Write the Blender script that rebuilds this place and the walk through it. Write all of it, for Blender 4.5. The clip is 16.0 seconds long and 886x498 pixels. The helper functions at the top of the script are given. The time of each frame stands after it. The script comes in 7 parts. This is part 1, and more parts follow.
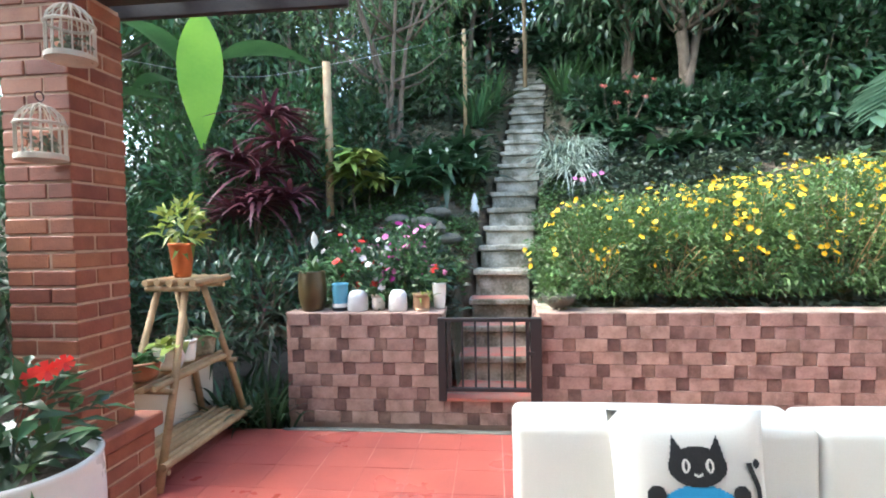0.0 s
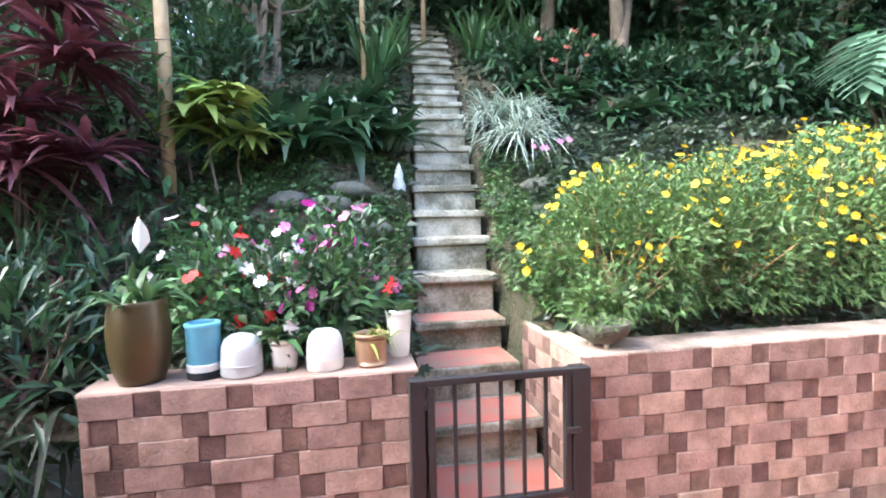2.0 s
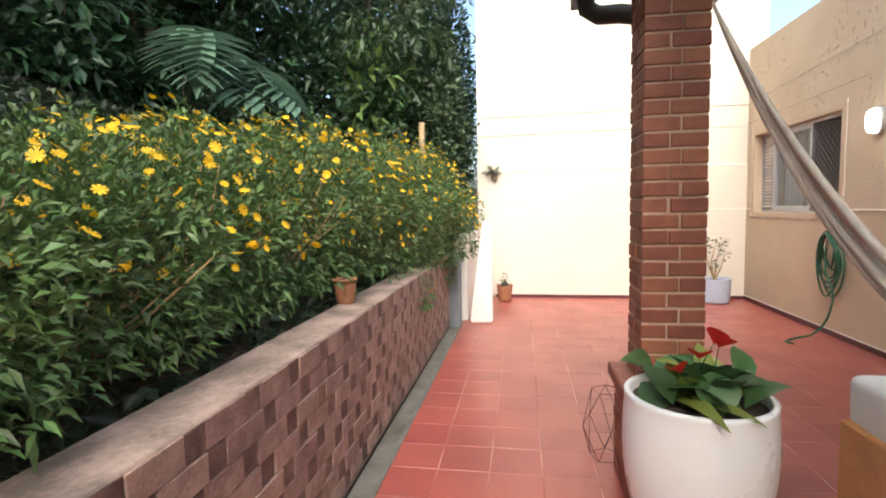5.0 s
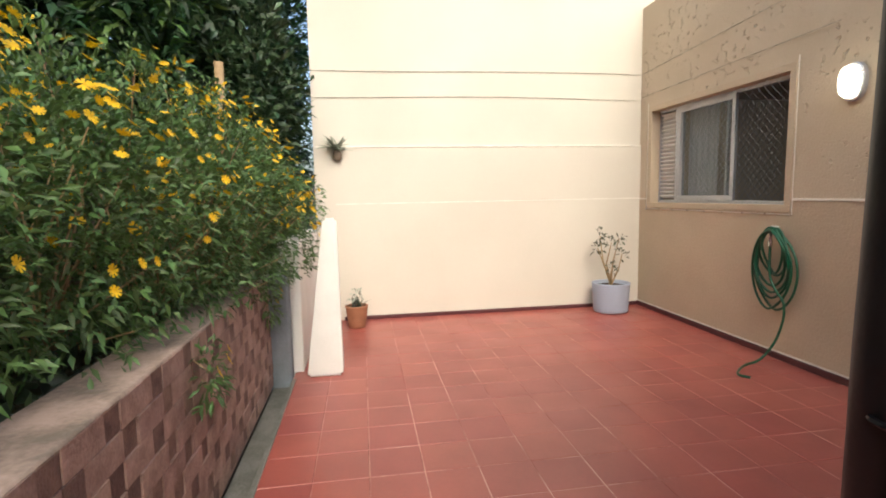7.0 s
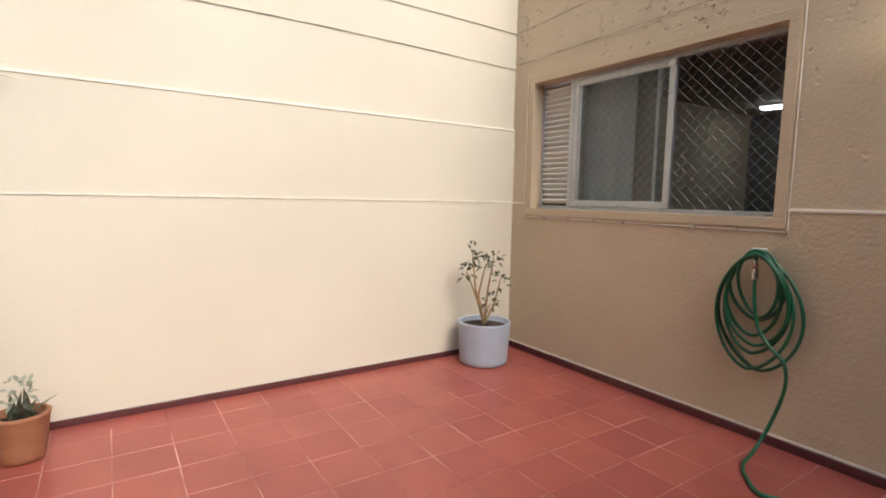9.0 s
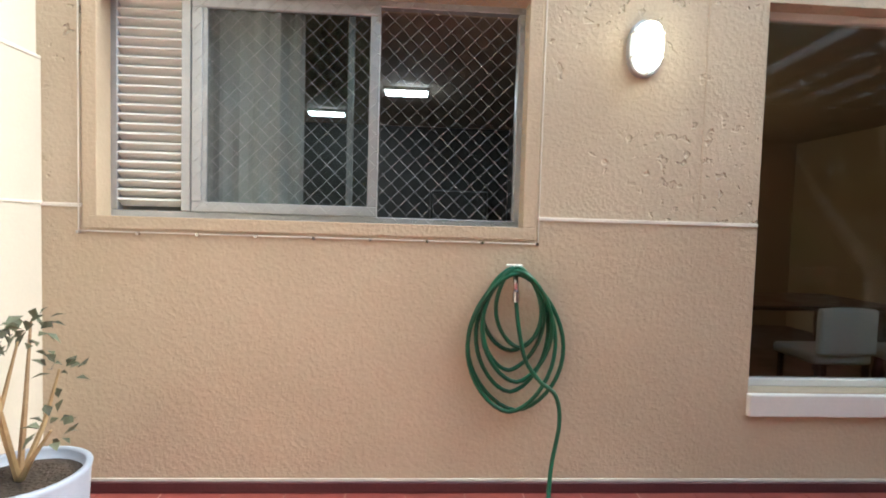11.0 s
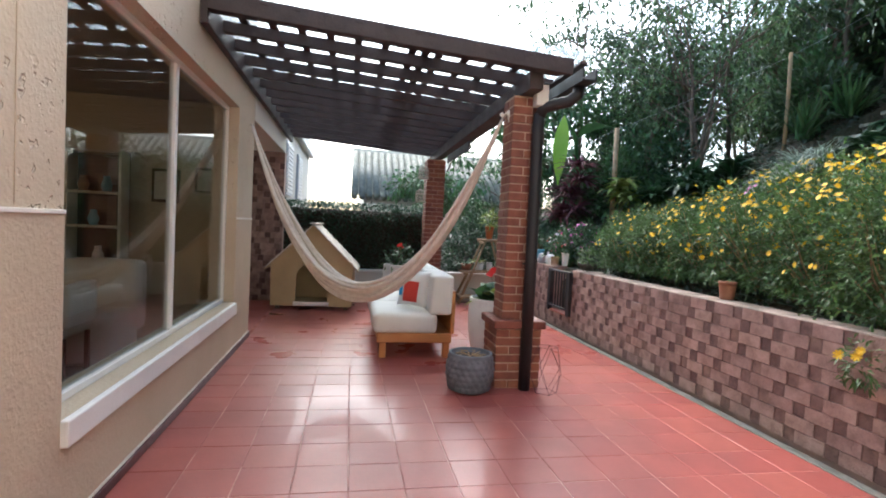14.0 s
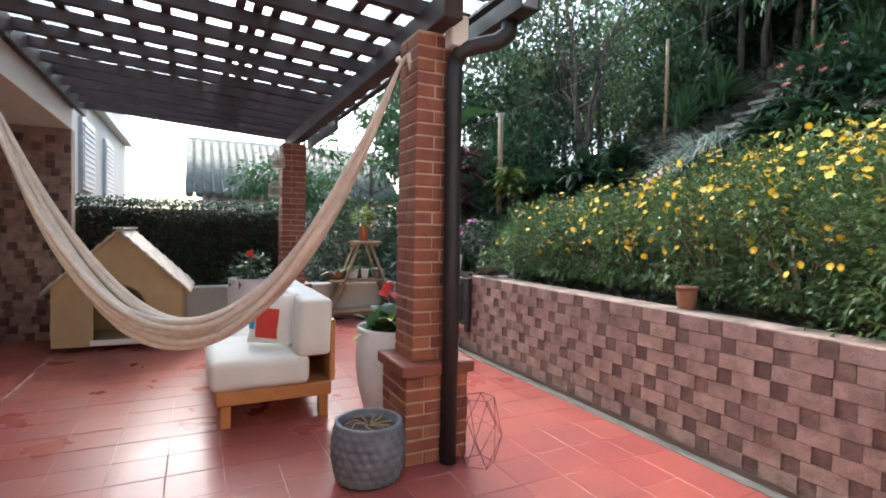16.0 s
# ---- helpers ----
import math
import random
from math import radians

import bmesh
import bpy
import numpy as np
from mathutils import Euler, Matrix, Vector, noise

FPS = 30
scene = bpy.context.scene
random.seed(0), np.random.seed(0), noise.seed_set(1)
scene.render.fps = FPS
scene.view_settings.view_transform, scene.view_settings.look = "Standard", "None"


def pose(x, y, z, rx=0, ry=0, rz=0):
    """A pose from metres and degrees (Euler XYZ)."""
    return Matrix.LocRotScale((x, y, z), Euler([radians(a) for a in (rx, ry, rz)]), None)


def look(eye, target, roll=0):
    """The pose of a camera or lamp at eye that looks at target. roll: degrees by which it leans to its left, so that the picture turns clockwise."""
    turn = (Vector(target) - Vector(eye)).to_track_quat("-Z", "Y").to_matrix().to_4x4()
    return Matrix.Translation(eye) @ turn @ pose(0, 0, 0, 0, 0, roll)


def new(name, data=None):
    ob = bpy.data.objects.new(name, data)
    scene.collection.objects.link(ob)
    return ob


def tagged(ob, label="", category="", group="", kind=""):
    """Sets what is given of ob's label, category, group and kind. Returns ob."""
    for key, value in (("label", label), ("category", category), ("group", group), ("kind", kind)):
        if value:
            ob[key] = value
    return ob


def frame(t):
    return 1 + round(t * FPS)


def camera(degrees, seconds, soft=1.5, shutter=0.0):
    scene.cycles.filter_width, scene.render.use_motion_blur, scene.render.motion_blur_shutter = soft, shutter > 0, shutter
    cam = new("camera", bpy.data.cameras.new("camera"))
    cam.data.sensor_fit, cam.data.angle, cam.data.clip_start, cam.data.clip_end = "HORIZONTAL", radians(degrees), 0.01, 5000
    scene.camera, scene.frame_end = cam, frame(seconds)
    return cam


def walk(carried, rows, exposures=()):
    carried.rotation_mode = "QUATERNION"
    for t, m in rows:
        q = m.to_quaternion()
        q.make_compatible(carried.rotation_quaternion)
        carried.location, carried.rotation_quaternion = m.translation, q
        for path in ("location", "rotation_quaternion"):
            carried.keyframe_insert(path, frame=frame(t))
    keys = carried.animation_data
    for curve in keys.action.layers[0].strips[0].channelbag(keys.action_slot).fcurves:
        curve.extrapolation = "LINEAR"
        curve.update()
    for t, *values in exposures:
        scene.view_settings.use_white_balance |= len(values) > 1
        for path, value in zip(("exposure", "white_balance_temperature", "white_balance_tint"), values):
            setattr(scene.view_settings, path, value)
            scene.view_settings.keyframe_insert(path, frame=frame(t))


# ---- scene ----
cam = camera(82.5, 16.0, soft=1.9)
PATH = [
    (0, (0.493, -0.286, 1.475), (0.295, 1.703, 1.413), -1.0),
    (0.5, (0.305, 0.151, 1.466), (0.104, 2.138, 1.362), -0.4),
    (1, (0.133, 0.614, 1.426), (-0.046, 2.602, 1.305), -0.7),
    (1.5, (-0.008, 1.085, 1.434), (0.021, 3.081, 1.314), -0.4),
    (2, (-0.161, 1.529, 1.475), (0.212, 3.49, 1.357), -1.3),
    (2.5, (-0.223, 1.912, 1.458), (0.392, 3.811, 1.336), -1.4),
    (3, (-0.186, 2.308, 1.438), (0.713, 4.093, 1.356), -1.6),
    (3.5, (-0.139, 2.581, 1.472), (1.252, 4.016, 1.395), -2.5),
    (4, (-0.015, 2.646, 1.483), (1.738, 3.599, 1.359), -4.3),
    (4.5, (0.15, 2.60, 1.475), (2.057, 3.187, 1.325), -2.7),
    (7, (2.675, 2.797, 1.458), (4.64, 2.488, 1.247), -1.1),
    (7.5, (3.245, 2.736, 1.388), (5.191, 2.319, 1.184), -1.2),
    (8, (3.836, 2.672, 1.392), (5.75, 2.129, 1.187), -0.5),
    (10.3, (6.412, 2.04, 1.394), (7.026, 0.142, 1.255), 1.6),
    (10.5, (6.576, 1.954, 1.381), (6.965, -0.004, 1.256), 1.4),
    (11, (6.951, 1.749, 1.327), (6.836, -0.246, 1.231), 1.7),
    (11.5, (7.31, 1.435, 1.327), (6.614, -0.438, 1.245), 2.1),
    (12, (7.556, 1.202, 1.338), (6.354, -0.391, 1.208), 2.5),
    (12.5, (7.657, 0.958, 1.337), (6.037, -0.204, 1.176), 3.9),
    (13, (7.637, 0.722, 1.375), (5.771, 0.017, 1.229), 3.6),
    (13.5, (7.597, 0.526, 1.391), (5.604, 0.394, 1.286), 3.6),
    (14, (7.499, 0.428, 1.384), (5.534, 0.791, 1.298), 2.9),
    (14.5, (7.184, 0.389, 1.364), (5.287, 1.018, 1.285), 2.7),
    (15, (6.856, 0.369, 1.38), (5.002, 1.116, 1.298), 2.7),
    (15.5, (6.447, 0.421, 1.422), (4.651, 1.298, 1.339), 1.1),
    (16, (5.99, 0.609, 1.385), (4.198, 1.493, 1.314), 1.2),
]
walk(cam, [(t, look(eye, target, roll)) for t, eye, target, roll in PATH], exposures=[(0.0, 3.05, 5500, 1), (1.0, 3.2, 5550, 5), (2.5, 3.5, 5550, 7), (3.0, 3.15, 5650, 8), (3.5, 2.5, 5800, 8), (4.0, 2.0, 6000, 8), (4.5, 1.8, 6150, 8), (7.0, 1.2, 6200, 4), (8.0, 0.95, 6200, 4), (10.5, 1.6, 5600, 0), (11.0, 1.95, 5500, -2), (12.0, 2.4, 5350, -4), (13.0, 2.15, 5350, 0), (13.5, 2.05, 5450, 2), (14.0, 2.0, 5500, 4), (15.0, 2.25, 5600, 6), (16.0, 2.2, 5600, 6)])

# ---- world and sun ----
SUN_EL, SUN_AZ = 44.0, -90.0
world = bpy.data.worlds.new("sky")
scene.world = world
world.use_nodes = True
wn = world.node_tree
sky = wn.nodes.new("ShaderNodeTexSky")
sky.sky_type = "NISHITA"
sky.sun_disc = False
sky.sun_elevation = radians(SUN_EL)
sky.sun_rotation = radians(SUN_AZ)
sky.air_density, sky.dust_density, sky.ozone_density = 1.0, 5.0, 0.6
wn.links.new(sky.outputs[0], wn.nodes["Background"].inputs[0])
wn.nodes["Background"].inputs[1].default_value = 0.15
sun = new("sun", bpy.data.lights.new("sun", "SUN"))
sun.data.energy, sun.data.angle, sun.data.color = 0.22, radians(30), (1.0, 0.96, 0.90)
_e, _a = radians(SUN_EL), radians(SUN_AZ)
SUN_DIR = Vector((math.sin(_a) * math.cos(_e), math.cos(_a) * math.cos(_e), math.sin(_e)))
sun.matrix_world = look(SUN_DIR * 30, (0, 0, 0))


# ---- materials ----
def mat(name, c1, c2=None, rough=0.6, scale=6.0, fine=60.0, bump=0.2, dist=0.01, metal=0.0, piece=0.0, island=0.0, spec=0.5, emit=0.0, translucent=0.0, coat=0.0, contrast=1.0):
    """Procedural paint: two noises mix c1 and c2; piece and island vary the value by object or by mesh island."""
    m = bpy.data.materials.new(name)
    m.use_nodes = True
    n, k = m.node_tree.nodes, m.node_tree.links
    p = n["Principled BSDF"]
    c2 = c2 or tuple(v * 0.75 for v in c1)
    co = n.new("ShaderNodeTexCoord")
    geo = n.new("ShaderNodeNewGeometry")
    n1, n2 = n.new("ShaderNodeTexNoise"), n.new("ShaderNodeTexNoise")
    n1.inputs["Scale"].default_value, n2.inputs["Scale"].default_value = scale, fine
    n1.inputs["Detail"].default_value, n2.inputs["Detail"].default_value = 5, 3
    for q in (n1, n2):
        k.new(geo.outputs["Position"], q.inputs["Vector"])
    add = n.new("ShaderNodeMath")
    add.operation = "MULTIPLY_ADD"
    k.new(n2.outputs[0], add.inputs[0])
    add.inputs[1].default_value = 0.35
    k.new(n1.outputs[0], add.inputs[2])
    ramp = n.new("ShaderNodeMapRange")
    ramp.inputs["From Min"].default_value, ramp.inputs["From Max"].default_value = 0.67 - 0.25 / contrast, 0.67 + 0.25 / contrast
    k.new(add.outputs[0], ramp.inputs["Value"])
    mix = n.new("ShaderNodeMix")
    mix.data_type = "RGBA"
    mix.inputs["A"].default_value, mix.inputs["B"].default_value = (*c1, 1), (*c2, 1)
    k.new(ramp.outputs[0], mix.inputs["Factor"])
    col = mix.outputs["Result"]
    if piece or island:
        hsv = n.new("ShaderNodeHueSaturation")
        if piece:
            src = n.new("ShaderNodeObjectInfo").outputs["Random"]
        else:
            src = geo.outputs["Random Per Island"]
        mr = n.new("ShaderNodeMapRange")
        amount = piece or island
        mr.inputs["To Min"].default_value, mr.inputs["To Max"].default_value = 1 - amount, 1 + amount
        k.new(src, mr.inputs["Value"])
        k.new(mr.outputs[0], hsv.inputs["Value"])
        hu = n.new("ShaderNodeMapRange")
        hu.inputs["To Min"].default_value, hu.inputs["To Max"].default_value = 0.5 - 0.03 * amount, 0.5 + 0.05 * amount
        k.new(src, hu.inputs["Value"])
        k.new(hu.outputs[0], hsv.inputs["Hue"])
        k.new(col, hsv.inputs["Color"])
        col = hsv.outputs[0]
    k.new(col, p.inputs["Base Color"])
    p.inputs["Roughness"].default_value = rough
    p.inputs["Metallic"].default_value = metal
    p.inputs["Specular IOR Level"].default_value = spec
    p.inputs["Coat Weight"].default_value = coat
    if bump:
        b = n.new("ShaderNodeBump")
        b.inputs["Strength"].default_value, b.inputs["Distance"].default_value = bump, dist
        k.new(n2.outputs[0], b.inputs["Height"])
        k.new(b.outputs[0], p.inputs["Normal"])
    rr = n.new("ShaderNodeMapRange")
    rr.inputs["To Min"].default_value, rr.inputs["To Max"].default_value = max(rough - 0.12, 0.02), min(rough + 0.12, 1)
    k.new(n1.outputs[0], rr.inputs["Value"])
    k.new(rr.outputs[0], p.inputs["Roughness"])
    if emit:
        p.inputs["Emission Color"].default_value = (*c1, 1)
        p.inputs["Emission Strength"].default_value = emit
    if translucent:
        tr = n.new("ShaderNodeBsdfTranslucent")
        k.new(col, tr.inputs["Color"])
        ms = n.new("ShaderNodeMixShader")
        ms.inputs[0].default_value = translucent
        k.new(p.outputs[0], ms.inputs[1])
        k.new(tr.outputs[0], ms.inputs[2])
        k.new(ms.outputs[0], n["Material Output"].inputs[0])
    return m


def glass_mat(name, tint=(0.9, 0.93, 0.92), see=0.85):
    m = bpy.data.materials.new(name)
    m.use_nodes = True
    n, k = m.node_tree.nodes, m.node_tree.links
    n.remove(n["Principled BSDF"])
    t, g, ms = n.new("ShaderNodeBsdfTransparent"), n.new("ShaderNodeBsdfGlossy"), n.new("ShaderNodeMixShader")
    t.inputs[0].default_value = (*[v * see for v in tint], 1)
    g.inputs["Roughness"].default_value = 0.02
    lw, pw, ma = n.new("ShaderNodeLayerWeight"), n.new("ShaderNodeMath"), n.new("ShaderNodeMath")
    lw.inputs["Blend"].default_value = 0.5
    pw.operation, ma.operation = "POWER", "MULTIPLY_ADD"
    pw.inputs[1].default_value = 4.0
    ma.inputs[1].default_value, ma.inputs[2].default_value = 0.5, 0.03
    k.new(lw.outputs["Facing"], pw.inputs[0])
    k.new(pw.outputs[0], ma.inputs[0])
    k.new(ma.outputs[0], ms.inputs[0])
    k.new(t.outputs[0], ms.inputs[1])
    k.new(g.outputs[0], ms.inputs[2])
    k.new(ms.outputs[0], n["Material Output"].inputs[0])
    return m


def stucco_mat(name, c1, c2, pits):
    """Painted render with pits of a few centimetres where the casting left holes."""
    m = mat(name, c1, c2, rough=0.8, scale=1.6, fine=55, bump=0.45, dist=0.01, contrast=1.3)
    n, k = m.node_tree.nodes, m.node_tree.links
    geo = n.new("ShaderNodeNewGeometry")
    v = n.new("ShaderNodeTexNoise")
    v.inputs["Scale"].default_value, v.inputs["Detail"].default_value = 17, 2
    big = n.new("ShaderNodeTexNoise")
    big.inputs["Scale"].default_value = 1.7
    k.new(geo.outputs["Position"], v.inputs["Vector"])
    k.new(geo.outputs["Position"], big.inputs["Vector"])
    mr = n.new("ShaderNodeMapRange")
    mr.inputs["From Min"].default_value, mr.inputs["From Max"].default_value = 0.60, 0.66
    k.new(v.outputs[0], mr.inputs["Value"])
    mb = n.new("ShaderNodeMapRange")
    mb.inputs["From Min"].default_value, mb.inputs["From Max"].default_value = 0.45, 0.6
    k.new(big.outputs[0], mb.inputs["Value"])
    mu = n.new("ShaderNodeMath")
    mu.operation = "MULTIPLY"
    k.new(mr.outputs[0], mu.inputs[0])
    k.new(mb.outputs[0], mu.inputs[1])
    b = n.new("ShaderNodeBump")
    b.invert = True
    b.inputs["Strength"].default_value, b.inputs["Distance"].default_value = pits, 0.02
    k.new(mu.outputs[0], b.inputs["Height"])
    old = [x for x in n if x.bl_idname == "ShaderNodeBump" and x != b][0]
    k.new(old.outputs[0], b.inputs["Normal"])
    k.new(b.outputs[0], n["Principled BSDF"].inputs["Normal"])
    return m


M = {}
M["tan"] = stucco_mat("tan_smooth_render", (0.56, 0.45, 0.315), (0.50, 0.40, 0.275), 0.1)
M["tan_pit"] = stucco_mat("tan_pitted_render", (0.58, 0.48, 0.345), (0.52, 0.425, 0.30), 1.0)
M["cream"] = mat("cream_wall_paint", (0.65, 0.60, 0.505), (0.59, 0.54, 0.45), rough=0.75, scale=0.9, fine=70, bump=0.15, dist=0.004)
M["white"] = mat("white_paint", (0.82, 0.80, 0.75), (0.74, 0.72, 0.67), rough=0.55, scale=4, bump=0.08)
M["line"] = mat("pale_joint_paint", (0.85, 0.80, 0.70), rough=0.7)
M["red_floor"] = mat("red_painted_tile", (0.36, 0.084, 0.066), (0.27, 0.068, 0.054), rough=0.36, scale=2.2, fine=40, bump=0.06, dist=0.004, piece=0.07, coat=0.12)
M["red_floor_i"] = mat("red_painted_tile_joined", (0.36, 0.084, 0.066), (0.27, 0.068, 0.054), rough=0.30, scale=2.2, fine=40, bump=0.06, dist=0.004, island=0.07, coat=0.12)
M["joint"] = mat("pale_floor_joint", (0.60, 0.34, 0.28), (0.24, 0.06, 0.048), rough=0.7, scale=2.5, contrast=2.2)
M["skirt"] = mat("maroon_skirting", (0.10, 0.028, 0.03), (0.07, 0.02, 0.022), rough=0.45)
M["tile_light"] = mat("pinkish_stone_tile", (0.40, 0.262, 0.215), (0.225, 0.14, 0.112), rough=0.75, scale=10, fine=70, bump=0.7, dist=0.01, contrast=1.3, piece=0.17)
M["tile_dark"] = mat("dark_stone_tile", (0.20, 0.115, 0.092), (0.10, 0.056, 0.045), rough=0.75, scale=14, fine=90, bump=0.7, dist=0.01, contrast=1.2, piece=0.25)
M["tile_light_i"] = mat("pinkish_stone_tile_far", (0.40, 0.262, 0.215), (0.225, 0.14, 0.112), rough=0.75, scale=10, fine=70, bump=0.7, dist=0.01, contrast=1.3, island=0.17)
M["tile_dark_i"] = mat("dark_stone_tile_far", (0.20, 0.115, 0.092), (0.10, 0.056, 0.045), rough=0.75, scale=14, fine=90, bump=0.7, dist=0.01, contrast=1.2, island=0.25)
M["grout"] = mat("grout", (0.38, 0.26, 0.21), rough=0.9)
M["brick"] = mat("red_clay_brick", (0.29, 0.095, 0.052), (0.19, 0.06, 0.036), rough=0.6, scale=11, fine=90, bump=0.35, dist=0.005, piece=0.22)
M["mortar"] = mat("pale_mortar", (0.52, 0.36, 0.26), (0.40, 0.26, 0.18), rough=0.9, scale=14, bump=0.4)
M["concrete"] = mat("weathered_concrete", (0.50, 0.45, 0.35), (0.16, 0.145, 0.095), rough=0.85, scale=5, fine=45, bump=0.6, dist=0.014, contrast=1.9)
M["coping"] = mat("worn_stained_coping", (0.40, 0.29, 0.235), (0.17, 0.13, 0.10), rough=0.85, scale=5, fine=45, bump=0.6, dist=0.012, contrast=1.5)
M["step_red"] = mat("worn_red_step_paint", (0.52, 0.15, 0.10), (0.36, 0.22, 0.16), rough=0.7, scale=6, fine=50, bump=0.3, contrast=1.5)
M["gutter"] = mat("dirty_grey_gutter_concrete", (0.20, 0.19, 0.165), (0.10, 0.10, 0.075), rough=0.85, scale=5, bump=0.5, contrast=1.3)
M["greywall"] = mat("blue_grey_cement", (0.24, 0.27, 0.30), (0.16, 0.18, 0.19), rough=0.8, scale=5, bump=0.3)
M["iron"] = mat("black_iron_paint", (0.013, 0.012, 0.013), (0.022, 0.019, 0.019), rough=0.55, bump=0.1)
M["timber"] = mat("dark_stained_timber", (0.055, 0.034, 0.031), (0.032, 0.02, 0.019), rough=0.6, scale=5, fine=45, bump=0.3, island=0.15)
def sheet_mat(name):
    m = bpy.data.materials.new(name)
    m.use_nodes = True
    n, k = m.node_tree.nodes, m.node_tree.links
    n.remove(n["Principled BSDF"])
    t, g, f = n.new("ShaderNodeBsdfTransparent"), n.new("ShaderNodeBsdfTranslucent"), n.new("ShaderNodeMixShader")
    no = n.new("ShaderNodeTexNoise")
    no.inputs["Scale"].default_value = 3.0
    mr = n.new("ShaderNodeMapRange")
    mr.inputs["To Min"].default_value, mr.inputs["To Max"].default_value = 0.12, 0.32
    k.new(no.outputs[0], mr.inputs["Value"])
    t.inputs[0].default_value, g.inputs[0].default_value = (0.86, 0.9, 0.9, 1), (0.85, 0.88, 0.88, 1)
    k.new(mr.outputs[0], f.inputs[0])
    k.new(t.outputs[0], f.inputs[1])
    k.new(g.outputs[0], f.inputs[2])
    k.new(f.outputs[0], n["Material Output"].inputs[0])
    return m


M["roofsheet"] = sheet_mat("translucent_roof_sheet")
M["alu"] = mat("grey_aluminium", (0.52, 0.53, 0.54), (0.42, 0.43, 0.45), rough=0.4, metal=0.6, bump=0.05)
M["wood"] = mat("honey_pine_wood", (0.52, 0.235, 0.075), (0.42, 0.175, 0.05), rough=0.45, scale=8, fine=50, bump=0.15)
M["stick"] = mat("weathered_stick_wood", (0.40, 0.27, 0.14), (0.25, 0.16, 0.08), rough=0.7, scale=12, fine=70, bump=0.4, island=0.25)
M["fabric"] = mat("off_white_canvas", (0.76, 0.73, 0.68), (0.68, 0.65, 0.60), rough=0.9, scale=3, fine=240, bump=0.25, dist=0.003)
M["hammock"] = mat("cream_woven_cotton", (0.78, 0.70, 0.60), (0.64, 0.55, 0.46), rough=0.95, scale=20, fine=180, bump=0.6, dist=0.004, island=0.12)
M["black"] = mat("black_print", (0.02, 0.02, 0.022), rough=0.8)
M["blue"] = mat("blue_print", (0.05, 0.33, 0.62), (0.04, 0.27, 0.52), rough=0.8)
M["redcloth"] = mat("red_cloth", (0.62, 0.05, 0.03), rough=0.8)
M["potwhite"] = mat("white_glazed_pot", (0.78, 0.78, 0.76), (0.70, 0.70, 0.68), rough=0.3, scale=3, bump=0.03)
M["potgrey"] = mat("grey_scalloped_pot", (0.18, 0.19, 0.21), (0.10, 0.105, 0.115), rough=0.7, scale=9, bump=0.3)
M["potlilac"] = mat("pale_lilac_pot", (0.40, 0.45, 0.54), (0.34, 0.38, 0.46), rough=0.5, scale=4, bump=0.05)
M["tin"] = mat("brown_tin", (0.42, 0.27, 0.17), (0.30, 0.18, 0.11), rough=0.35, metal=0.5, scale=6, bump=0.05)
M["clay"] = mat("terracotta", (0.36, 0.16, 0.085), (0.26, 0.11, 0.055), rough=0.75, scale=8, bump=0.2)
M["copper"] = mat("orange_copper_pot", (0.62, 0.18, 0.06), (0.5, 0.13, 0.04), rough=0.3, metal=0.5, bump=0.02)
M["potbrown"] = mat("dark_olive_jar", (0.075, 0.055, 0.02), (0.05, 0.035, 0.015), rough=0.35, bump=0.1)
M["potblue"] = mat("light_blue_pot", (0.14, 0.38, 0.48), (0.12, 0.32, 0.42), rough=0.5)
M["plastic"] = mat("milky_plastic", (0.55, 0.56, 0.56), (0.45, 0.46, 0.46), rough=0.45, bump=0.03)
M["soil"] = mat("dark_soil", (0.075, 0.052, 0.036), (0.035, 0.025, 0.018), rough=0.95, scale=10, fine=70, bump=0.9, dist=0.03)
M["hill"] = mat("hill_soil_and_litter", (0.11, 0.075, 0.045), (0.045, 0.05, 0.022), rough=0.95, scale=1.6, fine=25, bump=0.9, dist=0.06, contrast=1.6)
M["bark"] = mat("grey_brown_bark", (0.20, 0.15, 0.105), (0.10, 0.075, 0.05), rough=0.9, scale=9, fine=50, bump=0.8, dist=0.02)
M["rock"] = mat("grey_mossy_rock", (0.13, 0.12, 0.10), (0.06, 0.065, 0.04), rough=0.9, scale=6, bump=0.7, dist=0.03)
M["hose"] = mat("green_garden_hose", (0.007, 0.095, 0.042), (0.005, 0.07, 0.03), rough=0.35, bump=0.02)
M["chrome"] = mat("tap_metal", (0.6, 0.58, 0.55), rough=0.25, metal=1.0, bump=0)
M["lampglass"] = mat("lit_lamp_glass", (1.0, 0.90, 0.72), rough=0.4, bump=0, emit=1.7)
M["bulb"] = mat("warm_bulb", (1.0, 0.62, 0.25), rough=0.4, bump=0, emit=9.0)
M["tube"] = mat("white_ceiling_panel", (0.95, 0.98, 1.0), rough=0.4, bump=0, emit=6.0)
M["net"] = mat("pale_nylon_net", (0.46, 0.46, 0.46), rough=0.6, bump=0)
M["glass"] = glass_mat("window_glass")
# Dimness indoors is put into this tan, on the white ceiling too.
M["room"] = mat("indoor_paint_dimmed_as_shade", (0.42, 0.34, 0.26), (0.36, 0.29, 0.22), rough=0.8, scale=2, bump=0.05)
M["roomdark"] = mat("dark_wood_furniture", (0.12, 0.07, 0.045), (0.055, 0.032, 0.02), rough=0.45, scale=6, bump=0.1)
# Small room's darkness is put into this grey; walls and fridge share it.
M["kitchen"] = mat("grey_paint_darkened_as_gloom", (0.16, 0.155, 0.15), (0.12, 0.115, 0.11), rough=0.8, scale=2, bump=0.05)
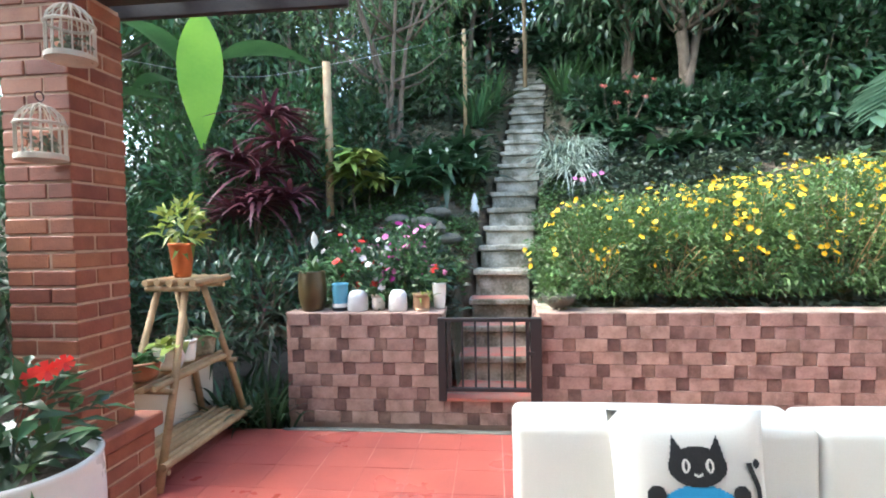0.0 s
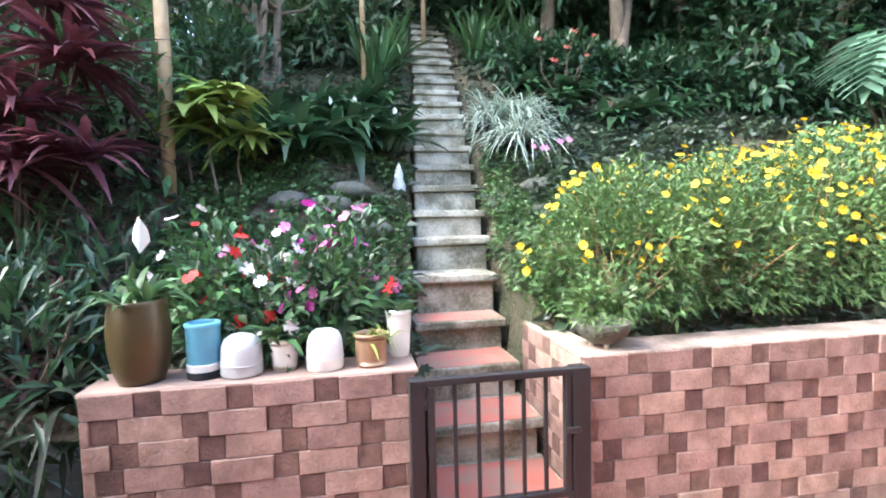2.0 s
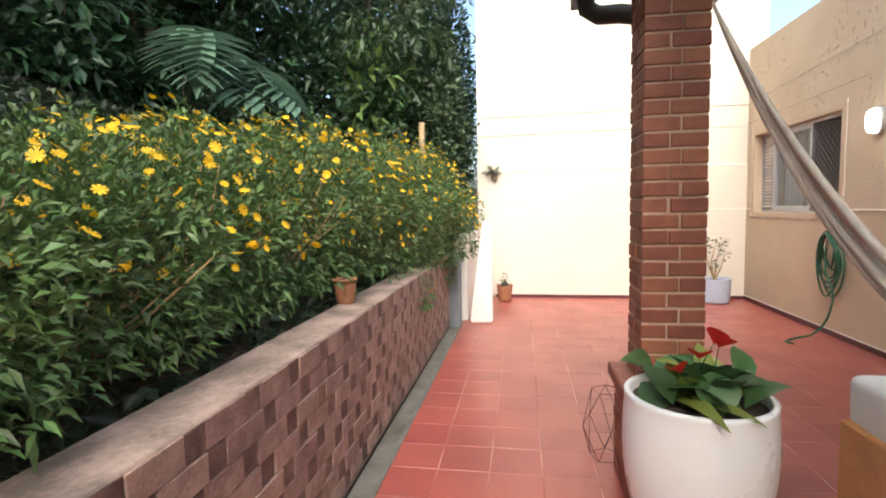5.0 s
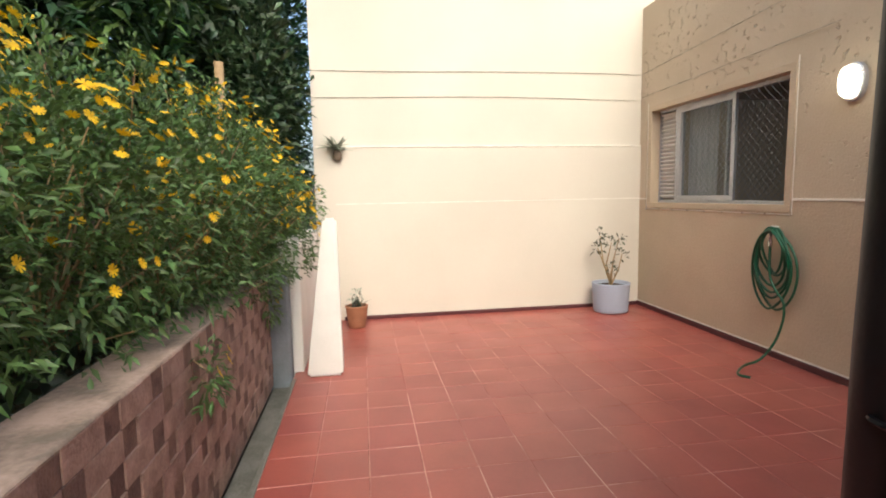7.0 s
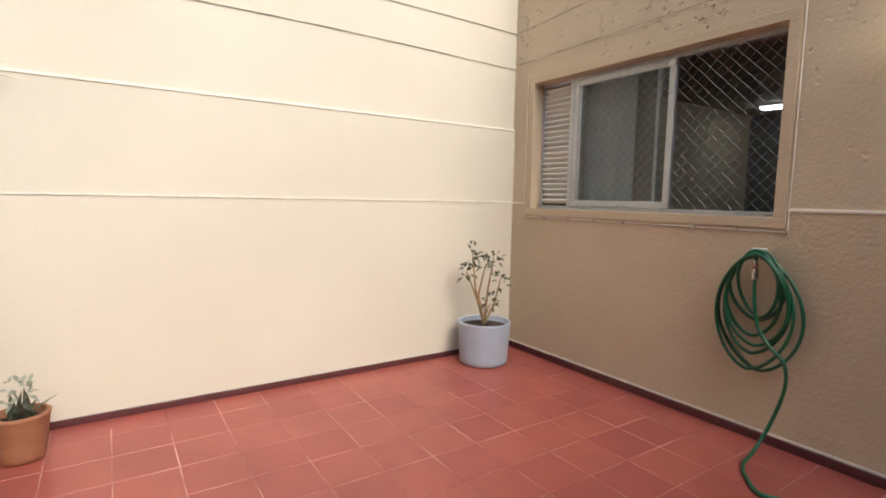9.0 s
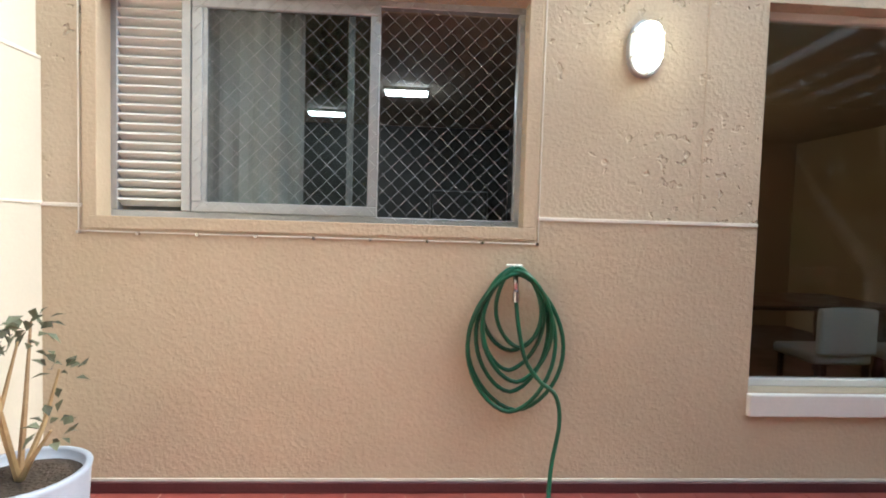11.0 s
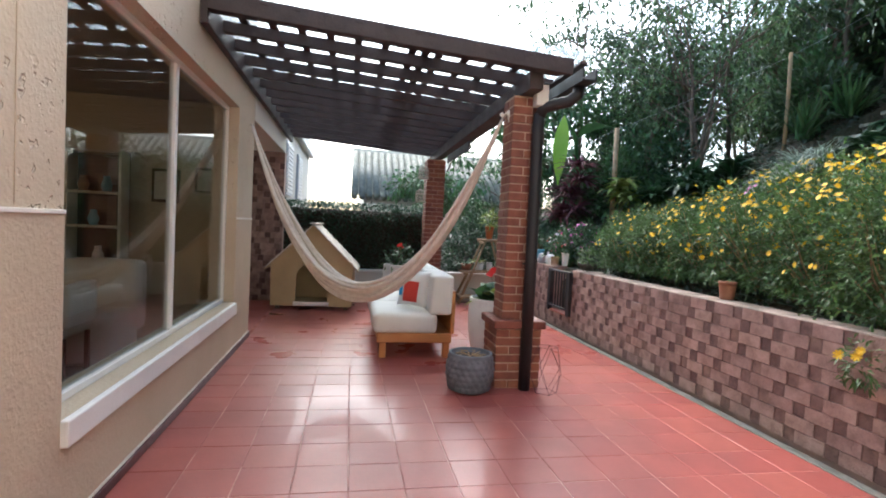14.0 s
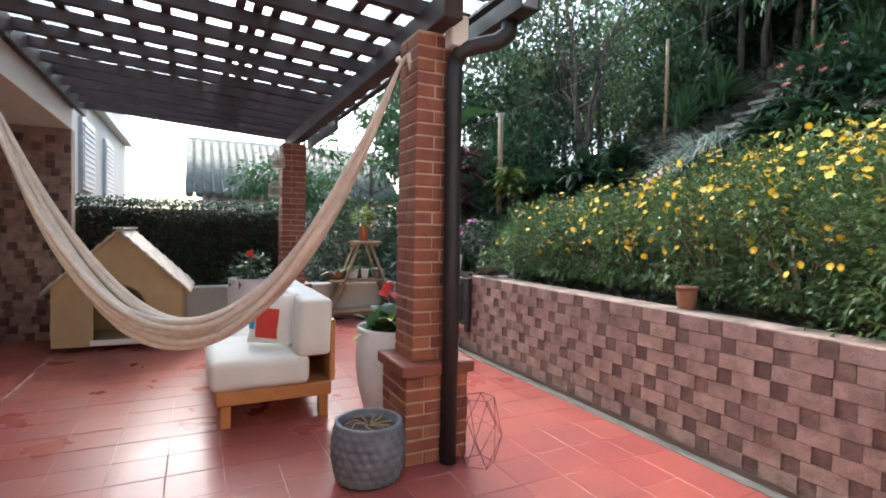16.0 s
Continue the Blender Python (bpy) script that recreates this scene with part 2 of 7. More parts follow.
M["roofgrey"] = mat("weathered_roof_tile", (0.28, 0.27, 0.21), (0.15, 0.15, 0.11), rough=0.8, scale=5, bump=0.4, island=0.2)
M["ply"] = mat("ochre_painted_plywood", (0.50, 0.38, 0.20), (0.42, 0.31, 0.16), rough=0.65, scale=3, fine=40, bump=0.1)
M["shingle"] = mat("pale_wooden_shingle", (0.66, 0.60, 0.52), (0.50, 0.44, 0.37), rough=0.7, scale=8, bump=0.3, piece=0.12)
M["cage"] = mat("aged_white_wire", (0.62, 0.57, 0.49), (0.45, 0.38, 0.30), rough=0.7, bump=0.2)
LEAF = {}
def leaf_mat(key, c1, c2, rough=0.45, isl=0.45, tr=0.25):
    LEAF[key] = mat(key, c1, c2, rough=rough, scale=3, fine=30, bump=0, island=isl, translucent=tr)
leaf_mat("daisy_leaf", (0.125, 0.195, 0.057), (0.062, 0.115, 0.034))
leaf_mat("dark_leaf", (0.05, 0.10, 0.04), (0.03, 0.062, 0.027), rough=0.35)
leaf_mat("mid_leaf", (0.09, 0.17, 0.055), (0.05, 0.10, 0.035))
leaf_mat("forest_leaf", (0.085, 0.125, 0.055), (0.04, 0.07, 0.03))
# forest_leaf made lighter: daylight through the western trees is put into its colour
leaf_mat("sunlit_leaf", (0.15, 0.22, 0.09), (0.08, 0.13, 0.05), tr=0.4)
leaf_mat("fresh_leaf", (0.26, 0.37, 0.11), (0.16, 0.26, 0.07), tr=0.4)
leaf_mat("bright_leaf", (0.34, 0.56, 0.04), (0.25, 0.47, 0.03), isl=0.1, tr=0.55)
leaf_mat("lime_leaf", (0.34, 0.37, 0.08), (0.19, 0.26, 0.05))
leaf_mat("purple_leaf", (0.19, 0.055, 0.075), (0.085, 0.028, 0.04), isl=0.5)
leaf_mat("silver_leaf", (0.44, 0.48, 0.39), (0.28, 0.34, 0.25))
leaf_mat("blue_leaf", (0.14, 0.23, 0.15), (0.08, 0.145, 0.095), rough=0.3, isl=0.2)
leaf_mat("litter_leaf", (0.075, 0.10, 0.058), (0.032, 0.045, 0.024), rough=0.35, isl=0.6)
leaf_mat("olive_strap", (0.13, 0.14, 0.085), (0.07, 0.075, 0.05), isl=0.5)
leaf_mat("hedge_leaf", (0.03, 0.075, 0.03), (0.018, 0.045, 0.02), isl=0.4)
for key, c in (("yellow", (0.86, 0.53, 0.008)), ("red", (0.65, 0.02, 0.02)), ("pink", (0.75, 0.22, 0.50)), ("magenta", (0.55, 0.05, 0.38)), ("pale", (0.80, 0.68, 0.72)), ("white", (0.80, 0.80, 0.76)), ("orange", (0.75, 0.28, 0.03)), ("coral", (0.55, 0.12, 0.09))):
    LEAF[key] = mat(key + "_petal", c, tuple(v * 0.85 for v in c), rough=0.6, bump=0, island=0.12, translucent=0.3)


# ---- mesh helpers ----
BASE = {}
SHIFT = Vector((0, 0, 0))


def place(x, y, z=0.0):
    """Moves what is built from here on by this much: the plan of each part of the site has its own origin."""
    SHIFT.xyz = (x, y, z)


def thing(name, base, label, category, group="", kind=""):
    ob = new(name)
    ob.empty_display_size = 0.1
    ob.location = Vector(base) + SHIFT
    BASE[ob.name] = Vector(base)
    return tagged(ob, label, category, group, kind)


def base_of(ob):
    while ob is not None:
        if ob.name in BASE:
            return BASE[ob.name]
        ob = ob.parent
    return Vector((0, 0, 0))


def finish(name, me, material, parent=None, label="", smooth=False, category="", kind="", group=""):
    me.materials.append(material)
    if smooth:
        me.polygons.foreach_set("use_smooth", np.ones(len(me.polygons), dtype=bool))
    ob = new(name, me)
    if parent is not None:
        me.transform(Matrix.Translation(-base_of(parent)))
        ob.parent = parent
    else:
        ob.location = SHIFT
    return tagged(ob, label, category, group, kind)


def part(name, bm, material, parent=None, label="", smooth=False, category="", kind="", group=""):
    me = bpy.data.meshes.new(name)
    bmesh.ops.recalc_face_normals(bm, faces=bm.faces)
    bm.to_mesh(me)
    bm.free()
    return finish(name, me, material, parent, label, smooth, category, kind, group)


def box(x0, x1, y0, y1, z0, z1, bevel=0.0, bm=None, seg=1, m=None):
    out = bm or bmesh.new()
    t = bmesh.new()
    bmesh.ops.create_cube(t, size=1, matrix=Matrix.LocRotScale(((x0 + x1) / 2, (y0 + y1) / 2, (z0 + z1) / 2), None, (x1 - x0, y1 - y0, z1 - z0)))
    if bevel:
        bmesh.ops.bevel(t, geom=t.edges[:], offset=bevel, segments=seg, profile=0.5, affect="EDGES")
    if m is not None:
        t.transform(m)
    join(out, t)
    return out


def join(out, t):
    vs = [out.verts.new(v.co) for v in t.verts]
    t.verts.index_update()
    for f in t.faces:
        out.faces.new([vs[v.index] for v in f.verts])
    t.free()


def tube(pts, radius, n=8, bm=None, closed=False):
    """A round bar along pts; radius is a number or one for each point."""
    out = bm or bmesh.new()
    pts = [Vector(p) for p in pts]
    rings = []
    last = None
    for i, p in enumerate(pts):
        a, b = pts[max(i - 1, 0)], pts[min(i + 1, len(pts) - 1)]
        if closed:
            a, b = pts[i - 1], pts[(i + 1) % len(pts)]
        d = (b - a).normalized()
        if last is None:
            u = d.orthogonal().normalized()
        else:
            u = (last - d * last.dot(d)).normalized()
        last = u
        w = d.cross(u)
        r = radius[i] if isinstance(radius, (list, tuple)) else radius
        rings.append([out.verts.new(p + (u * math.cos(2 * math.pi * j / n) + w * math.sin(2 * math.pi * j / n)) * r) for j in range(n)])
    count = len(rings) if closed else len(rings) - 1
    for i in range(count):
        a, b = rings[i], rings[(i + 1) % len(rings)]
        for j in range(n):
            out.faces.new([a[j], a[(j + 1) % n], b[(j + 1) % n], b[j]])
    if not closed:
        out.faces.new(rings[0][::-1])
        out.faces.new(rings[-1])
    return out


def smooth_path(pts, n=6):
    """Catmull-Rom points through pts."""
    pts = [Vector(p) for p in pts]
    out = []
    for i in range(len(pts) - 1):
        p0, p1, p2, p3 = pts[max(i - 1, 0)], pts[i], pts[i + 1], pts[min(i + 2, len(pts) - 1)]
        for k in range(n):
            t = k / n
            out.append(0.5 * (2 * p1 + (p2 - p0) * t + (2 * p0 - 5 * p1 + 4 * p2 - p3) * t * t + (3 * p1 - p0 - 3 * p2 + p3) * t ** 3))
    return out + [pts[-1]]


def lathe(cx, cy, profile, n=32, bm=None):
    """Turns a profile of (radius, z) round the upright line at cx, cy."""
    out = bm or bmesh.new()
    rings = []
    for r, z in profile:
        if r < 1e-5:
            rings.append([out.verts.new((cx, cy, z))])
        else:
            rings.append([out.verts.new((cx + r * math.cos(2 * math.pi * j / n), cy + r * math.sin(2 * math.pi * j / n), z)) for j in range(n)])
    for a, b in zip(rings, rings[1:]):
        for j in range(n):
            q = [a[j % len(a)], a[(j + 1) % len(a)], b[(j + 1) % len(b)], b[j % len(b)]]
            q = list(dict.fromkeys(q))
            if len(q) > 2:
                out.faces.new(q)
    return out


def leaves(name, P, D, L, W, bend=0.3, seg=3, fold=0.25, shape="leaf", seed=0, roll=0.6):
    """One mesh of many leaves: each a strip from P along D, bent down, folded along its rib."""
    rng = np.random.default_rng(seed)
    P, D = np.asarray(P, float), np.asarray(D, float)
    N = len(P)
    D = D / (np.linalg.norm(D, axis=1, keepdims=True) + 1e-9)
    L = np.broadcast_to(np.asarray(L, float), (N,))
    W = np.broadcast_to(np.asarray(W, float), (N,))
    up = np.tile([0.0, 0.0, 1.0], (N, 1)) + rng.normal(0, roll, (N, 3))
    S = np.cross(D, up)
    S /= np.linalg.norm(S, axis=1, keepdims=True) + 1e-9
    U = np.cross(S, D)
    bend = np.broadcast_to(np.asarray(bend, float), (N,))
    V = np.zeros((N, seg + 1, 3, 3))
    for i in range(seg + 1):
        s = i / seg
        if shape == "leaf":
            w = math.sin(math.pi * min(s, 1.0) ** 0.8) if 0 < s < 1 else 0.03
        elif shape == "strap":
            w = (0.6 + 0.4 * math.sin(math.pi * s)) * (1 - s ** 3) + 0.02
        else:
            w = 0.25 + 0.75 * s if s < 0.75 else 0.8
        c = P + D * (L * s)[:, None] + np.array([0, 0, -1.0]) * (bend * L * s * s)[:, None]
        V[:, i, 0] = c - S * (W * w * 0.5)[:, None] + U * (W * w * fold)[:, None]
        V[:, i, 1] = c
        V[:, i, 2] = c + S * (W * w * 0.5)[:, None] + U * (W * w * fold)[:, None]
    cols = 3
    verts = V.reshape(-1, 3)
    q = []
    for i in range(seg):
        for j in range(cols - 1):
            a = i * cols + j
            q.append([a, a + 1, a + cols + 1, a + cols])
    q = np.array(q)
    F = (q[None] + (np.arange(N) * (seg + 1) * cols)[:, None, None]).reshape(-1, 4)
    me = bpy.data.meshes.new(name)
    me.vertices.add(len(verts))
    me.vertices.foreach_set("co", verts.astype(np.float32).ravel())
    me.loops.add(F.size)
    me.loops.foreach_set("vertex_index", F.astype(np.int32).ravel())
    me.polygons.add(len(F))
    me.polygons.foreach_set("loop_start", (np.arange(len(F)) * 4).astype(np.int32))
    me.update(calc_edges=True)
    return me


def ball_dirs(rng, n, up=0.0):
    d = rng.normal(0, 1, (n, 3))
    d[:, 2] += up
    return d / np.linalg.norm(d, axis=1, keepdims=True)


def cloud(rng, n, centre, radius, shell=0.55, up=0.3):
    """Places and outward ways for n leaves in an uneven ellipsoid."""
    d = ball_dirs(rng, n)
    r = shell + (1 - shell) * rng.random(n) ** 0.5
    r *= 1 + 0.22 * np.sin(d[:, 0] * 5 + 1) * np.cos(d[:, 1] * 6) + 0.12 * np.sin(d[:, 2] * 9)
    p = np.asarray(centre) + d * r[:, None] * np.asarray(radius)
    w = d + rng.normal(0, 0.6, (n, 3)) + np.array([0, 0, up])
    return p, w


def flower_mesh(name, P, D, size, petals=5, seed=0, width=0.62, cup=0.3):
    """Flowers: rings of petals round each point, facing D."""
    rng = np.random.default_rng(seed)
    P, D = np.asarray(P, float), np.asarray(D, float)
    D = D / np.linalg.norm(D, axis=1, keepdims=True)
    a = np.cross(D, rng.normal(0, 1, D.shape))
    a /= np.linalg.norm(a, axis=1, keepdims=True)
    b = np.cross(D, a)
    PP, DD, LL = [], [], []
    size = np.broadcast_to(size, (len(P),))
    for i in range(petals):
        t = 2 * math.pi * i / petals
        PP.append(P)
        DD.append(a * math.cos(t) + b * math.sin(t) + D * cup)
        LL.append(size)
    L = np.concatenate(LL)
    return leaves(name, np.concatenate(PP), np.concatenate(DD), L, L * width, bend=0.05, seg=2, fold=0.05, shape="petal", seed=seed, roll=0.1)


# ---- ground, floor and walls ----
WY = 3.41          # front of the garden wall
HY = -0.70         # house front
EX = 8.70          # face of the end wall
TOP = 0.87         # top of the garden wall


def hill_z(x, y):
    """Height of the garden slope."""
    if y < 3.5:
        return 0.55
    s = y - 3.55
    z = 0.70 + 0.60 * s - 0.12 * math.exp(-((s - 0.6) ** 2) / 0.5)
    z += 0.10 * noise.noise((x * 0.7, y * 0.7, 0)) + 0.05 * noise.noise((x * 2.1, y * 2.1, 4))
    side = min(max((-0.9 - x) / 2.6, 0.0), 1.0)      # the slope falls away to the west
    z -= side * 0.42 * max(s - 1.6, 0.0)
    if s > 12:
        z -= 0.3 * (s - 12)
    return z


STEPS = [(3.52, 0.22), (3.86, 0.42), (4.20, 0.62), (4.55, 0.82), (4.84, 1.09), (5.18, 1.33)]
while STEPS[-1][0] < 13.5:
    STEPS.append((STEPS[-1][0] + 0.325, STEPS[-1][1] + 0.222))


def stair_left(y):
    return -0.15 + 0.14 * max(y - 4.5, 0)


def in_stair(x, y, pad=0.08):
    return stair_left(y) - pad < x < stair_left(y) + 0.60 + pad


def ground_z(x, y):
    if in_stair(x, y, 0.03) and y > 3.5:
        z = 0.1
        for sy, sz in STEPS:
            if y >= sy - 0.1:
                z = sz - 0.35
        return min(z, hill_z(x, y) - 0.1)
    z = hill_z(x, y)
    if y > 4.5 and abs(x - stair_left(y) - 0.3) < 1.0:
        k = abs(x - stair_left(y) - 0.3) - 0.3
        near = max(0.0, 1 - k / 0.7)
        zs = STEPS[0][1]
        for (ya, za), (yb, zb) in zip(STEPS, STEPS[1:]):
            if ya <= y <= yb:
                zs = za + (zb - za) * (y - ya) / (yb - ya)
        z = z * (1 - near) + (zs + 0.02) * near
    return z


def build_ground():
    bm = bmesh.new()
    box(-400, 400, -400, 400, -0.6, -0.12, bm=bm)
    part("ground", bm, M["soil"], kind="structure", label="bare dark earth around the house", category="ground")
    bm = bmesh.new()
    xs = [-14 + 0.28 * i for i in range(46)] + [-1.25 + 0.06 * i for i in range(52)] + [1.9 + 0.28 * i for i in range(34)]
    ys = [3.56 + 0.16 * j for j in range(48)] + [11.3 + 0.6 * j for j in range(24)]
    grid = [[bm.verts.new((x, y, ground_z(x, y))) for x in xs] for y in ys]
    for j in range(len(ys) - 1):
        for i in range(len(xs) - 1):
            bm.faces.new([grid[j][i], grid[j][i + 1], grid[j + 1][i + 1], grid[j + 1][i]])
    part("hillside", bm, M["hill"], kind="structure", label="steep garden slope of brown soil and leaf litter", category="ground", smooth=True)


GARDEN, HOUSE = (0.39, 0.13), (0.11, 0.0)
place(*GARDEN)
build_ground()
place(0, 0)


def build_floor():
    slab = part("floor", box(-1.8, EX, -2.7, 3.40, -0.1, -0.0028), M["joint"], kind="structure", label="terrace floor of glossy red painted tiles", category="floor")
    s, g = 0.292, 0.005
    me = bpy.data.meshes.new("tile")
    bm = box(-s / 2 + g / 2, s / 2 - g / 2, -s / 2 + g / 2, s / 2 - g / 2, -0.02, 0.0, bevel=0.002)
    bm.to_mesh(me)
    bm.free()
    me.materials.append(M["red_floor"])
    rng = random.Random(4)
    rest = bmesh.new()
    for j in range(14):
        for i in range(36):
            x, y = -1.8 + s * (i + 0.5), HY + 0.005 + s * (j + 0.5)
            if i < 15:
                box(x - s / 2 + g / 2, x + s / 2 - g / 2, y - s / 2 + g / 2, y + s / 2 - g / 2, -0.02, rng.uniform(-0.0015, 0.0), bm=rest)
                continue
            t = new("tile", me)
            t.parent = slab
            t.location = (x, y, rng.uniform(-0.0016, 0.0))
            t.rotation_euler = (rng.uniform(-0.0022, 0.0022), rng.uniform(-0.0022, 0.0022), 0)
    part("tiles", rest, M["red_floor_i"], slab, "red floor tiles under the pergola", kind="stuff")
    part("porch_floor", box(-1.5, 1.23, -2.7, HY - 0.03, -0.05, -0.001), M["red_floor"], kind="structure", label="red floor of the recessed porch", category="floor")
    part("gutter", box(-1.12, 6.78, 3.40, WY + 0.13, -0.1, -0.035, bevel=0.004), M["gutter"], kind="structure", label="narrow dirty concrete gutter along the garden wall", category="gutter")
    part("trim_1", box(-1.12, 6.78, 3.375, 3.405, -0.05, 0.006, bevel=0.003), M["gutter"], kind="structure", label="pale concrete edge of the terrace", category="edging")


def wall_with_holes(name, x0, x1, y0, y1, z0, z1, holes, material, label):
    bm = bmesh.new()
    xs = sorted({x0, x1, *[h[0] for h in holes], *[h[1] for h in holes]})
    for a, b in zip(xs, xs[1:]):
        cuts = [(h[2], h[3]) for h in holes if h[0] < (a + b) / 2 < h[1]]
        z = z0
        for lo, hi in sorted(cuts):
            if lo > z:
                box(a, b, y0, y1, z, lo, bm=bm)
            z = hi
        if z < z1:
            box(a, b, y0, y1, z, z1, bm=bm)
    bmesh.ops.remove_doubles(bm, verts=bm.verts, dist=0.0005)
    return part(name, bm, material, kind="structure", label=label, category="wall")


W1 = (6.31, 8.32, 1.32, 2.42)   # barred window
W2 = (2.02, 5.12, 0.52, 2.47)   # large window


def build_house():
    wall_with_holes("wall_house_lower", 1.23, EX, HY - 0.25, HY, 0, 1.37, [(W1[0], W1[1], W1[2], 1.37), (W2[0], W2[1], W2[2], 1.37)], M["tan"], "tan rendered lower wall of the house")
    wall_with_holes("wall_house_upper", 1.23, EX, HY - 0.25, HY - 0.004, 1.37, 3.7, [(W1[0], W1[1], 1.37, W1[3]), (W2[0], W2[1], 1.37, W2[3])], M["tan_pit"], "tan pitted concrete upper wall of the house")
    part("trim_2", box(W2[1], W1[0] - 0.07, HY - 0.006, HY + 0.006, 1.36, 1.378, bevel=0.002), M["line"], kind="structure", label="thin pale painted line on the house wall", category="trim")
    part("trim_3", box(W1[1] + 0.07, EX, HY - 0.006, HY + 0.006, 1.36, 1.378, bevel=0.002), M["line"], kind="structure", label="thin pale painted line on the house wall", category="trim")
    part("trim_4", box(1.225, W2[0], HY - 0.006, HY + 0.006, 1.36, 1.378, bevel=0.002), M["line"], kind="structure", label="thin pale painted line on the house pier", category="trim")
    part("trim_5", box(5.42, 5.428, HY - 0.006, HY - 0.001, 1.39, 3.68), M["tan"], kind="structure", label="faint upright joint in the house wall", category="trim")
    part("baseboard", box(1.22, EX, HY, HY + 0.018, 0.0, 0.055, bevel=0.004), M["skirt"], kind="structure", label="dark maroon skirting along the house wall", category="baseboard")
    part("trim_6", box(1.22, EX, HY, HY + 0.007, 0.056, 0.068), M["line"], kind="structure", label="pale line above the skirting", category="trim")
    # porch
    part("beam_porch", box(-1.55, 1.228, HY - 0.25, HY, 2.50, 2.98, bevel=0.004), M["cream"], kind="structure", label="cream beam over the recessed porch", category="beam")
    part("ceiling_porch", box(-1.55, 1.23, -2.9, HY - 0.25, 2.5, 2.6), M["cream"], kind="structure", label="pale porch ceiling", category="ceiling")
    part("wall_porch_back", box(-1.75, 1.23, -2.95, -2.7, 0, 3.0), M["tan"], kind="structure", label="tan back wall of the porch", category="wall")
    part("wall_porch_side", box(1.23, 1.45, -2.95, HY - 0.25, 0, 2.6), M["tan"], kind="structure", label="tan side wall of the porch", category="wall")
    place(0, 0)
    # end wall
    part("wall_end", box(EX - 0.02, EX + 0.25, HY - 0.25, 3.33, 0, 2.03, bevel=0.006), M["cream"], kind="structure", label="tall cream painted end wall, lower part", category="wall")
    part("wall_end_upper", box(EX, EX + 0.25, HY - 0.25, 3.33, 2.03, 7.0), M["cream"], kind="structure", label="tall cream painted end wall, upper part", category="wall")
    part("trim_7", box(EX - 0.026, EX - 0.018, HY, 3.1, 1.372, 1.384), M["line"], kind="structure", label="thin pale line on the end wall", category="trim")
    part("trim_8", box(EX - 0.026, EX - 0.002, HY, 3.32, 2.026, 2.044, bevel=0.003), M["line"], kind="structure", label="pale ledge across the end wall", category="trim")
    part("baseboard_end", box(EX - 0.034, EX - 0.02, HY + 0.02, 3.05, 0.0, 0.045, bevel=0.004), M["skirt"], kind="structure", label="dark maroon skirting along the end wall", category="baseboard")
    for k, z in enumerate((2.60, 2.90)):
        bm = tube([(EX - 0.006, y, z + 0.015 * math.sin(y * 1.3 + k)) for y in np.linspace(HY, 3.32, 14)], 0.003, 6)
        tube([(x, HY + 0.008, z + 0.02 - 0.02 * k + (EX - x) * (0.02 + 0.03 * k)) for x in np.linspace(EX - 0.03, 6.0, 10)], 0.003, 6, bm=bm)
        ob = part("cable", bm, M["concrete"], label="thin dark cable strung along the cream wall", category="cable", group="wall cables")
    # stepped white wall by the end of the garden wall
    bm = bmesh.new()
    prof = [(6.78, 0), (7.0, 0), (6.97, 1.29), (6.84, 1.29)]
    a = [bm.verts.new((x, 3.0 + (0.015 if z > 1 else 0), z)) for x, z in prof]
    b = [bm.verts.new((x, 3.29 - (0.17 if z > 1 else 0), z)) for x, z in prof]
    bm.faces.new(a)
    bm.faces.new(b[::-1])
    for i in range(4):
        bm.faces.new([a[i], a[(i + 1) % 4], b[(i + 1) % 4], b[i]])
    bmesh.ops.bevel(bm, geom=bm.edges[:], offset=0.02, segments=2, affect="EDGES")
    part("wall_white_low", bm, M["white"], kind="structure", label="white painted buttress beside the terrace", category="wall")
    part("wall_white_back", box(6.95, EX - 0.02, 3.33, 3.50, -0.05, 1.1, bevel=0.01), M["white"], kind="structure", label="low white painted wall behind the buttress", category="wall")
    part("wall_grey", box(6.70, 6.86, 3.40, 3.62, -0.05, 0.86, bevel=0.01), M["greywall"], kind="structure", label="blue-grey cement stub of wall", category="wall")
    part("wall_back_closure", box(EX, EX + 0.25, -5.5, HY - 0.25, 0, 3.7), M["tan"], kind="structure", label="plain outer wall of the house", category="wall")
    place(*HOUSE)
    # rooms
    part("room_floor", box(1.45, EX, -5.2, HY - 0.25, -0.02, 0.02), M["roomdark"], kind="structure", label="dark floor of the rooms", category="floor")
    part("room_wall_back", box(1.2, EX, -5.4, -5.2, 0, 3), M["room"], kind="structure", label="back wall of the rooms, dimness put into its paint", category="wall")
    part("room_wall_side", box(1.23, 1.45, -5.2, -2.95, 0, 2.7), M["room"], kind="structure", label="side wall of the living room, dimness put into its paint", category="wall")
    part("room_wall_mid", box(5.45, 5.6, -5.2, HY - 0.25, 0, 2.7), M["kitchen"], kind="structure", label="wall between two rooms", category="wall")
    part("room_wall_kitchen", box(EX - 0.06, EX, -5.2, HY - 0.25, 0, 2.7), M["kitchen"], kind="structure", label="wall of the small room, gloom put into its grey paint", category="wall")
    part("room_wall_kitchen_back", box(5.6, EX - 0.06, -5.19, -5.05, 0, 2.7), M["kitchen"], kind="structure", label="back wall of the small room, gloom put into its grey paint", category="wall")
    part("ceiling_room", box(1.2, EX, -5.4, HY - 0.25, 2.62, 2.75), M["room"], kind="structure", label="white ceiling of the rooms, dimness put into its paint", category="ceiling")
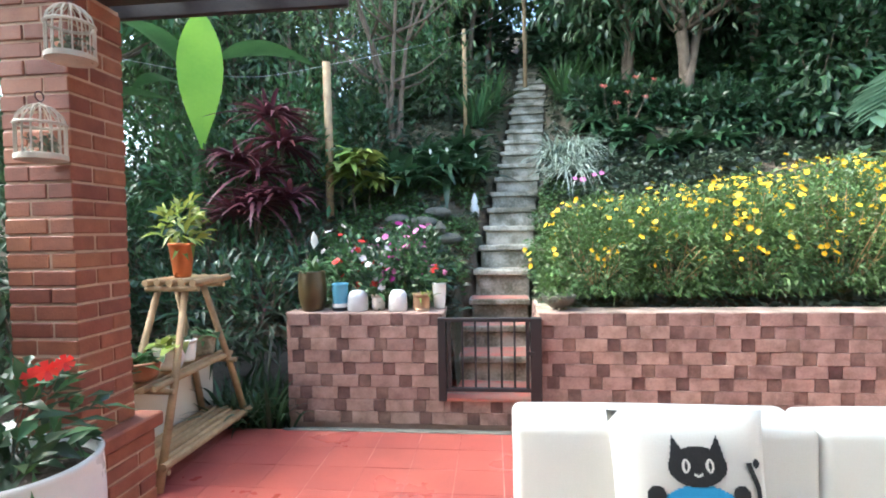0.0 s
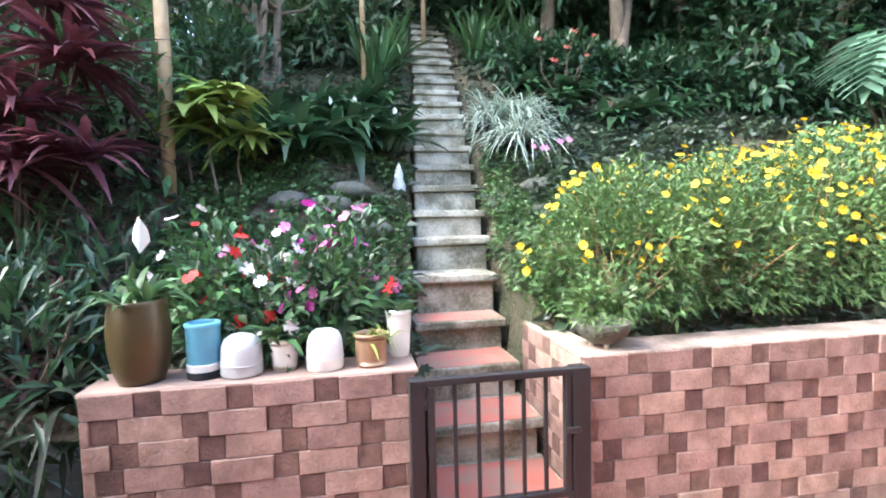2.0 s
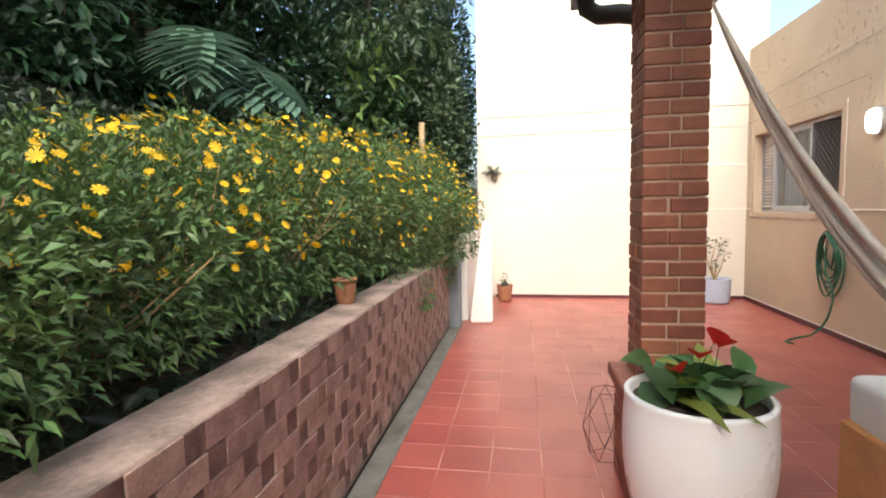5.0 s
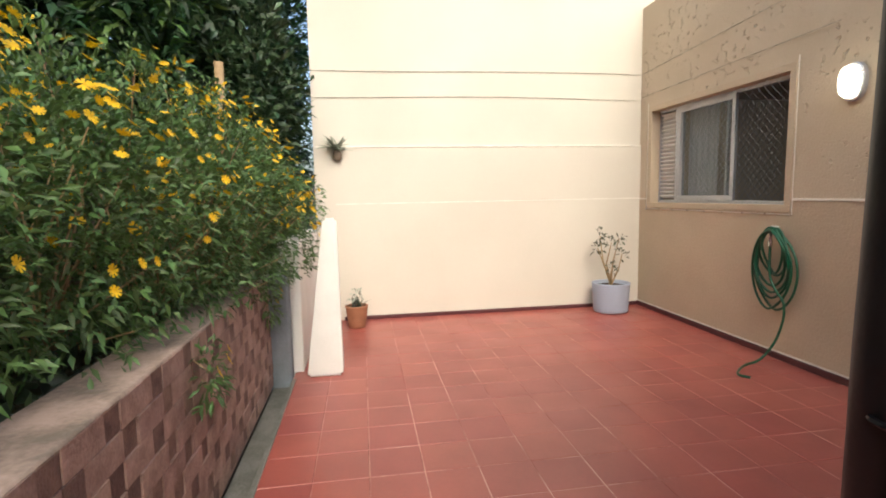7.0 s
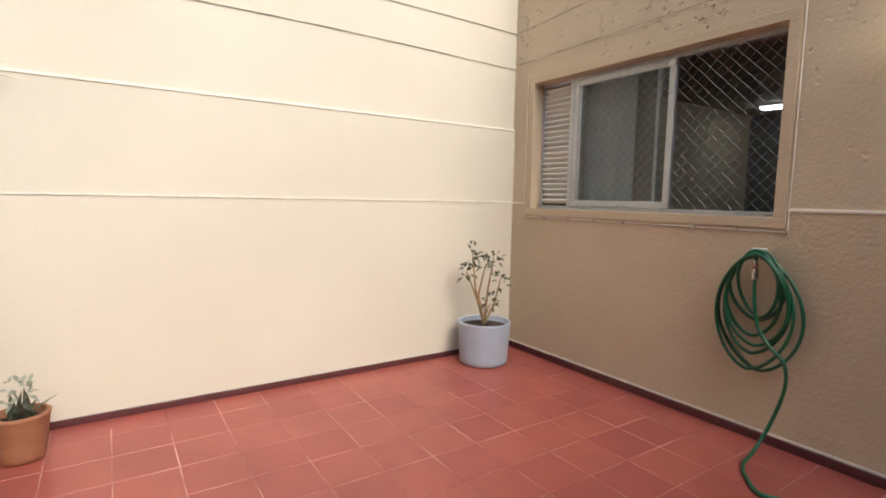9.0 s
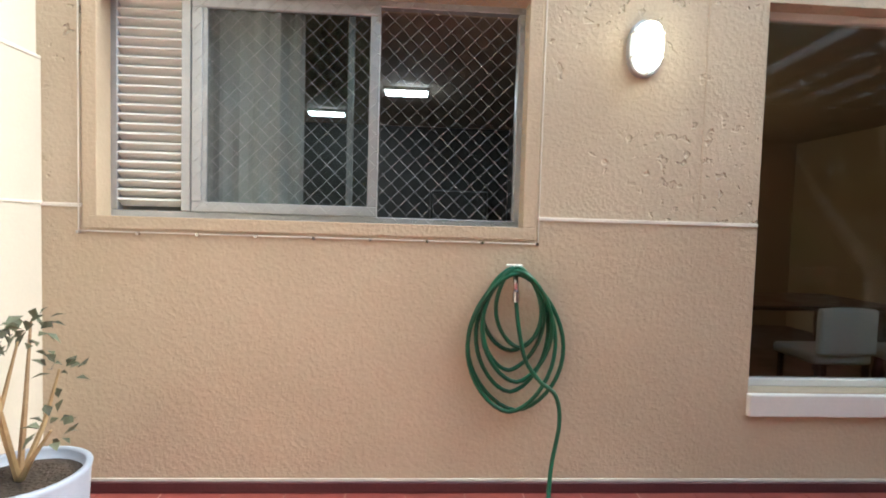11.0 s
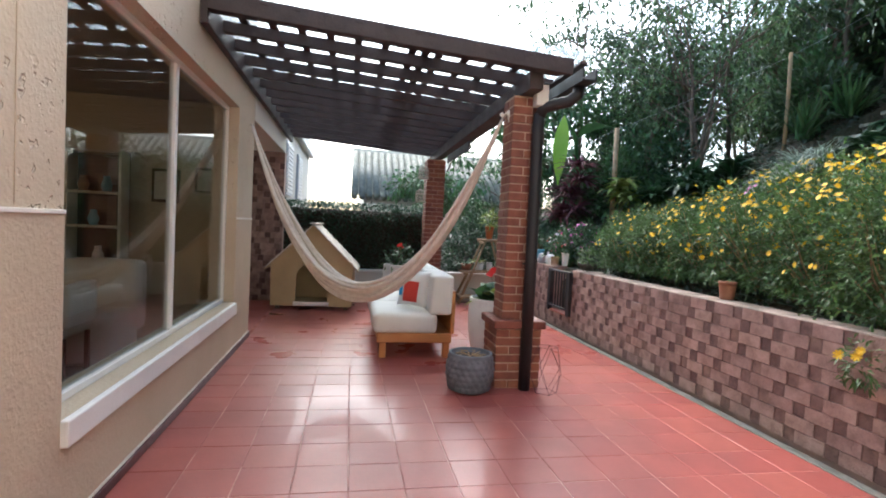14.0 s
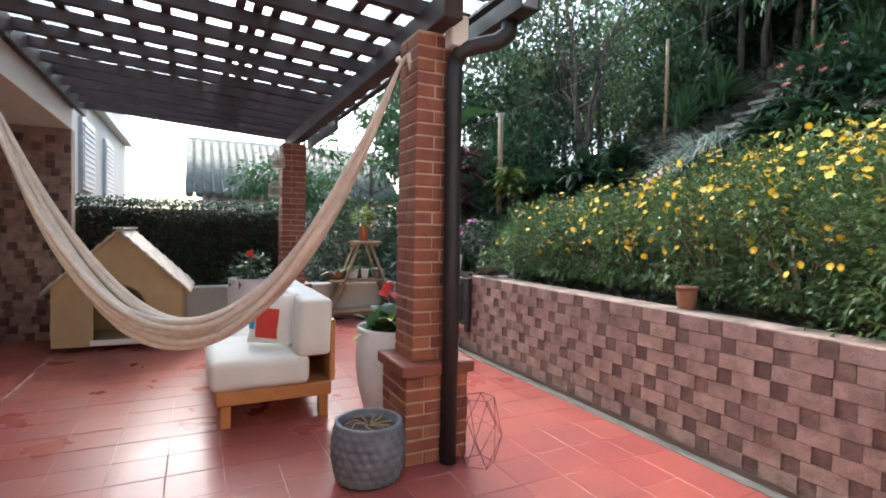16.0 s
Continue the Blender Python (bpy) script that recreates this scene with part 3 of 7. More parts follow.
    part("roof_house", box(1.2, EX, -5.4, HY - 0.25, 3.6, 3.75), M["roofgrey"], kind="structure", label="flat roof of the house", category="roof")


build_floor()
place(*HOUSE)
build_house()


def window_frame_bars(parent, x0, x1, z0, z1, y, t=0.045, d=0.05, name="window_frame", material=None):
    bm = bmesh.new()
    box(x0, x1, y - d, y, z0, z0 + t, bm=bm, bevel=0.004)
    box(x0, x1, y - d, y, z1 - t, z1, bm=bm, bevel=0.004)
    box(x0, x0 + t, y - d, y, z0 + t, z1 - t, bm=bm, bevel=0.004)
    box(x1 - t, x1, y - d, y, z0 + t, z1 - t, bm=bm, bevel=0.004)
    return part(name, bm, material or M["alu"], parent)


def pane(parent, x0, x1, z0, z1, y):
    ob = part("pane", box(x0, x1, y - 0.004, y + 0.004, z0, z1), M["glass"], parent)
    ob.visible_shadow = False
    return ob


def build_windows():
    x0, x1, z0, z1 = W1
    w = thing("window_1", ((x0 + x1) / 2, HY, z0), "sliding aluminium window with louvres and a safety net", "window", kind="structure")
    # painted surround
    bm = bmesh.new()
    for a, b, c, d in ((x0 - 0.06, x1 + 0.06, z0 - 0.055, z0 + 0.004), (x0 - 0.06, x1 + 0.06, z1 - 0.004, z1 + 0.055), (x0 - 0.06, x0 + 0.004, z0 + 0.004, z1 - 0.004), (x1 - 0.004, x1 + 0.06, z0 + 0.004, z1 - 0.004)):
        box(a, b, HY - 0.2, HY + 0.012, c, d, bm=bm, bevel=0.002)
    part("surround", bm, M["tan"], w, "tan painted surround")
    window_frame_bars(w, x0, x1, z0, z1, HY - 0.10, 0.035)
    xl = 7.98
    louv = part("louvre_frame", box(xl - 0.045, xl, HY - 0.15, HY - 0.085, z0 + 0.035, z1 - 0.035, bevel=0.004), M["alu"], w)
    n = 22
    for i in range(n):
        z = z0 + 0.05 + (z1 - z0 - 0.1) * (i + 0.5) / n
        m = Matrix.Translation((0, HY - 0.12, z)) @ Matrix.Rotation(radians(35), 4, "X") @ Matrix.Translation((0, -HY + 0.12, -z))
        part("slat", box(xl, x1 - 0.035, HY - 0.145, HY - 0.095, z - 0.004, z + 0.008, m=m), M["white"], w)
    window_frame_bars(w, 7.03, 7.93, z0 + 0.035, z1 - 0.035, HY - 0.08, 0.05, 0.03, "sliding_sash")
    part("mullion", box(7.86, 7.89, HY - 0.13, HY - 0.09, z0 + 0.035, z1 - 0.035, bevel=0.003), M["alu"], w)
    part("mullion", box(7.16, 7.19, HY - 0.145, HY - 0.112, z0 + 0.035, z1 - 0.035, bevel=0.003), M["alu"], w)
    pane(w, 7.08, 7.88, z0 + 0.08, z1 - 0.08, HY - 0.098)
    part("curtain", wavy_sheet(7.42, 7.9, HY - 0.21, z0 + 0.04, z1 - 0.05), M["plastic"], w, "pale grey blind behind the glass")
    # net
    bm = bmesh.new()
    zc, step, y = z0, 0.062, HY - 0.035
    h, wd = z1 - z0, 7.9 - x0
    def strand(xa, za, xb, zb):
        vs = []
        d = Vector((xb - xa, 0, zb - za)).normalized() * 0.0009
        for sx, sz, yy in ((-d.z, d.x, y), (d.z, -d.x, y), (0, 0, y + 0.0025)):
            vs.append((bm.verts.new((xa + sx, yy, za + sz)), bm.verts.new((xb + sx, yy, zb + sz))))
        for i in range(3):
            p, q = vs[i], vs[(i + 1) % 3]
            bm.faces.new([p[0], q[0], q[1], p[1]])
    k = -h
    while k < wd:
        a, b = max(k, 0), min(k + h, wd)
        if b > a:
            strand(x0 + a, z0 + (a - k), x0 + b, z0 + (b - k))
            strand(x0 + a, z1 - (a - k), x0 + b, z1 - (b - k))
        k += step * 1.25
    part("safety_net", bm, M["net"], w, "pale diamond-mesh safety net")
    bm = tube([(x0 - 0.075, HY + 0.006, z1 + 0.1), (x0 - 0.075, HY + 0.006, z0 - 0.075), (x1 + 0.08, HY + 0.006, z0 - 0.07), (x1 + 0.08, HY + 0.006, z1 + 0.1)], 0.004, 6)
    part("net_cord", bm, M["line"], w, "pale cord round the window")
    for i in range(9):
        x = x0 - 0.07 + i * 0.27
        part("hook", box(x - 0.006, x + 0.006, HY, HY + 0.018, z0 - 0.082, z0 - 0.068), M["chrome"], w)

    x0, x1, z0, z1 = W2
    w = thing("window_2", ((x0 + x1) / 2, HY, z0), "large two-pane living room window with white frame", "window", kind="structure")
    window_frame_bars(w, x0, x1, z0, z1, HY - 0.10, 0.04, 0.05, material=M["white"])
    part("mullion", box(3.50, 3.55, HY - 0.15, HY - 0.10, z0 + 0.04, z1 - 0.04, bevel=0.004), M["white"], w)
    pane(w, 3.55, x1 - 0.04, z0 + 0.04, z1 - 0.04, HY - 0.125)
    pane(w, x0 + 0.04, 3.50, z0 + 0.04, z1 - 0.04, HY - 0.125)
    part("window_sill", box(x0 - 0.01, x1 + 0.005, HY - 0.09, HY + 0.03, z0 - 0.12, z0 - 0.004, bevel=0.008, seg=2), M["white"], w, "thick white window sill")


def wavy_sheet(x0, x1, y, z0, z1, n=24):
    bm = bmesh.new()
    rows = []
    for off in (0.0, 0.006):
        lo, hi = [], []
        for i in range(n + 1):
            x = x0 + (x1 - x0) * i / n
            yy = y + off + 0.012 * math.sin(i * 1.3)
            lo.append(bm.verts.new((x, yy, z0)))
            hi.append(bm.verts.new((x, yy, z1)))
        for i in range(n):
            bm.faces.new([lo[i], lo[i + 1], hi[i + 1], hi[i]])
    return bm


build_windows()
place(0, 0)


# ---- pergola and columns ----
PX0, PX1 = -1.95, 3.55


def roof_z(y):
    return 2.95 - (y - HY) * 0.065


def build_pergola():
    p = thing("pergola", (0.5, 0.7, 2.5), "dark-stained timber pergola roofed with translucent sheets", "pergola")
    bm = box(PX0, PX1 - 0.08, 1.83, 1.95, 2.56, 2.71, bevel=0.006)
    part("side_beam", bm, M["timber"], p)
    part("wall_plate", box(PX0, PX1, HY + 0.002, HY + 0.06, 2.76, 2.95, bevel=0.006), M["timber"], p)
    slope = math.atan(0.065)
    n = 14
    for i in range(n):
        x = PX1 - 0.04 - i * (PX1 - PX0 - 0.08) / (n - 1)
        wdt = 0.034
        bm = bmesh.new()
        y0, y1 = HY + 0.06, 2.16
        prof = [(y0, roof_z(y0)), (y1, roof_z(y1)), (y1 + 0.01, roof_z(y1) - 0.03), (y1 - 0.03, roof_z(y1) - 0.06), (y1 - 0.1, roof_z(y1) - 0.085), (y0, roof_z(y0) - 0.085)]
        a = [bm.verts.new((x - wdt, y, z)) for y, z in prof]
        b = [bm.verts.new((x + wdt, y, z)) for y, z in prof]
        bm.faces.new(a)
        bm.faces.new(b[::-1])
        for q in range(6):
            bm.faces.new([a[q], a[(q + 1) % 6], b[(q + 1) % 6], b[q]])
        part("rafter", bm, M["timber"], p)
    ny = 12
    ys = [HY + 0.22 + k * (2.72 / ny) for k in range(ny + 1)]
    ys.insert(7, ys[6] + 0.11)
    for y in ys:
        z = roof_z(y)
        m = Matrix.Translation((0, y, z)) @ Matrix.Rotation(-slope, 4, "X") @ Matrix.Translation((0, -y, -z))
        part("batten", box(PX0 - 0.1, PX1 + 0.04, y - 0.032, y + 0.032, z + 0.002, z + 0.03, bevel=0.003, m=m), M["timber"], p)
    z0, z1 = roof_z(HY) + 0.05, roof_z(2.25) + 0.05
    for k in range(6):
        xa = PX0 - 0.15 + k * 1.0
        xb = min(xa + 1.04, PX1 + 0.16)
        bm = bmesh.new()
        nw = 16
        for i in range(nw):
            u0, u1 = xa + (xb - xa) * i / nw, xa + (xb - xa) * (i + 1) / nw
            h0, h1 = 0.008 * math.sin(i * math.pi / 2) + 0.004 * (k % 2), 0.008 * math.sin((i + 1) * math.pi / 2) + 0.004 * (k % 2)
            bm.faces.new([bm.verts.new(c) for c in ((u0, HY + 0.01, z0 + h0), (u1, HY + 0.01, z0 + h1), (u1, 2.25, z1 + h1), (u0, 2.25, z1 + h0))])
        bmesh.ops.remove_doubles(bm, verts=bm.verts, dist=0.0004)
        bmesh.ops.solidify(bm, geom=bm.faces[:], thickness=0.003)
        part("roof_sheet", bm, M["roofsheet"], p, "translucent corrugated sheet")
    part("fascia", box(PX1, PX1 + 0.035, HY + 0.06, 2.16, 2.49, 2.62, bevel=0.004, m=Matrix.Translation((0, 0.8, 2.83)) @ Matrix.Rotation(-slope, 4, "X") @ Matrix.Translation((0, -0.8, -2.56))), M["timber"], p)
    part("eave_board", box(PX0, -0.2, 2.165, 2.20, 2.60, 2.77, bevel=0.006), M["timber"], p)
    # gutter and downpipe
    bm = bmesh.new()
    prof = [(y - 0.19, z + 0.12) for y, z in ((2.40, 2.60), (2.40, 2.50), (2.52, 2.50), (2.52, 2.60), (2.51, 2.60), (2.51, 2.51), (2.41, 2.51), (2.41, 2.60))]
    a = [bm.verts.new((2.75, y, z)) for y, z in prof]
    b = [bm.verts.new((PX1 + 0.1, y, z)) for y, z in prof]
    for i in range(8):
        bm.faces.new([a[i], a[(i + 1) % 8], b[(i + 1) % 8], b[i]])
    bm.faces.new([a[0], a[1], a[6], a[7]])
    bm.faces.new([a[1], a[2], a[5], a[6]])
    bm.faces.new([a[2], a[3], a[4], a[5]])
    bm.faces.new([b[0], b[1], b[2], b[3], b[4], b[5], b[6], b[7]])
    part("rain_gutter", bm, M["iron"], p, "dark rain gutter")
    d = thing("downpipe", (3.36, 1.98, 0), "black painted downpipe standing against the brick column", "pipe")
    part("pipe", tube([(3.335, 1.98, 0.0), (3.33, 1.98, 1.2), (3.30, 1.985, 2.28), (3.30, 1.99, 2.40)], 0.05, 14), M["iron"], d, smooth=True)
    part("elbow", tube([(3.30, 1.99, 2.38), (3.32, 2.02, 2.45), (3.36, 2.10, 2.48), (3.42, 2.20, 2.50), (3.45, 2.26, 2.55), (3.45, 2.27, 2.63)], 0.05, 14), M["iron"], d, smooth=True)
    part("bracket", tube([(3.24 + 0.055 * math.cos(a) + 0.05, 1.98 + 0.055 * math.sin(a), 1.1) for a in np.linspace(0, 2 * math.pi, 17)[:-1]], 0.006, 6, closed=True), M["iron"], d)
    l = thing("wall_lantern", (3.22, 2.0, 2.42), "small white box lantern at the top of the column", "lamp")
    part("housing", box(3.27, 3.36, 1.935, 2.045, 2.46, 2.64, bevel=0.006), M["white"], l)
    part("cap", box(3.26, 3.37, 1.925, 2.055, 2.64, 2.655, bevel=0.004), M["iron"], l)


def brick_column(name, x0, x1, y0, y1, top, label):
    c = thing(name, ((x0 + x1) / 2, (y0 + y1) / 2, 0), label, "column")
    e = 0.06
    core = part("core", box(x0 + 0.006, x1 - 0.006, y0 + 0.006, y1 - 0.006, 0.0, top), M["mortar"], c, "pale mortar core")
    part("pedestal_core", box(x0 - e + 0.006, x1 + e - 0.006, y0 - e + 0.006, y1 + e - 0.006, 0, 0.53), M["mortar"], c)
    part("pedestal_cap", box(x0 - e - 0.03, x1 + e + 0.03, y0 - e - 0.03, y1 + e + 0.03, 0.53, 0.60, bevel=0.008), M["brick"], c)
    rng = random.Random(len(name) + 7)
    base = base_of(c)

    def course(a0, a1, b0, b1, z0, z1, flip, shared={}):
        wl = 0.115
        j = 0.008
        bricks = []
        if flip:
            bricks = [(a0, a1 - wl - j, b0, b0 + wl), (a1 - wl, a1, b0, b1 - wl - j), (a0 + wl + j, a1, b1 - wl, b1), (a0, a0 + wl, b0 + wl + j, b1)]
        else:
            bricks = [(a0 + wl + j, a1, b0, b0 + wl), (a1 - wl, a1, b0 + wl + j, b1), (a0, a1 - wl - j, b1 - wl, b1), (a0, a0 + wl, b0, b1 - wl - j)]
        for q in bricks:
            dx, dy, dz = q[1] - q[0], q[3] - q[2], z1 - z0
            key = (round(dx, 3), round(dy, 3), round(dz, 3))
            if key not in shared:
                me = bpy.data.meshes.new("brick")
                bm = box(-dx / 2, dx / 2, -dy / 2, dy / 2, -dz / 2, dz / 2, bevel=0.004)
                bm.to_mesh(me)
                bm.free()
                me.materials.append(M["brick"])
                shared[key] = me
            ob = new("brick", shared[key])
            ob.parent = c
            ob.location = Vector(((q[0] + q[1]) / 2 + rng.uniform(-0.003, 0.003), (q[2] + q[3]) / 2 + rng.uniform(-0.003, 0.003), (z0 + z1) / 2)) - base
            ob.rotation_euler = (0, 0, rng.uniform(-0.012, 0.012))
    h = 0.075
    z = 0.004
    k = 0
    while z + h < 0.535:
        course(x0 - e, x1 + e, y0 - e, y1 + e, z, z + h - 0.011, k % 2)
        z += h
        k += 1
    z = 0.603
    while z + h < top + 0.02:
        course(x0, x1, y0, y1, z, z + h - 0.011, k % 2)
        z += h
        k += 1
    return c


build_pergola()


# ---- garden wall, gate and stairs ----
def build_garden_wall():
    left = part("garden_wall", box(-1.53, -0.29, WY + 0.018, WY + 0.20, -0.05, TOP - 0.02), M["grout"], kind="structure", label="low garden wall faced with pink and brown stone tiles", category="wall")
    right = part("garden_wall_long", box(0.44, 6.40, WY + 0.018, WY + 0.20, -0.05, TOP - 0.02), M["grout"], kind="structure", label="long garden wall faced with pink and brown stone tiles", category="wall")
    gate = part("garden_wall_sill", box(-0.29, 0.44, WY + 0.018, WY + 0.20, -0.05, 0.19), M["grout"], kind="structure", label="tiled sill under the garden gate", category="wall")
    part("coping", box(-1.54, -0.28, WY + 0.004, WY + 0.26, TOP - 0.02, TOP, bevel=0.006), M["grout"], kind="structure", label="worn pinkish top of the garden wall", category="coping")
    part("coping_long", box(0.43, 6.41, WY + 0.004, WY + 0.25, TOP - 0.02, TOP, bevel=0.006), M["coping"], kind="structure", label="worn top of the long garden wall", category="coping")
    wing = part("garden_wall_wing", box(0.455, 0.60, WY + 0.2, 4.22, 0.0, TOP - 0.005, bevel=0.006), M["concrete"], kind="structure", label="short concrete wing wall beside the garden steps", category="wall")
    part("garden_wall_wing_left", box(-0.45, -0.305, WY + 0.2, 4.22, 0.0, TOP - 0.03, bevel=0.006), M["concrete"], kind="structure", label="short concrete wing wall beside the garden steps", category="wall")
    part("step_sill", box(-0.29, 0.44, WY - 0.02, WY + 0.21, 0.19, 0.215, bevel=0.005), M["step_red"], kind="structure", label="worn red sill below the gate", category="sill")
    rng = random.Random(11)
    rows, rh, per = 9, TOP / 9.0 - 0.0008, 0.316
    shared = {}
    far = {"light": [], "dark": []}

    def emit(parent, x0, x1, z0, z1, dark, single, out):
        wdt, hgt = round(x1 - x0, 3), z1 - z0
        if wdt < 0.02:
            return
        if single:
            key = (wdt, dark)
            if key not in shared:
                me = bpy.data.meshes.new("tile")
                bm = box(-wdt / 2 + 0.0012, wdt / 2 - 0.0012, -0.012, 0.012, -hgt / 2 + 0.0012, hgt / 2 - 0.0012, bevel=0.0025)
                bm.to_mesh(me)
                bm.free()
                me.materials.append(M["tile_dark" if dark else "tile_light"])
                shared[key] = me
            ob = new("tile", shared[key])
            ob.parent = parent
            ob.location = ((x0 + x1) / 2, WY + 0.012 + out, (z0 + z1) / 2)
            ob.rotation_euler = (rng.uniform(-0.012, 0.012), rng.uniform(-0.006, 0.006), rng.uniform(-0.012, 0.012))
        else:
            far["dark" if dark else "light"].append((x0, x1, z0, z1, out))

    for parent, xa, xb, zmax in ((left, -1.53, -0.29, 9), (gate, -0.29, 0.44, 2), (right, 0.44, 6.40, 9)):
        for r in range(zmax):
            z0 = r * rh
            if parent is gate and r == 1:
                pass
            x = xa - rng.uniform(0.0, 0.06) - (0.158 if r % 2 else 0) - rng.choice((0, 0, 0.08))
            while x < xb:
                lx = rng.choice((0.21, 0.22, 0.23))
                for dark, w in ((False, lx), (True, 0.095)):
                    a, b = max(x, xa), min(x + w, xb)
                    if b - a > 0.02:
                        emit(parent, a, b, z0, z0 + rh, dark, parent is not right or b < 3.0, rng.uniform(-0.004, 0.003) + (0.004 if dark else 0))
                    x += w
    # tiles on the wing wall's face beside the steps
    for r in range(2, 9):
        y = WY + 0.2 - (0.15 if r % 2 else 0.04)
        while y < 4.21:
            for dark, w in ((False, 0.22), (True, 0.095)):
                a, b = max(y, WY + 0.203), min(y + w, 4.21)
                if b - a > 0.03:
                    part("tile", box(0.441 + rng.uniform(0, 0.004), 0.456, a + 0.002, b - 0.002, r * rh + 0.002, (r + 1) * rh - 0.006, bevel=0.003), M["tile_dark" if dark else "tile_light"], wing)
                y += w
    for kind, items in far.items():
        bm = bmesh.new()
        for x0, x1, z0, z1, out in items:
            box(x0 + 0.002, x1 - 0.002, WY + out, WY + 0.022, z0 + 0.002, z1 - 0.002, bm=bm)
        part("tiles", bm, M["tile_" + kind + "_i"], right, "stone tiles of the wall's far stretch", kind="stuff")


def tile_field_x(name, x, y0, y1, z0, z1, label):
    """A wall facing +x in the same two-tone tiles."""
    wall = part(name, box(x - 0.2, x - 0.014, y0, y1, z0, z1), M["grout"], kind="structure", label=label, category="wall")
    rng = random.Random(5)
    rh = 0.0965
    both = {"light": bmesh.new(), "dark": bmesh.new()}
    for r in range(int((z1 - z0) / rh)):
        y = y0 - rng.random() * 0.3
        while y < y1:
            for kind, w in (("light", 0.20 + rng.choice((0, 0.03))), ("dark", 0.095)):
                a, b = max(y, y0), min(y + w, y1)
                if b - a > 0.02:
                    box(x - 0.016, x + rng.uniform(-0.003, 0.003), a + 0.002, b - 0.002, z0 + r * rh + 0.002, z0 + (r + 1) * rh - 0.002, bm=both[kind])
                y += w
    for kind, bm in both.items():
        part("tiles", bm, M["tile_" + kind + "_i"], wall, "stone tiles of the porch wall", kind="stuff")


def build_stairs():
    s = thing("garden_steps", (0.15, 3.6, 0), "steep concrete garden steps, lowest treads painted red", "stairs", kind="structure")
    rng = random.Random(8)
    for i, (y, z) in enumerate(STEPS):
        ynext = STEPS[i + 1][0] if i + 1 < len(STEPS) else y + 0.33
        xl = stair_left(y) + rng.uniform(-0.012, 0.012)
        w = 0.60 if i > 2 else 0.72
        if i <= 2:
            xl = -0.29
        xl += 0.002
        riser = part("riser", box(xl + 0.025, xl + w - 0.02, y + 0.03, ynext + 0.20, z - 0.45, z - 0.055, bevel=0.012), M["concrete"], s)
        m = Matrix.Translation((xl, y, z)) @ Matrix.Rotation(rng.uniform(-0.015, 0.015), 4, "Y") @ Matrix.Rotation(rng.uniform(-0.02, 0.02), 4, "Z") @ Matrix.Translation((-xl, -y, -z))
        part("tread", box(xl, xl + w, y - 0.01, ynext + 0.06, z - 0.058, z, bevel=0.012, seg=2, m=m), M["concrete"], s)
        if i < 4:
            part("tread_paint", box(xl + 0.02, xl + w - 0.02, y + 0.004, ynext - 0.005, z - 0.001, z + 0.004, m=m), M["step_red"], s, "worn red paint")


def build_gate():
    g = thing("garden_gate", (0.06, WY - 0.01, 0.22), "low black iron gate with upright bars, closed", "gate")
    y0, y1 = WY - 0.05, WY - 0.015
    part("post", box(-0.325, -0.265, y0, y1 + 0.03, 0.20, 0.835, bevel=0.004), M["iron"], g)
    part("post", box(0.37, 0.452, y0, y1 + 0.03, 0.20, 0.835, bevel=0.004), M["iron"], g)
    part("rail", box(-0.265, 0.37, y0, y1, 0.805, 0.835, bevel=0.003), M["iron"], g)
    part("rail", box(-0.265, 0.37, y0, y1, 0.275, 0.305, bevel=0.003), M["iron"], g)
    part("stile", box(-0.255, -0.225, y0, y1, 0.305, 0.805, bevel=0.003), M["iron"], g)
    part("stile", box(0.335, 0.362, y0, y1, 0.305, 0.805, bevel=0.003), M["iron"], g)
    for i in range(5):
        x = -0.14 + i * 0.098
        part("bar", box(x - 0.008, x + 0.008, y0 + 0.008, y0 + 0.024, 0.305, 0.805, bevel=0.002), M["iron"], g)
    part("latch", box(0.34, 0.40, y0 - 0.012, y0 - 0.001, 0.555, 0.585, bevel=0.003), M["iron"], g)


place(*GARDEN)
build_garden_wall()
place(0.13, 0)
tile_field_x("wall_porch_tiled", -1.5, -2.7, HY, 0, 2.5, "porch wall faced with pink and brown stone tiles")
place(*GARDEN)
build_stairs()
build_gate()
place(0, 0)


# ---- terrace things ----
def build_sofa():
    s = thing("sofa", (1.28, 1.1, 0), "low pine sofa with off-white canvas cushions", "sofa")
    x0, x1 = 0.55, 2.36
    part("base_frame", box(x0 + 0.02, x1 - 0.02, 0.74, 1.52, 0.17, 0.27, bevel=0.008), M["wood"], s, "honey-coloured pine frame")
    part("back_frame", box(x0 + 0.02, x1 - 0.02, 1.505, 1.545, 0.27, 0.72, bevel=0.006), M["wood"], s)
    for x in (x0 + 0.08, x1 - 0.14):
        for y in (0.77, 1.44):
            part("leg", box(x, x + 0.07, y, y + 0.07, 0.0, 0.17, bevel=0.006), M["wood"], s)
    part("leg", box(1.42, 1.49, 0.8, 0.87, 0, 0.17, bevel=0.006), M["wood"], s)
    for a, b in ((x0, 1.453), (1.457, x1)):
        part("seat_cushion", soft_box(a, b, 0.70, 1.36, 0.27, 0.475, 0.05), M["fabric"], s, smooth=True)
        part("back_cushion", soft_box(a, b, 1.27, 1.50, 0.47, 0.875, 0.03, lean=0.05), M["fabric"], s, smooth=True)


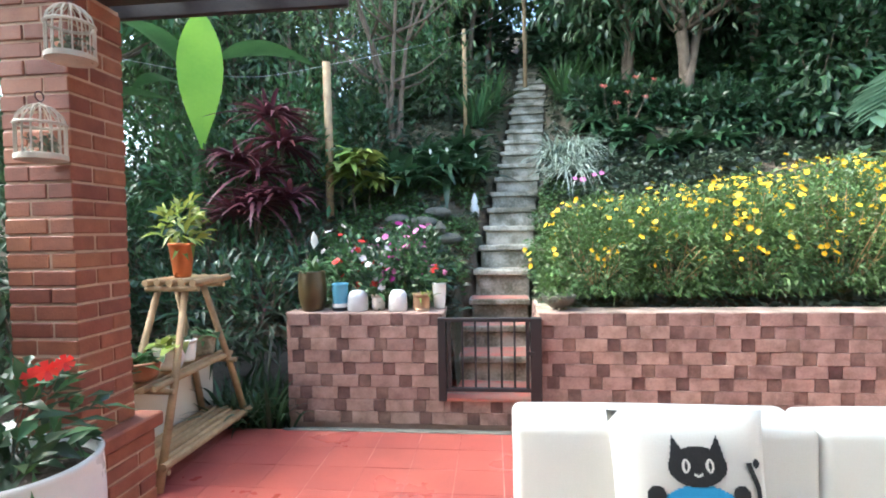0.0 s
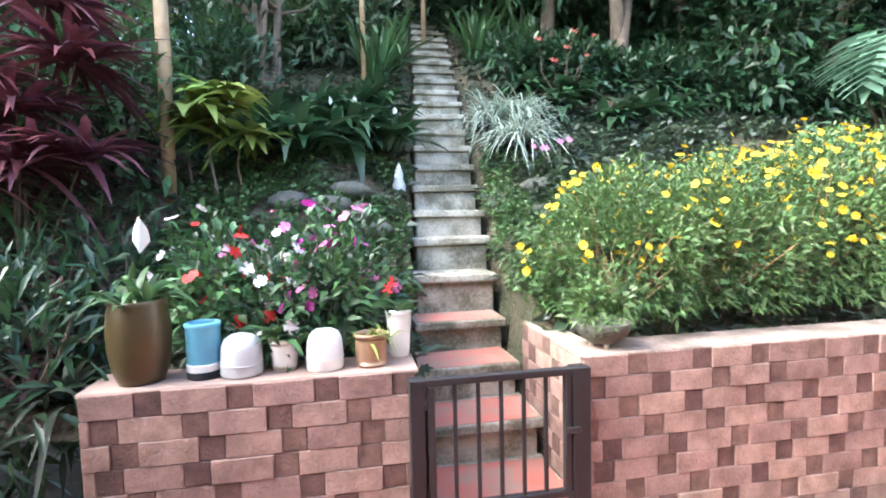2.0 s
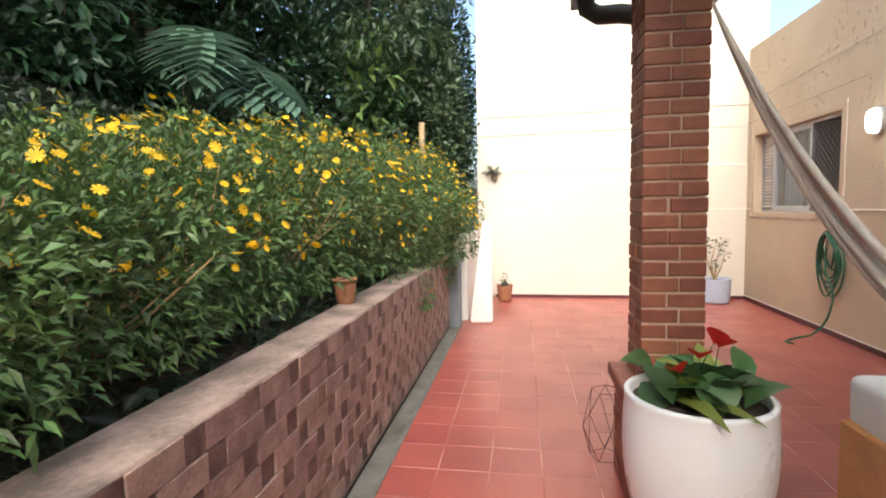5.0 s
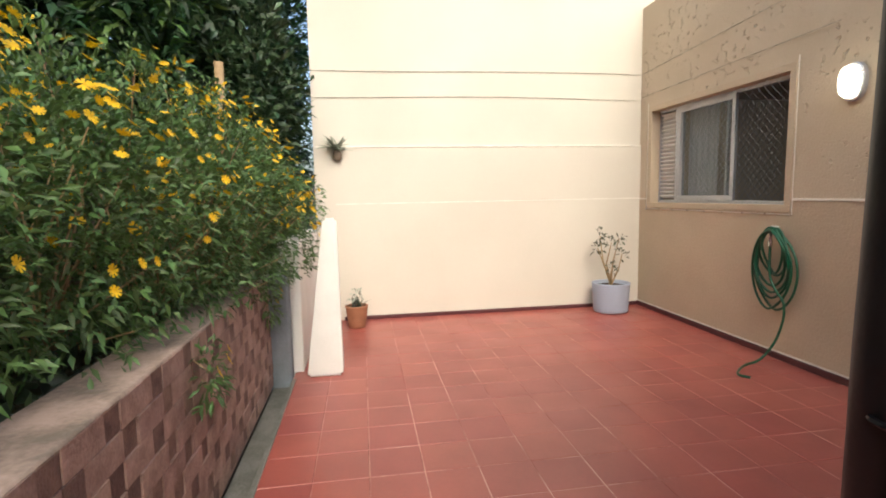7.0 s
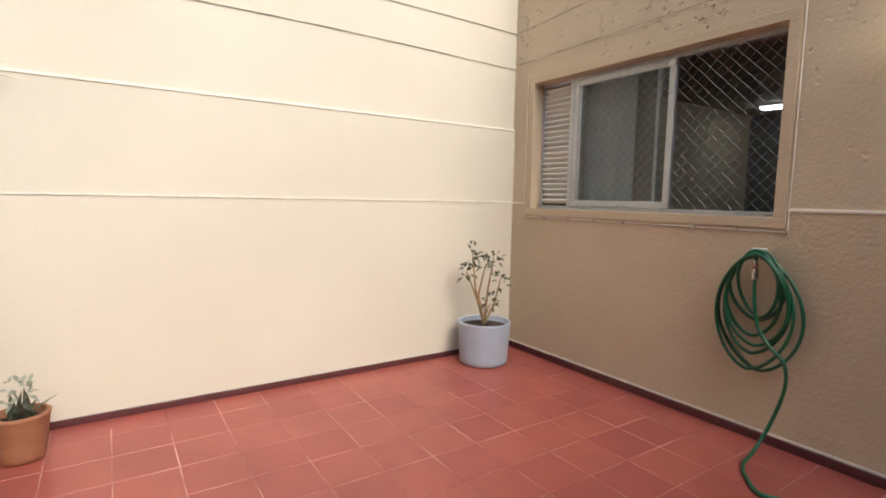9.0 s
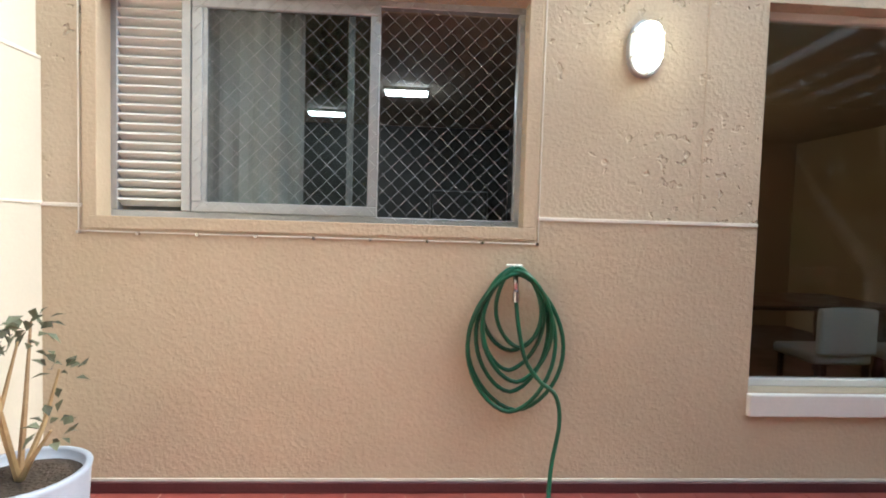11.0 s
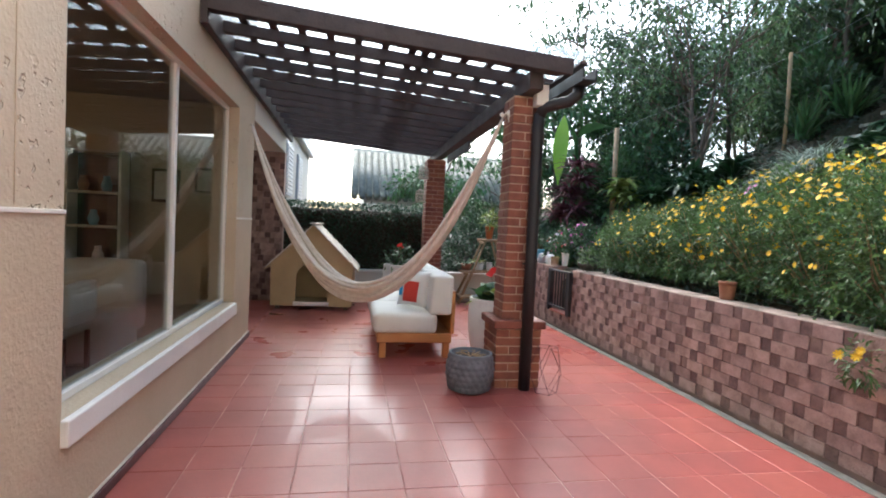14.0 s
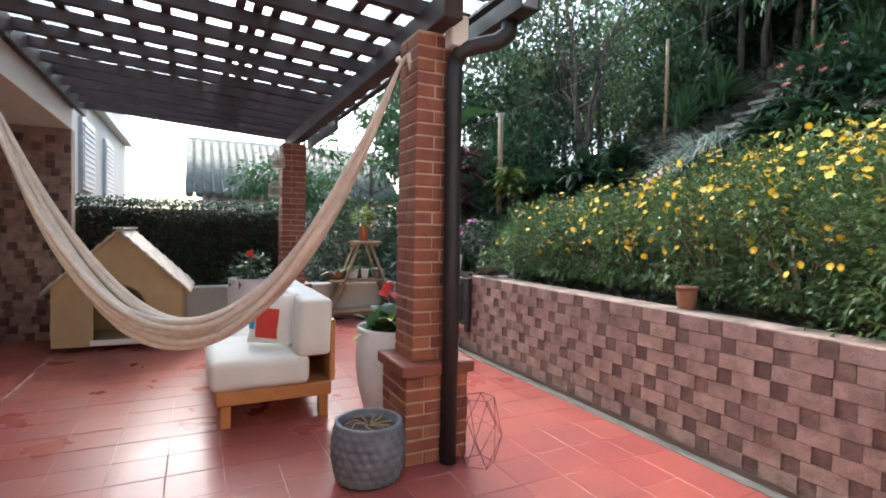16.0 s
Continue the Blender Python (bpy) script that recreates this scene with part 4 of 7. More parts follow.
def soft_box(x0, x1, y0, y1, z0, z1, r, lean=0.0, puff=0.012):
    bm = box(x0, x1, y0, y1, z0, z1, bevel=r, seg=4)
    cx, cy, cz = (x0 + x1) / 2, (y0 + y1) / 2, (z0 + z1) / 2
    bmesh.ops.subdivide_edges(bm, edges=[e for e in bm.edges if e.calc_length() > 0.15], cuts=5, use_grid_fill=True)
    for v in bm.verts:
        u, w, t = (v.co.x - cx) / (x1 - x0) * 2, (v.co.y - cy) / (y1 - y0) * 2, (v.co.z - cz) / (z1 - z0) * 2
        k = puff * (1 - u * u) * (1 - t * t if abs(t) < 1 else 0)
        v.co.y += math.copysign(k, w)
        v.co.z += math.copysign(puff * max(0, 1 - u * u) * max(0, 1 - w * w), t)
        v.co.y += lean * (v.co.z - z0)
        v.co += Vector(noise.noise_vector(v.co * 7)) * 0.004
    return bm


def pillow(cx, cy, z0, size, yaw, label, prints):
    p = thing("cushion", (cx, cy, z0), label, "cushion", group="cushions on the sofa")
    m = Matrix.Translation((cx, cy, z0 + 0.01)) @ Matrix.Rotation(radians(yaw), 4, "Z") @ Matrix.Rotation(radians(-12), 4, "X")

    def surf(u, w, off=0.0):
        t = 0.065 * (max(0, 1 - u ** 4) * max(0, 1 - w ** 4)) ** 0.6
        s = size / 2 * (1 - 0.06 * (1 - min(abs(u), 1) ** 2) * abs(w) - 0.06 * (1 - min(abs(w), 1) ** 2) * abs(u))
        return Vector((u * s, -t - off, size / 2 + w * s))
    bm = bmesh.new()
    n = 14
    for side in (1, -1):
        g = []
        for j in range(n + 1):
            row = []
            for i in range(n + 1):
                q = surf(2 * i / n - 1, 2 * j / n - 1)
                q.y *= side
                row.append(bm.verts.new(m @ q))
            g.append(row)
        for j in range(n):
            for i in range(n):
                bm.faces.new([g[j][i], g[j][i + 1], g[j + 1][i + 1], g[j + 1][i]])
    bmesh.ops.remove_doubles(bm, verts=bm.verts, dist=0.0005)
    part("cover", bm, M["fabric"], p, smooth=True)

    def patch(name, inside, material, off, res=90):
        bm = bmesh.new()
        for j in range(res):
            for i in range(res):
                u, w = 2 * (i + 0.5) / res - 1, 2 * (j + 0.5) / res - 1
                if inside(u, w):
                    c = [surf(2 * (i + a) / res - 1, 2 * (j + b) / res - 1, off) for a, b in ((0, 0), (1, 0), (1, 1), (0, 1))]
                    bm.faces.new([bm.verts.new(m @ q) for q in c])
        bmesh.ops.remove_doubles(bm, verts=bm.verts, dist=0.0004)
        part(name, bm, material, p)
    if prints == "round":
        def head(u, w):
            k = abs(u)
            ear = 0.44 < w < 0.76 and 0.29 - (0.76 - w) * 0.62 < k < 0.29 + (0.76 - w) * 0.20
            return (u / 0.37) ** 2 + ((w - 0.37) / 0.25) ** 2 < 1 or ear

        def tail(u, w):
            return -0.25 < w < 0.42 and abs(u - 0.72 - 0.06 * math.sin((w + 0.2) * 7)) < 0.04 or (u - 0.77) ** 2 + (w - 0.40) ** 2 < 0.003
        patch("blue_print", lambda u, w: (u / 0.66) ** 2 + ((w + 0.45) / 0.60) ** 2 < 1, M["blue"], 0.003)
        patch("black_print", lambda u, w: head(u, w) or (abs(u) - 0.53) ** 2 + (w - 0.02) ** 2 < 0.015 or tail(u, w), M["black"], 0.005, 130)
        patch("eye_print", lambda u, w: ((abs(u) - 0.15) / 0.055) ** 2 + ((w - 0.38) / 0.085) ** 2 < 1 or (abs(u) < 0.05 and abs(w - 0.25 - abs(u) * 0.5) < 0.014), M["white"], 0.007, 150)
        for eye in (-0.15, 0.15):
            patch("pupil_print", lambda u, w: ((u - eye) / 0.018) ** 2 + ((w - 0.38) / 0.06) ** 2 < 1, M["black"], 0.009, 200)
    if prints == "red":
        patch("red_print", lambda u, w: -0.5 < u < 0.5 and -0.8 < w < 0.35, M["redcloth"], 0.003)
        patch("blue_patch", lambda u, w: -0.9 < u < -0.55 and -0.5 < w < 0.2, M["blue"], 0.003)


def pot_profile(cx, cy, r0, r1, z0, z1, lip=0.02, wall=0.02, belly=0.0):
    prof = [(0.0, z0), (r0 * 0.92, z0), (r0, z0 + 0.015)]
    for i in range(1, 9):
        s = i / 9
        prof.append((r0 + (r1 - r0) * s + belly * math.sin(math.pi * s), z0 + (z1 - z0) * s))
    prof += [(r1, z1 - lip), (r1 + 0.004, z1 - 0.004), (r1 - 0.004, z1), (r1 - wall + 0.002, z1), (r1 - wall, z1 - 0.01), (r1 - wall - 0.004, z1 - 0.05), (0.0, z1 - 0.05)]
    return lathe(cx, cy, prof)


def pot(name, cx, cy, r0, r1, z0, z1, material, label, belly=0.0, group="", category="plant pot", soil=True):
    t = thing(name, (cx, cy, z0), label, category, group)
    part("body", pot_profile(cx, cy, r0, r1, z0, z1, belly=belly), material, t, smooth=True)
    if soil:
        bm = lathe(cx, cy, [(r1 - 0.022, z1 - 0.045), (r1 * 0.6, z1 - 0.03), (r1 * 0.3, z1 - 0.036), (0, z1 - 0.03)], 20)
        part("soil", bm, M["soil"], t)
    return t


def strap_plant(parent, c, n, L, W, key, up=0.9, bend=0.5, seed=0, name="leaves", seg=5, spread=0.03, shape="strap"):
    rng = np.random.default_rng(seed)
    a = rng.random(n) * 2 * math.pi
    el = up + rng.normal(0, 0.25, n)
    d = np.stack([np.cos(a) * np.cos(el), np.sin(a) * np.cos(el), np.sin(el)], 1)
    P = np.asarray(c) + rng.normal(0, spread, (n, 3)) * [1, 1, 0.3]
    me = leaves(name, P, d, L * rng.uniform(0.7, 1.15, n), W * rng.uniform(0.8, 1.2, n), bend=bend * rng.uniform(0.6, 1.4, n), seg=seg, fold=0.18, shape=shape, seed=seed, roll=0.15)
    return finish(name, me, LEAF[key], parent)


def bush_leaves(parent, c, r, n, L, W, key, seed=0, name="leaves", shell=0.35, up=0.4, bend=0.25):
    rng = np.random.default_rng(seed)
    P, D = cloud(rng, n, c, r, shell, up)
    me = leaves(name, P, D, L * rng.uniform(0.6, 1.3, n), W * rng.uniform(0.7, 1.2, n), bend=bend, seg=2, seed=seed)
    return finish(name, me, LEAF[key], parent)


def flowers(parent, c, r, n, size, key, seed=0, petals=5, name="flowers", top=True, width=0.62):
    rng = np.random.default_rng(seed)
    P, D = cloud(rng, n * 2, c, r, 0.9, 0.4)
    if top:
        keep = (P[:, 2] > c[2] - r[2] * 0.35)
        P, D = P[keep][:n], D[keep][:n]
    bloom(parent, P, D, size, key, petals, width, rng)


BLOOMS = {}


def bloom(parent, P, D, size, key, petals, width, rng, name="flower"):
    """Each flower an object of its own; alike ones share a mesh."""
    k = (key, petals, width)
    if k not in BLOOMS:
        me = flower_mesh("flower", [(0, 0, 0)], [(0, 0, 1)], 1.0, petals, 3, width, 0.22)
        me.materials.append(LEAF[key])
        BLOOMS[k] = me
    for p, d in zip(P, D):
        ob = new(name, BLOOMS[k])
        ob.parent = parent
        ob.location = Vector(p) - base_of(parent)
        q = float(rng.uniform(0.75, 1.2)) * size
        ob.scale = (q, q, q)
        ob.rotation_euler = Vector(d).to_track_quat("Z", "Y").to_euler()


def stems(parent, base, tips, r=0.006, key="bark", name="stem"):
    bm = bmesh.new()
    rng = random.Random(len(tips))
    for t in tips:
        b, t = Vector(base), Vector(t)
        mid = (b + t) / 2 + Vector((rng.uniform(-1, 1), rng.uniform(-1, 1), 0)) * 0.12 * (t - b).length
        tube([b, mid, t], [r, r * 0.7, r * 0.35], 5, bm=bm)
    return part(name, bm, M[key], parent)


def build_terrace_things():
    build_sofa()
    pillow(1.06, 1.19, 0.472, 0.46, 3, "white cushion with a black and blue print", "round")
    pillow(2.02, 1.12, 0.49, 0.40, 48, "white cushion with a red patch", "red")

    # white pot with flowers by the first column
    p = pot("planter_pot", 2.60, 1.92, 0.19, 0.28, 0, 0.70, M["potwhite"], "tall white round pot with red-flowered anthurium", belly=0.045)
    strap_plant(p, (2.60, 1.92, 0.68), 26, 0.30, 0.15, "mid_leaf", up=0.8, bend=0.35, seed=3, shape="leaf", spread=0.08)
    strap_plant(p, (2.60, 1.92, 0.68), 10, 0.34, 0.09, "lime_leaf", up=0.6, bend=0.3, seed=4, shape="leaf", spread=0.05)
    heads = [(2.50, 1.95, 0.87), (2.45, 2.03, 0.83), (2.56, 1.86, 0.90), (2.50, 1.90, 0.93)]
    ways = [(-0.7, 0.2, 0.6), (-0.6, 0.5, 0.5), (-0.7, -0.3, 0.7), (-0.5, 0.0, 0.9)]
    for q, (head, way) in enumerate(zip(heads, ways)):
        finish("flower", leaves("flower", [head], [way], 0.10, 0.095, bend=0.2, seg=3, seed=q), LEAF["red"], p, "red waxy flower")
    stems(p, (2.60, 1.92, 0.62), heads, 0.004, "hose")

    # grey pot with relief of scales
    g = pot("planter_pot", 3.31, 1.49, 0.165, 0.185, 0, 0.325, M["potgrey"], "dark grey round pot with scalloped relief, soil only", belly=0.028)
    bm = bmesh.new()
    for r in range(6):
        for k in range(22):
            a = 2 * math.pi * (k + 0.5 * (r % 2)) / 22
            rad = 0.173 + 0.030 * math.sin(math.pi * (r + 0.5) / 6.6)
            c = Vector((3.31 + rad * math.cos(a), 1.49 + rad * math.sin(a), 0.04 + r * 0.047))
            out = Vector((math.cos(a), math.sin(a), 0))
            side = Vector((-math.sin(a), math.cos(a), 0))
            tip = bm.verts.new(c + out * 0.012 + Vector((0, 0, 0.005)))
            ring = [bm.verts.new(c + side * 0.029 * math.cos(t) + Vector((0, 0, 0.030 * math.sin(t))) + out * 0.001) for t in [math.pi * q / 4 for q in range(8)]]
            for q in range(8):
                bm.faces.new([tip, ring[q], ring[(q + 1) % 8]])
    part("relief", bm, M["potgrey"], g)
    for k in range(9):
        a = k * 2.4
        part("twig", tube([(3.31 + 0.02 * math.cos(a), 1.49 + 0.02 * math.sin(a), 0.298), (3.31 + 0.08 * math.cos(a), 1.49 + 0.08 * math.sin(a), 0.316), (3.31 + 0.13 * math.cos(a + 0.4), 1.49 + 0.13 * math.sin(a + 0.4), 0.31)], 0.004, 5), M["stick"], g, "dry twig")

    # wire plant stand (empty geometric frame)
    s = thing("wire_stand", (3.42, 2.14, 0), "rusty geometric wire frame standing on the floor", "plant stand")
    a = [(3.42 + 0.10 * math.cos(t), 2.14 + 0.10 * math.sin(t), 0.006) for t in np.linspace(0, 2 * math.pi, 6)[:-1]]
    b = [(3.42 + 0.15 * math.cos(t + 0.6), 2.14 + 0.15 * math.sin(t + 0.6), 0.20) for t in np.linspace(0, 2 * math.pi, 6)[:-1]]
    c = [(3.42 + 0.09 * math.cos(t), 2.14 + 0.09 * math.sin(t), 0.40) for t in np.linspace(0, 2 * math.pi, 6)[:-1]]
    for i in range(5):
        j = (i + 1) % 5
        for u, v in ((a[i], a[j]), (c[i], c[j]), (a[i], b[i]), (a[j], b[i]), (b[i], c[i]), (b[i], c[j])):
            part("wire", tube([u, v], 0.002, 5), M["skirt"], s)

    # end of the terrace
    p = pot("planter_pot", 8.40, -0.18, 0.205, 0.225, 0, 0.36, M["potlilac"], "pale lilac pot with a leggy bare-stemmed shrub")
    tips = [(8.40, -0.18, 0.85), (8.32, -0.28, 0.72), (8.50, -0.05, 0.78), (8.23, -0.1, 0.55), (8.38, -0.02, 0.95), (8.44, -0.3, 0.9)]
    stems(p, (8.40, -0.18, 0.32), tips, 0.013, "stick")
    for i, t in enumerate(tips):
        bush_leaves(p, t, (0.06, 0.06, 0.07), 16, 0.06, 0.035, "olive_strap", seed=i, name="leaf_cluster")
    p = pot("planter_pot", 8.34, 2.90, 0.095, 0.125, 0, 0.25, M["clay"], "small terracotta pot with a young succulent")
    strap_plant(p, (8.34, 2.90, 0.2), 14, 0.2, 0.03, "olive_strap", up=1.1, bend=0.2, seed=5)
    bush_leaves(p, (8.34, 2.9, 0.36), (0.06, 0.06, 0.08), 26, 0.05, 0.03, "silver_leaf", seed=6, name="top_leaves")
    b = thing("bromeliad", (8.6, 3.05, 1.92), "spiky bromeliad fixed on the cream wall", "plant")
    strap_plant(b, (8.62, 3.06, 2.0), 40, 0.27, 0.026, "silver_leaf", up=0.5, bend=0.25, seed=8)
    part("root_clump", soft_box(8.61, 8.70, 3.02, 3.10, 1.88, 1.99, 0.03), M["bark"], b)

    place(*HOUSE)
    # hose on its tap
    t = thing("tap", (6.355, HY, 1.12), "brass garden tap on the house wall", "tap")
    part("spout", tube([(6.355, HY - 0.01, 1.11), (6.355, HY + 0.06, 1.11), (6.355, HY + 0.08, 1.09), (6.35, HY + 0.085, 1.02)], 0.013, 10), M["chrome"], t, smooth=True)
    part("handle", box(6.315, 6.395, HY + 0.035, HY + 0.05, 1.135, 1.147, bevel=0.004), M["white"], t, "white tap handle")
    part("coupling", tube([(6.35, HY + 0.085, 1.02), (6.35, HY + 0.085, 0.97)], 0.017, 12), M["chrome"], t, "metal hose coupling")
    h = thing("garden_hose", (6.35, HY + 0.07, 0.7), "coiled green garden hose hanging on the tap", "hose")
    rng = random.Random(2)
    for k in range(7):
        low = 0.40 + 0.058 * k + rng.uniform(-0.03, 0.03)
        wd = 0.235 - 0.018 * k + rng.uniform(-0.02, 0.02)
        sh = rng.uniform(-0.03, 0.03)
        pts = []
        for i in range(40):
            a = 2 * math.pi * i / 40
            u = math.sin(a)
            v = 0.5 + 0.5 * math.cos(a)
            x = 6.35 + wd * u * (1 - 0.35 * v ** 2) + sh * (1 - v)
            pts.append((x, HY + 0.03 + 0.02 * ((k * 3) % 5) / 2 + 0.015 * math.sin(a * 2 + k) + 0.03 * v, low + (1.10 + 0.006 * k - low) * v ** 0.85))
        part("loop", tube(pts, 0.0105, 9, closed=True), M["hose"], h, smooth=True)
    part("tail", tube(smooth_path([(6.35, HY + 0.085, 0.98), (6.335, HY + 0.10, 0.85), (6.30, HY + 0.11, 0.70), (6.23, HY + 0.11, 0.60), (6.15, HY + 0.12, 0.53), (6.13, HY + 0.13, 0.40), (6.17, HY + 0.16, 0.2), (6.2, HY + 0.26, 0.05), (6.18, HY + 0.42, 0.014), (6.08, HY + 0.56, 0.012), (6.0, HY + 0.62, 0.012), (5.93, HY + 0.58, 0.012)]), 0.0105, 9), M["hose"], h, smooth=True)

    # bulkhead lamp
    l = thing("bulkhead_lamp", (5.75, HY, 2.24), "oval bulkhead wall lamp with wire guard, lit", "lamp")
    bm = bmesh.new()

    def oval(rx, rz, y, n=28):
        return [bm.verts.new((5.75 + rx * math.copysign(abs(math.cos(t)) ** 0.8, math.cos(t)), y, 2.205 + rz * math.copysign(abs(math.sin(t)) ** 0.9, math.sin(t)))) for t in [2 * math.pi * i / n for i in range(n)]]

    def skin(rings):
        for a, b in zip(rings, rings[1:]):
            for i in range(len(a)):
                bm.faces.new([a[i], a[(i + 1) % len(a)], b[(i + 1) % len(b)], b[i]])
        bm.faces.new(rings[-1])
        bm.faces.new(rings[0][::-1])
    skin([oval(0.086, 0.135, HY - 0.003), oval(0.086, 0.135, HY + 0.03), oval(0.080, 0.128, HY + 0.036)])
    part("base", bm, M["alu"], l, "dull metal rim")
    bm = bmesh.new()
    skin([oval(0.069, 0.117, HY + 0.03), oval(0.067, 0.115, HY + 0.07), oval(0.057, 0.103, HY + 0.095), oval(0.035, 0.07, HY + 0.108)])
    part("glass", bm, M["lampglass"], l, "glowing milky glass", smooth=True)
    for dz in (-0.05, 0.06):
        part("guard", tube([(5.75 + 0.078 * math.cos(t), HY + 0.03 + 0.088 * math.sin(t), 2.205 + dz) for t in np.linspace(0, math.pi, 13)], 0.004, 6), M["line"], l)
    part("guard", tube([(5.75, HY + 0.03 + 0.088 * math.sin(t), 2.205 + 0.128 * math.cos(t)) for t in np.linspace(0, math.pi, 13)], 0.004, 6), M["line"], l)
    lamp = new("bulkhead_light", bpy.data.lights.new("bulkhead_light", "POINT"))
    lamp.data.energy, lamp.data.color, lamp.data.shadow_soft_size = 0.3, (1.0, 0.78, 0.5), 0.06
    lamp.location = Vector((5.75, HY + 0.19, 2.21)) + SHIFT

    place(0, 0)
    # hammock
    h = thing("hammock", (2.3, 0.55, 0.65), "cream woven cotton hammock slung from house to column", "hammock")
    A, B = Vector((1.60, HY + 0.02, 2.38)), Vector((3.08, 1.74, 2.40))
    n = 60
    side = (B - A).cross(Vector((0, 0, 1))).normalized()

    def sag(s):
        k = (2 * s - 1)
        p = A.lerp(B, s)
        p.z = 0.66 + (2.41 - 0.66) * abs(k) ** 2.1
        return p

    rng = random.Random(6)
    for q in range(15):
        off = (q - 7) / 7
        pts, rad = [], []
        for i in range(n + 1):
            s = i / n
            e = max(0, 1 - abs(2 * s - 1) ** 4)
            p = sag(s)
            wv = 0.018 * math.sin(s * 9 + q * 1.7) * e
            p = p + side * (off * 0.085 * e + 0.012 * math.sin(s * 14 + q)) + Vector((0, 0, (0.13 * off * off + wv - 0.02) * e + 0.03 * math.sin(q * 2.1) * e))
            pts.append(p)
            rad.append(0.006 + 0.016 * e)
        part("cloth_fold", tube(pts, rad, 7), M["hammock"], h, smooth=True)
    part("hook", tube([A + Vector((0, -0.03, 0.02)), A + Vector((0, 0.02, 0.02)), A], 0.008, 7), M["chrome"], h)
    part("knot", tube([B + Vector((-0.02, -0.02, 0.03)), B, B + Vector((0.03, 0.03, 0.04)), B + Vector((0.05, 0.05, -0.05))], 0.022, 8), M["hammock"], h, smooth=True)

    # dog house, turned a little
    cx, cy, yaw = -0.56, -0.13, 3.0
    m = Matrix.Translation((cx, cy, 0)) @ Matrix.Rotation(radians(-yaw), 4, "Z")
    d = thing("dog_house", (cx, cy, 0), "ochre plywood dog house with a pale shingle gable roof", "dog house")

    def profile_wall(x0, x1, hole):
        bm = bmesh.new()
        outer = [(-0.62, 0.05), (0.62, 0.05), (0.62, 0.70), (0.0, 1.30), (-0.62, 0.70)]
        if hole:
            arc = [(0.24 * math.cos(t), 0.50 + 0.22 * math.sin(t)) for t in np.linspace(0, math.pi, 11)]
            segs = [[(-0.62, 0.05), (-0.24, 0.05), (-0.24, 0.50), (-0.62, 0.70)], [(0.24, 0.05), (0.62, 0.05), (0.62, 0.70), (0.24, 0.50)], [(-0.24, 0.05), (0.24, 0.05), (0.24, 0.12), (-0.24, 0.12)]]
            ring = [(0.62, 0.70), (0.0, 1.30), (-0.62, 0.70)]
            fan = []
            for i in range(10):
                a, b = arc[i], arc[i + 1]
                t0, t1 = i / 10, (i + 1) / 10
                def edge(t):
                    u = t * 2
                    if u <= 1:
                        return (0.62 * (1 - u), 0.70 + 0.60 * u)
                    return (-0.62 * (u - 1), 1.30 - 0.60 * (u - 1))
                fan.append([a, edge(t0), edge(t1), b])
            polys = segs + fan
        else:
            polys = [outer]
        for poly in polys:
            a = [bm.verts.new(m @ Vector((x0, y, z))) for y, z in poly]
            b = [bm.verts.new(m @ Vector((x1, y, z))) for y, z in poly]
            bm.faces.new(a)
            bm.faces.new(b[::-1])
            for i in range(len(poly)):
                bm.faces.new([a[i], a[(i + 1) % len(poly)], b[(i + 1) % len(poly)], b[i]])
        bmesh.ops.remove_doubles(bm, verts=bm.verts, dist=0.0004)
        return bm
    part("front_wall", profile_wall(-0.02, 0.0, True), M["ply"], d, "ochre front with an arched doorway")
    part("back_wall", profile_wall(-0.86, -0.84, False), M["ply"], d)
    part("side_wall", box(-0.84, -0.02, -0.62, -0.60, 0.05, 0.70, m=m), M["ply"], d)
    part("side_wall", box(-0.84, -0.02, 0.60, 0.62, 0.05, 0.70, m=m), M["ply"], d)
    part("floor_board", box(-0.84, -0.02, -0.6, 0.6, 0.05, 0.07, m=m), M["ply"], d)
    part("doorstep", box(-0.0, 0.025, -0.27, 0.27, 0.06, 0.12, m=m, bevel=0.004), M["white"], d, "pale strip below the doorway")
    for y in (-0.55, 0.5):
        for x in (-0.8, -0.1):
            part("foot", box(x, x + 0.06, y, y + 0.06, 0, 0.05, m=m), M["timber"], d)
    ang = math.atan2(0.60, 0.62)
    for sgn in (1, -1):
        for k in range(8):
            s0 = k * 0.118
            for c in range(6):
                x0 = -0.93 + c * 0.168
                y = sgn * (s0 * math.cos(ang))
                z = 1.335 - s0 * math.sin(ang)
                lm = m @ Matrix.Translation((x0 + 0.08, y, z)) @ Matrix.Rotation(-sgn * ang - sgn * 0.10, 4, "X")
                bm = box(-0.081, 0.081, 0 if sgn > 0 else -0.15, 0.15 if sgn > 0 else 0, -0.006, 0.006, m=lm)
                part("shingle", bm, M["shingle"], d)
        deck = m @ Matrix.Translation((0, 0, 1.30)) @ Matrix.Rotation(-sgn * ang, 4, "X")
        part("roof_deck", box(-0.92, 0.06, 0 if sgn > 0 else -0.98, 0.98 if sgn > 0 else 0, -0.008, 0.006, m=deck), M["ply"], d)
    part("ridge_board", box(-0.93, 0.08, -0.05, 0.05, 1.335, 1.352, m=m), M["shingle"], d)

    place(0.40, 0.1)
    # low planter wall along the far side
    part("planter_wall", box(-2.42, -2.2, -0.75, 3.5, 0, 0.50, bevel=0.008), M["cream"], kind="structure", label="low cream planter wall behind the plant stand", category="wall")
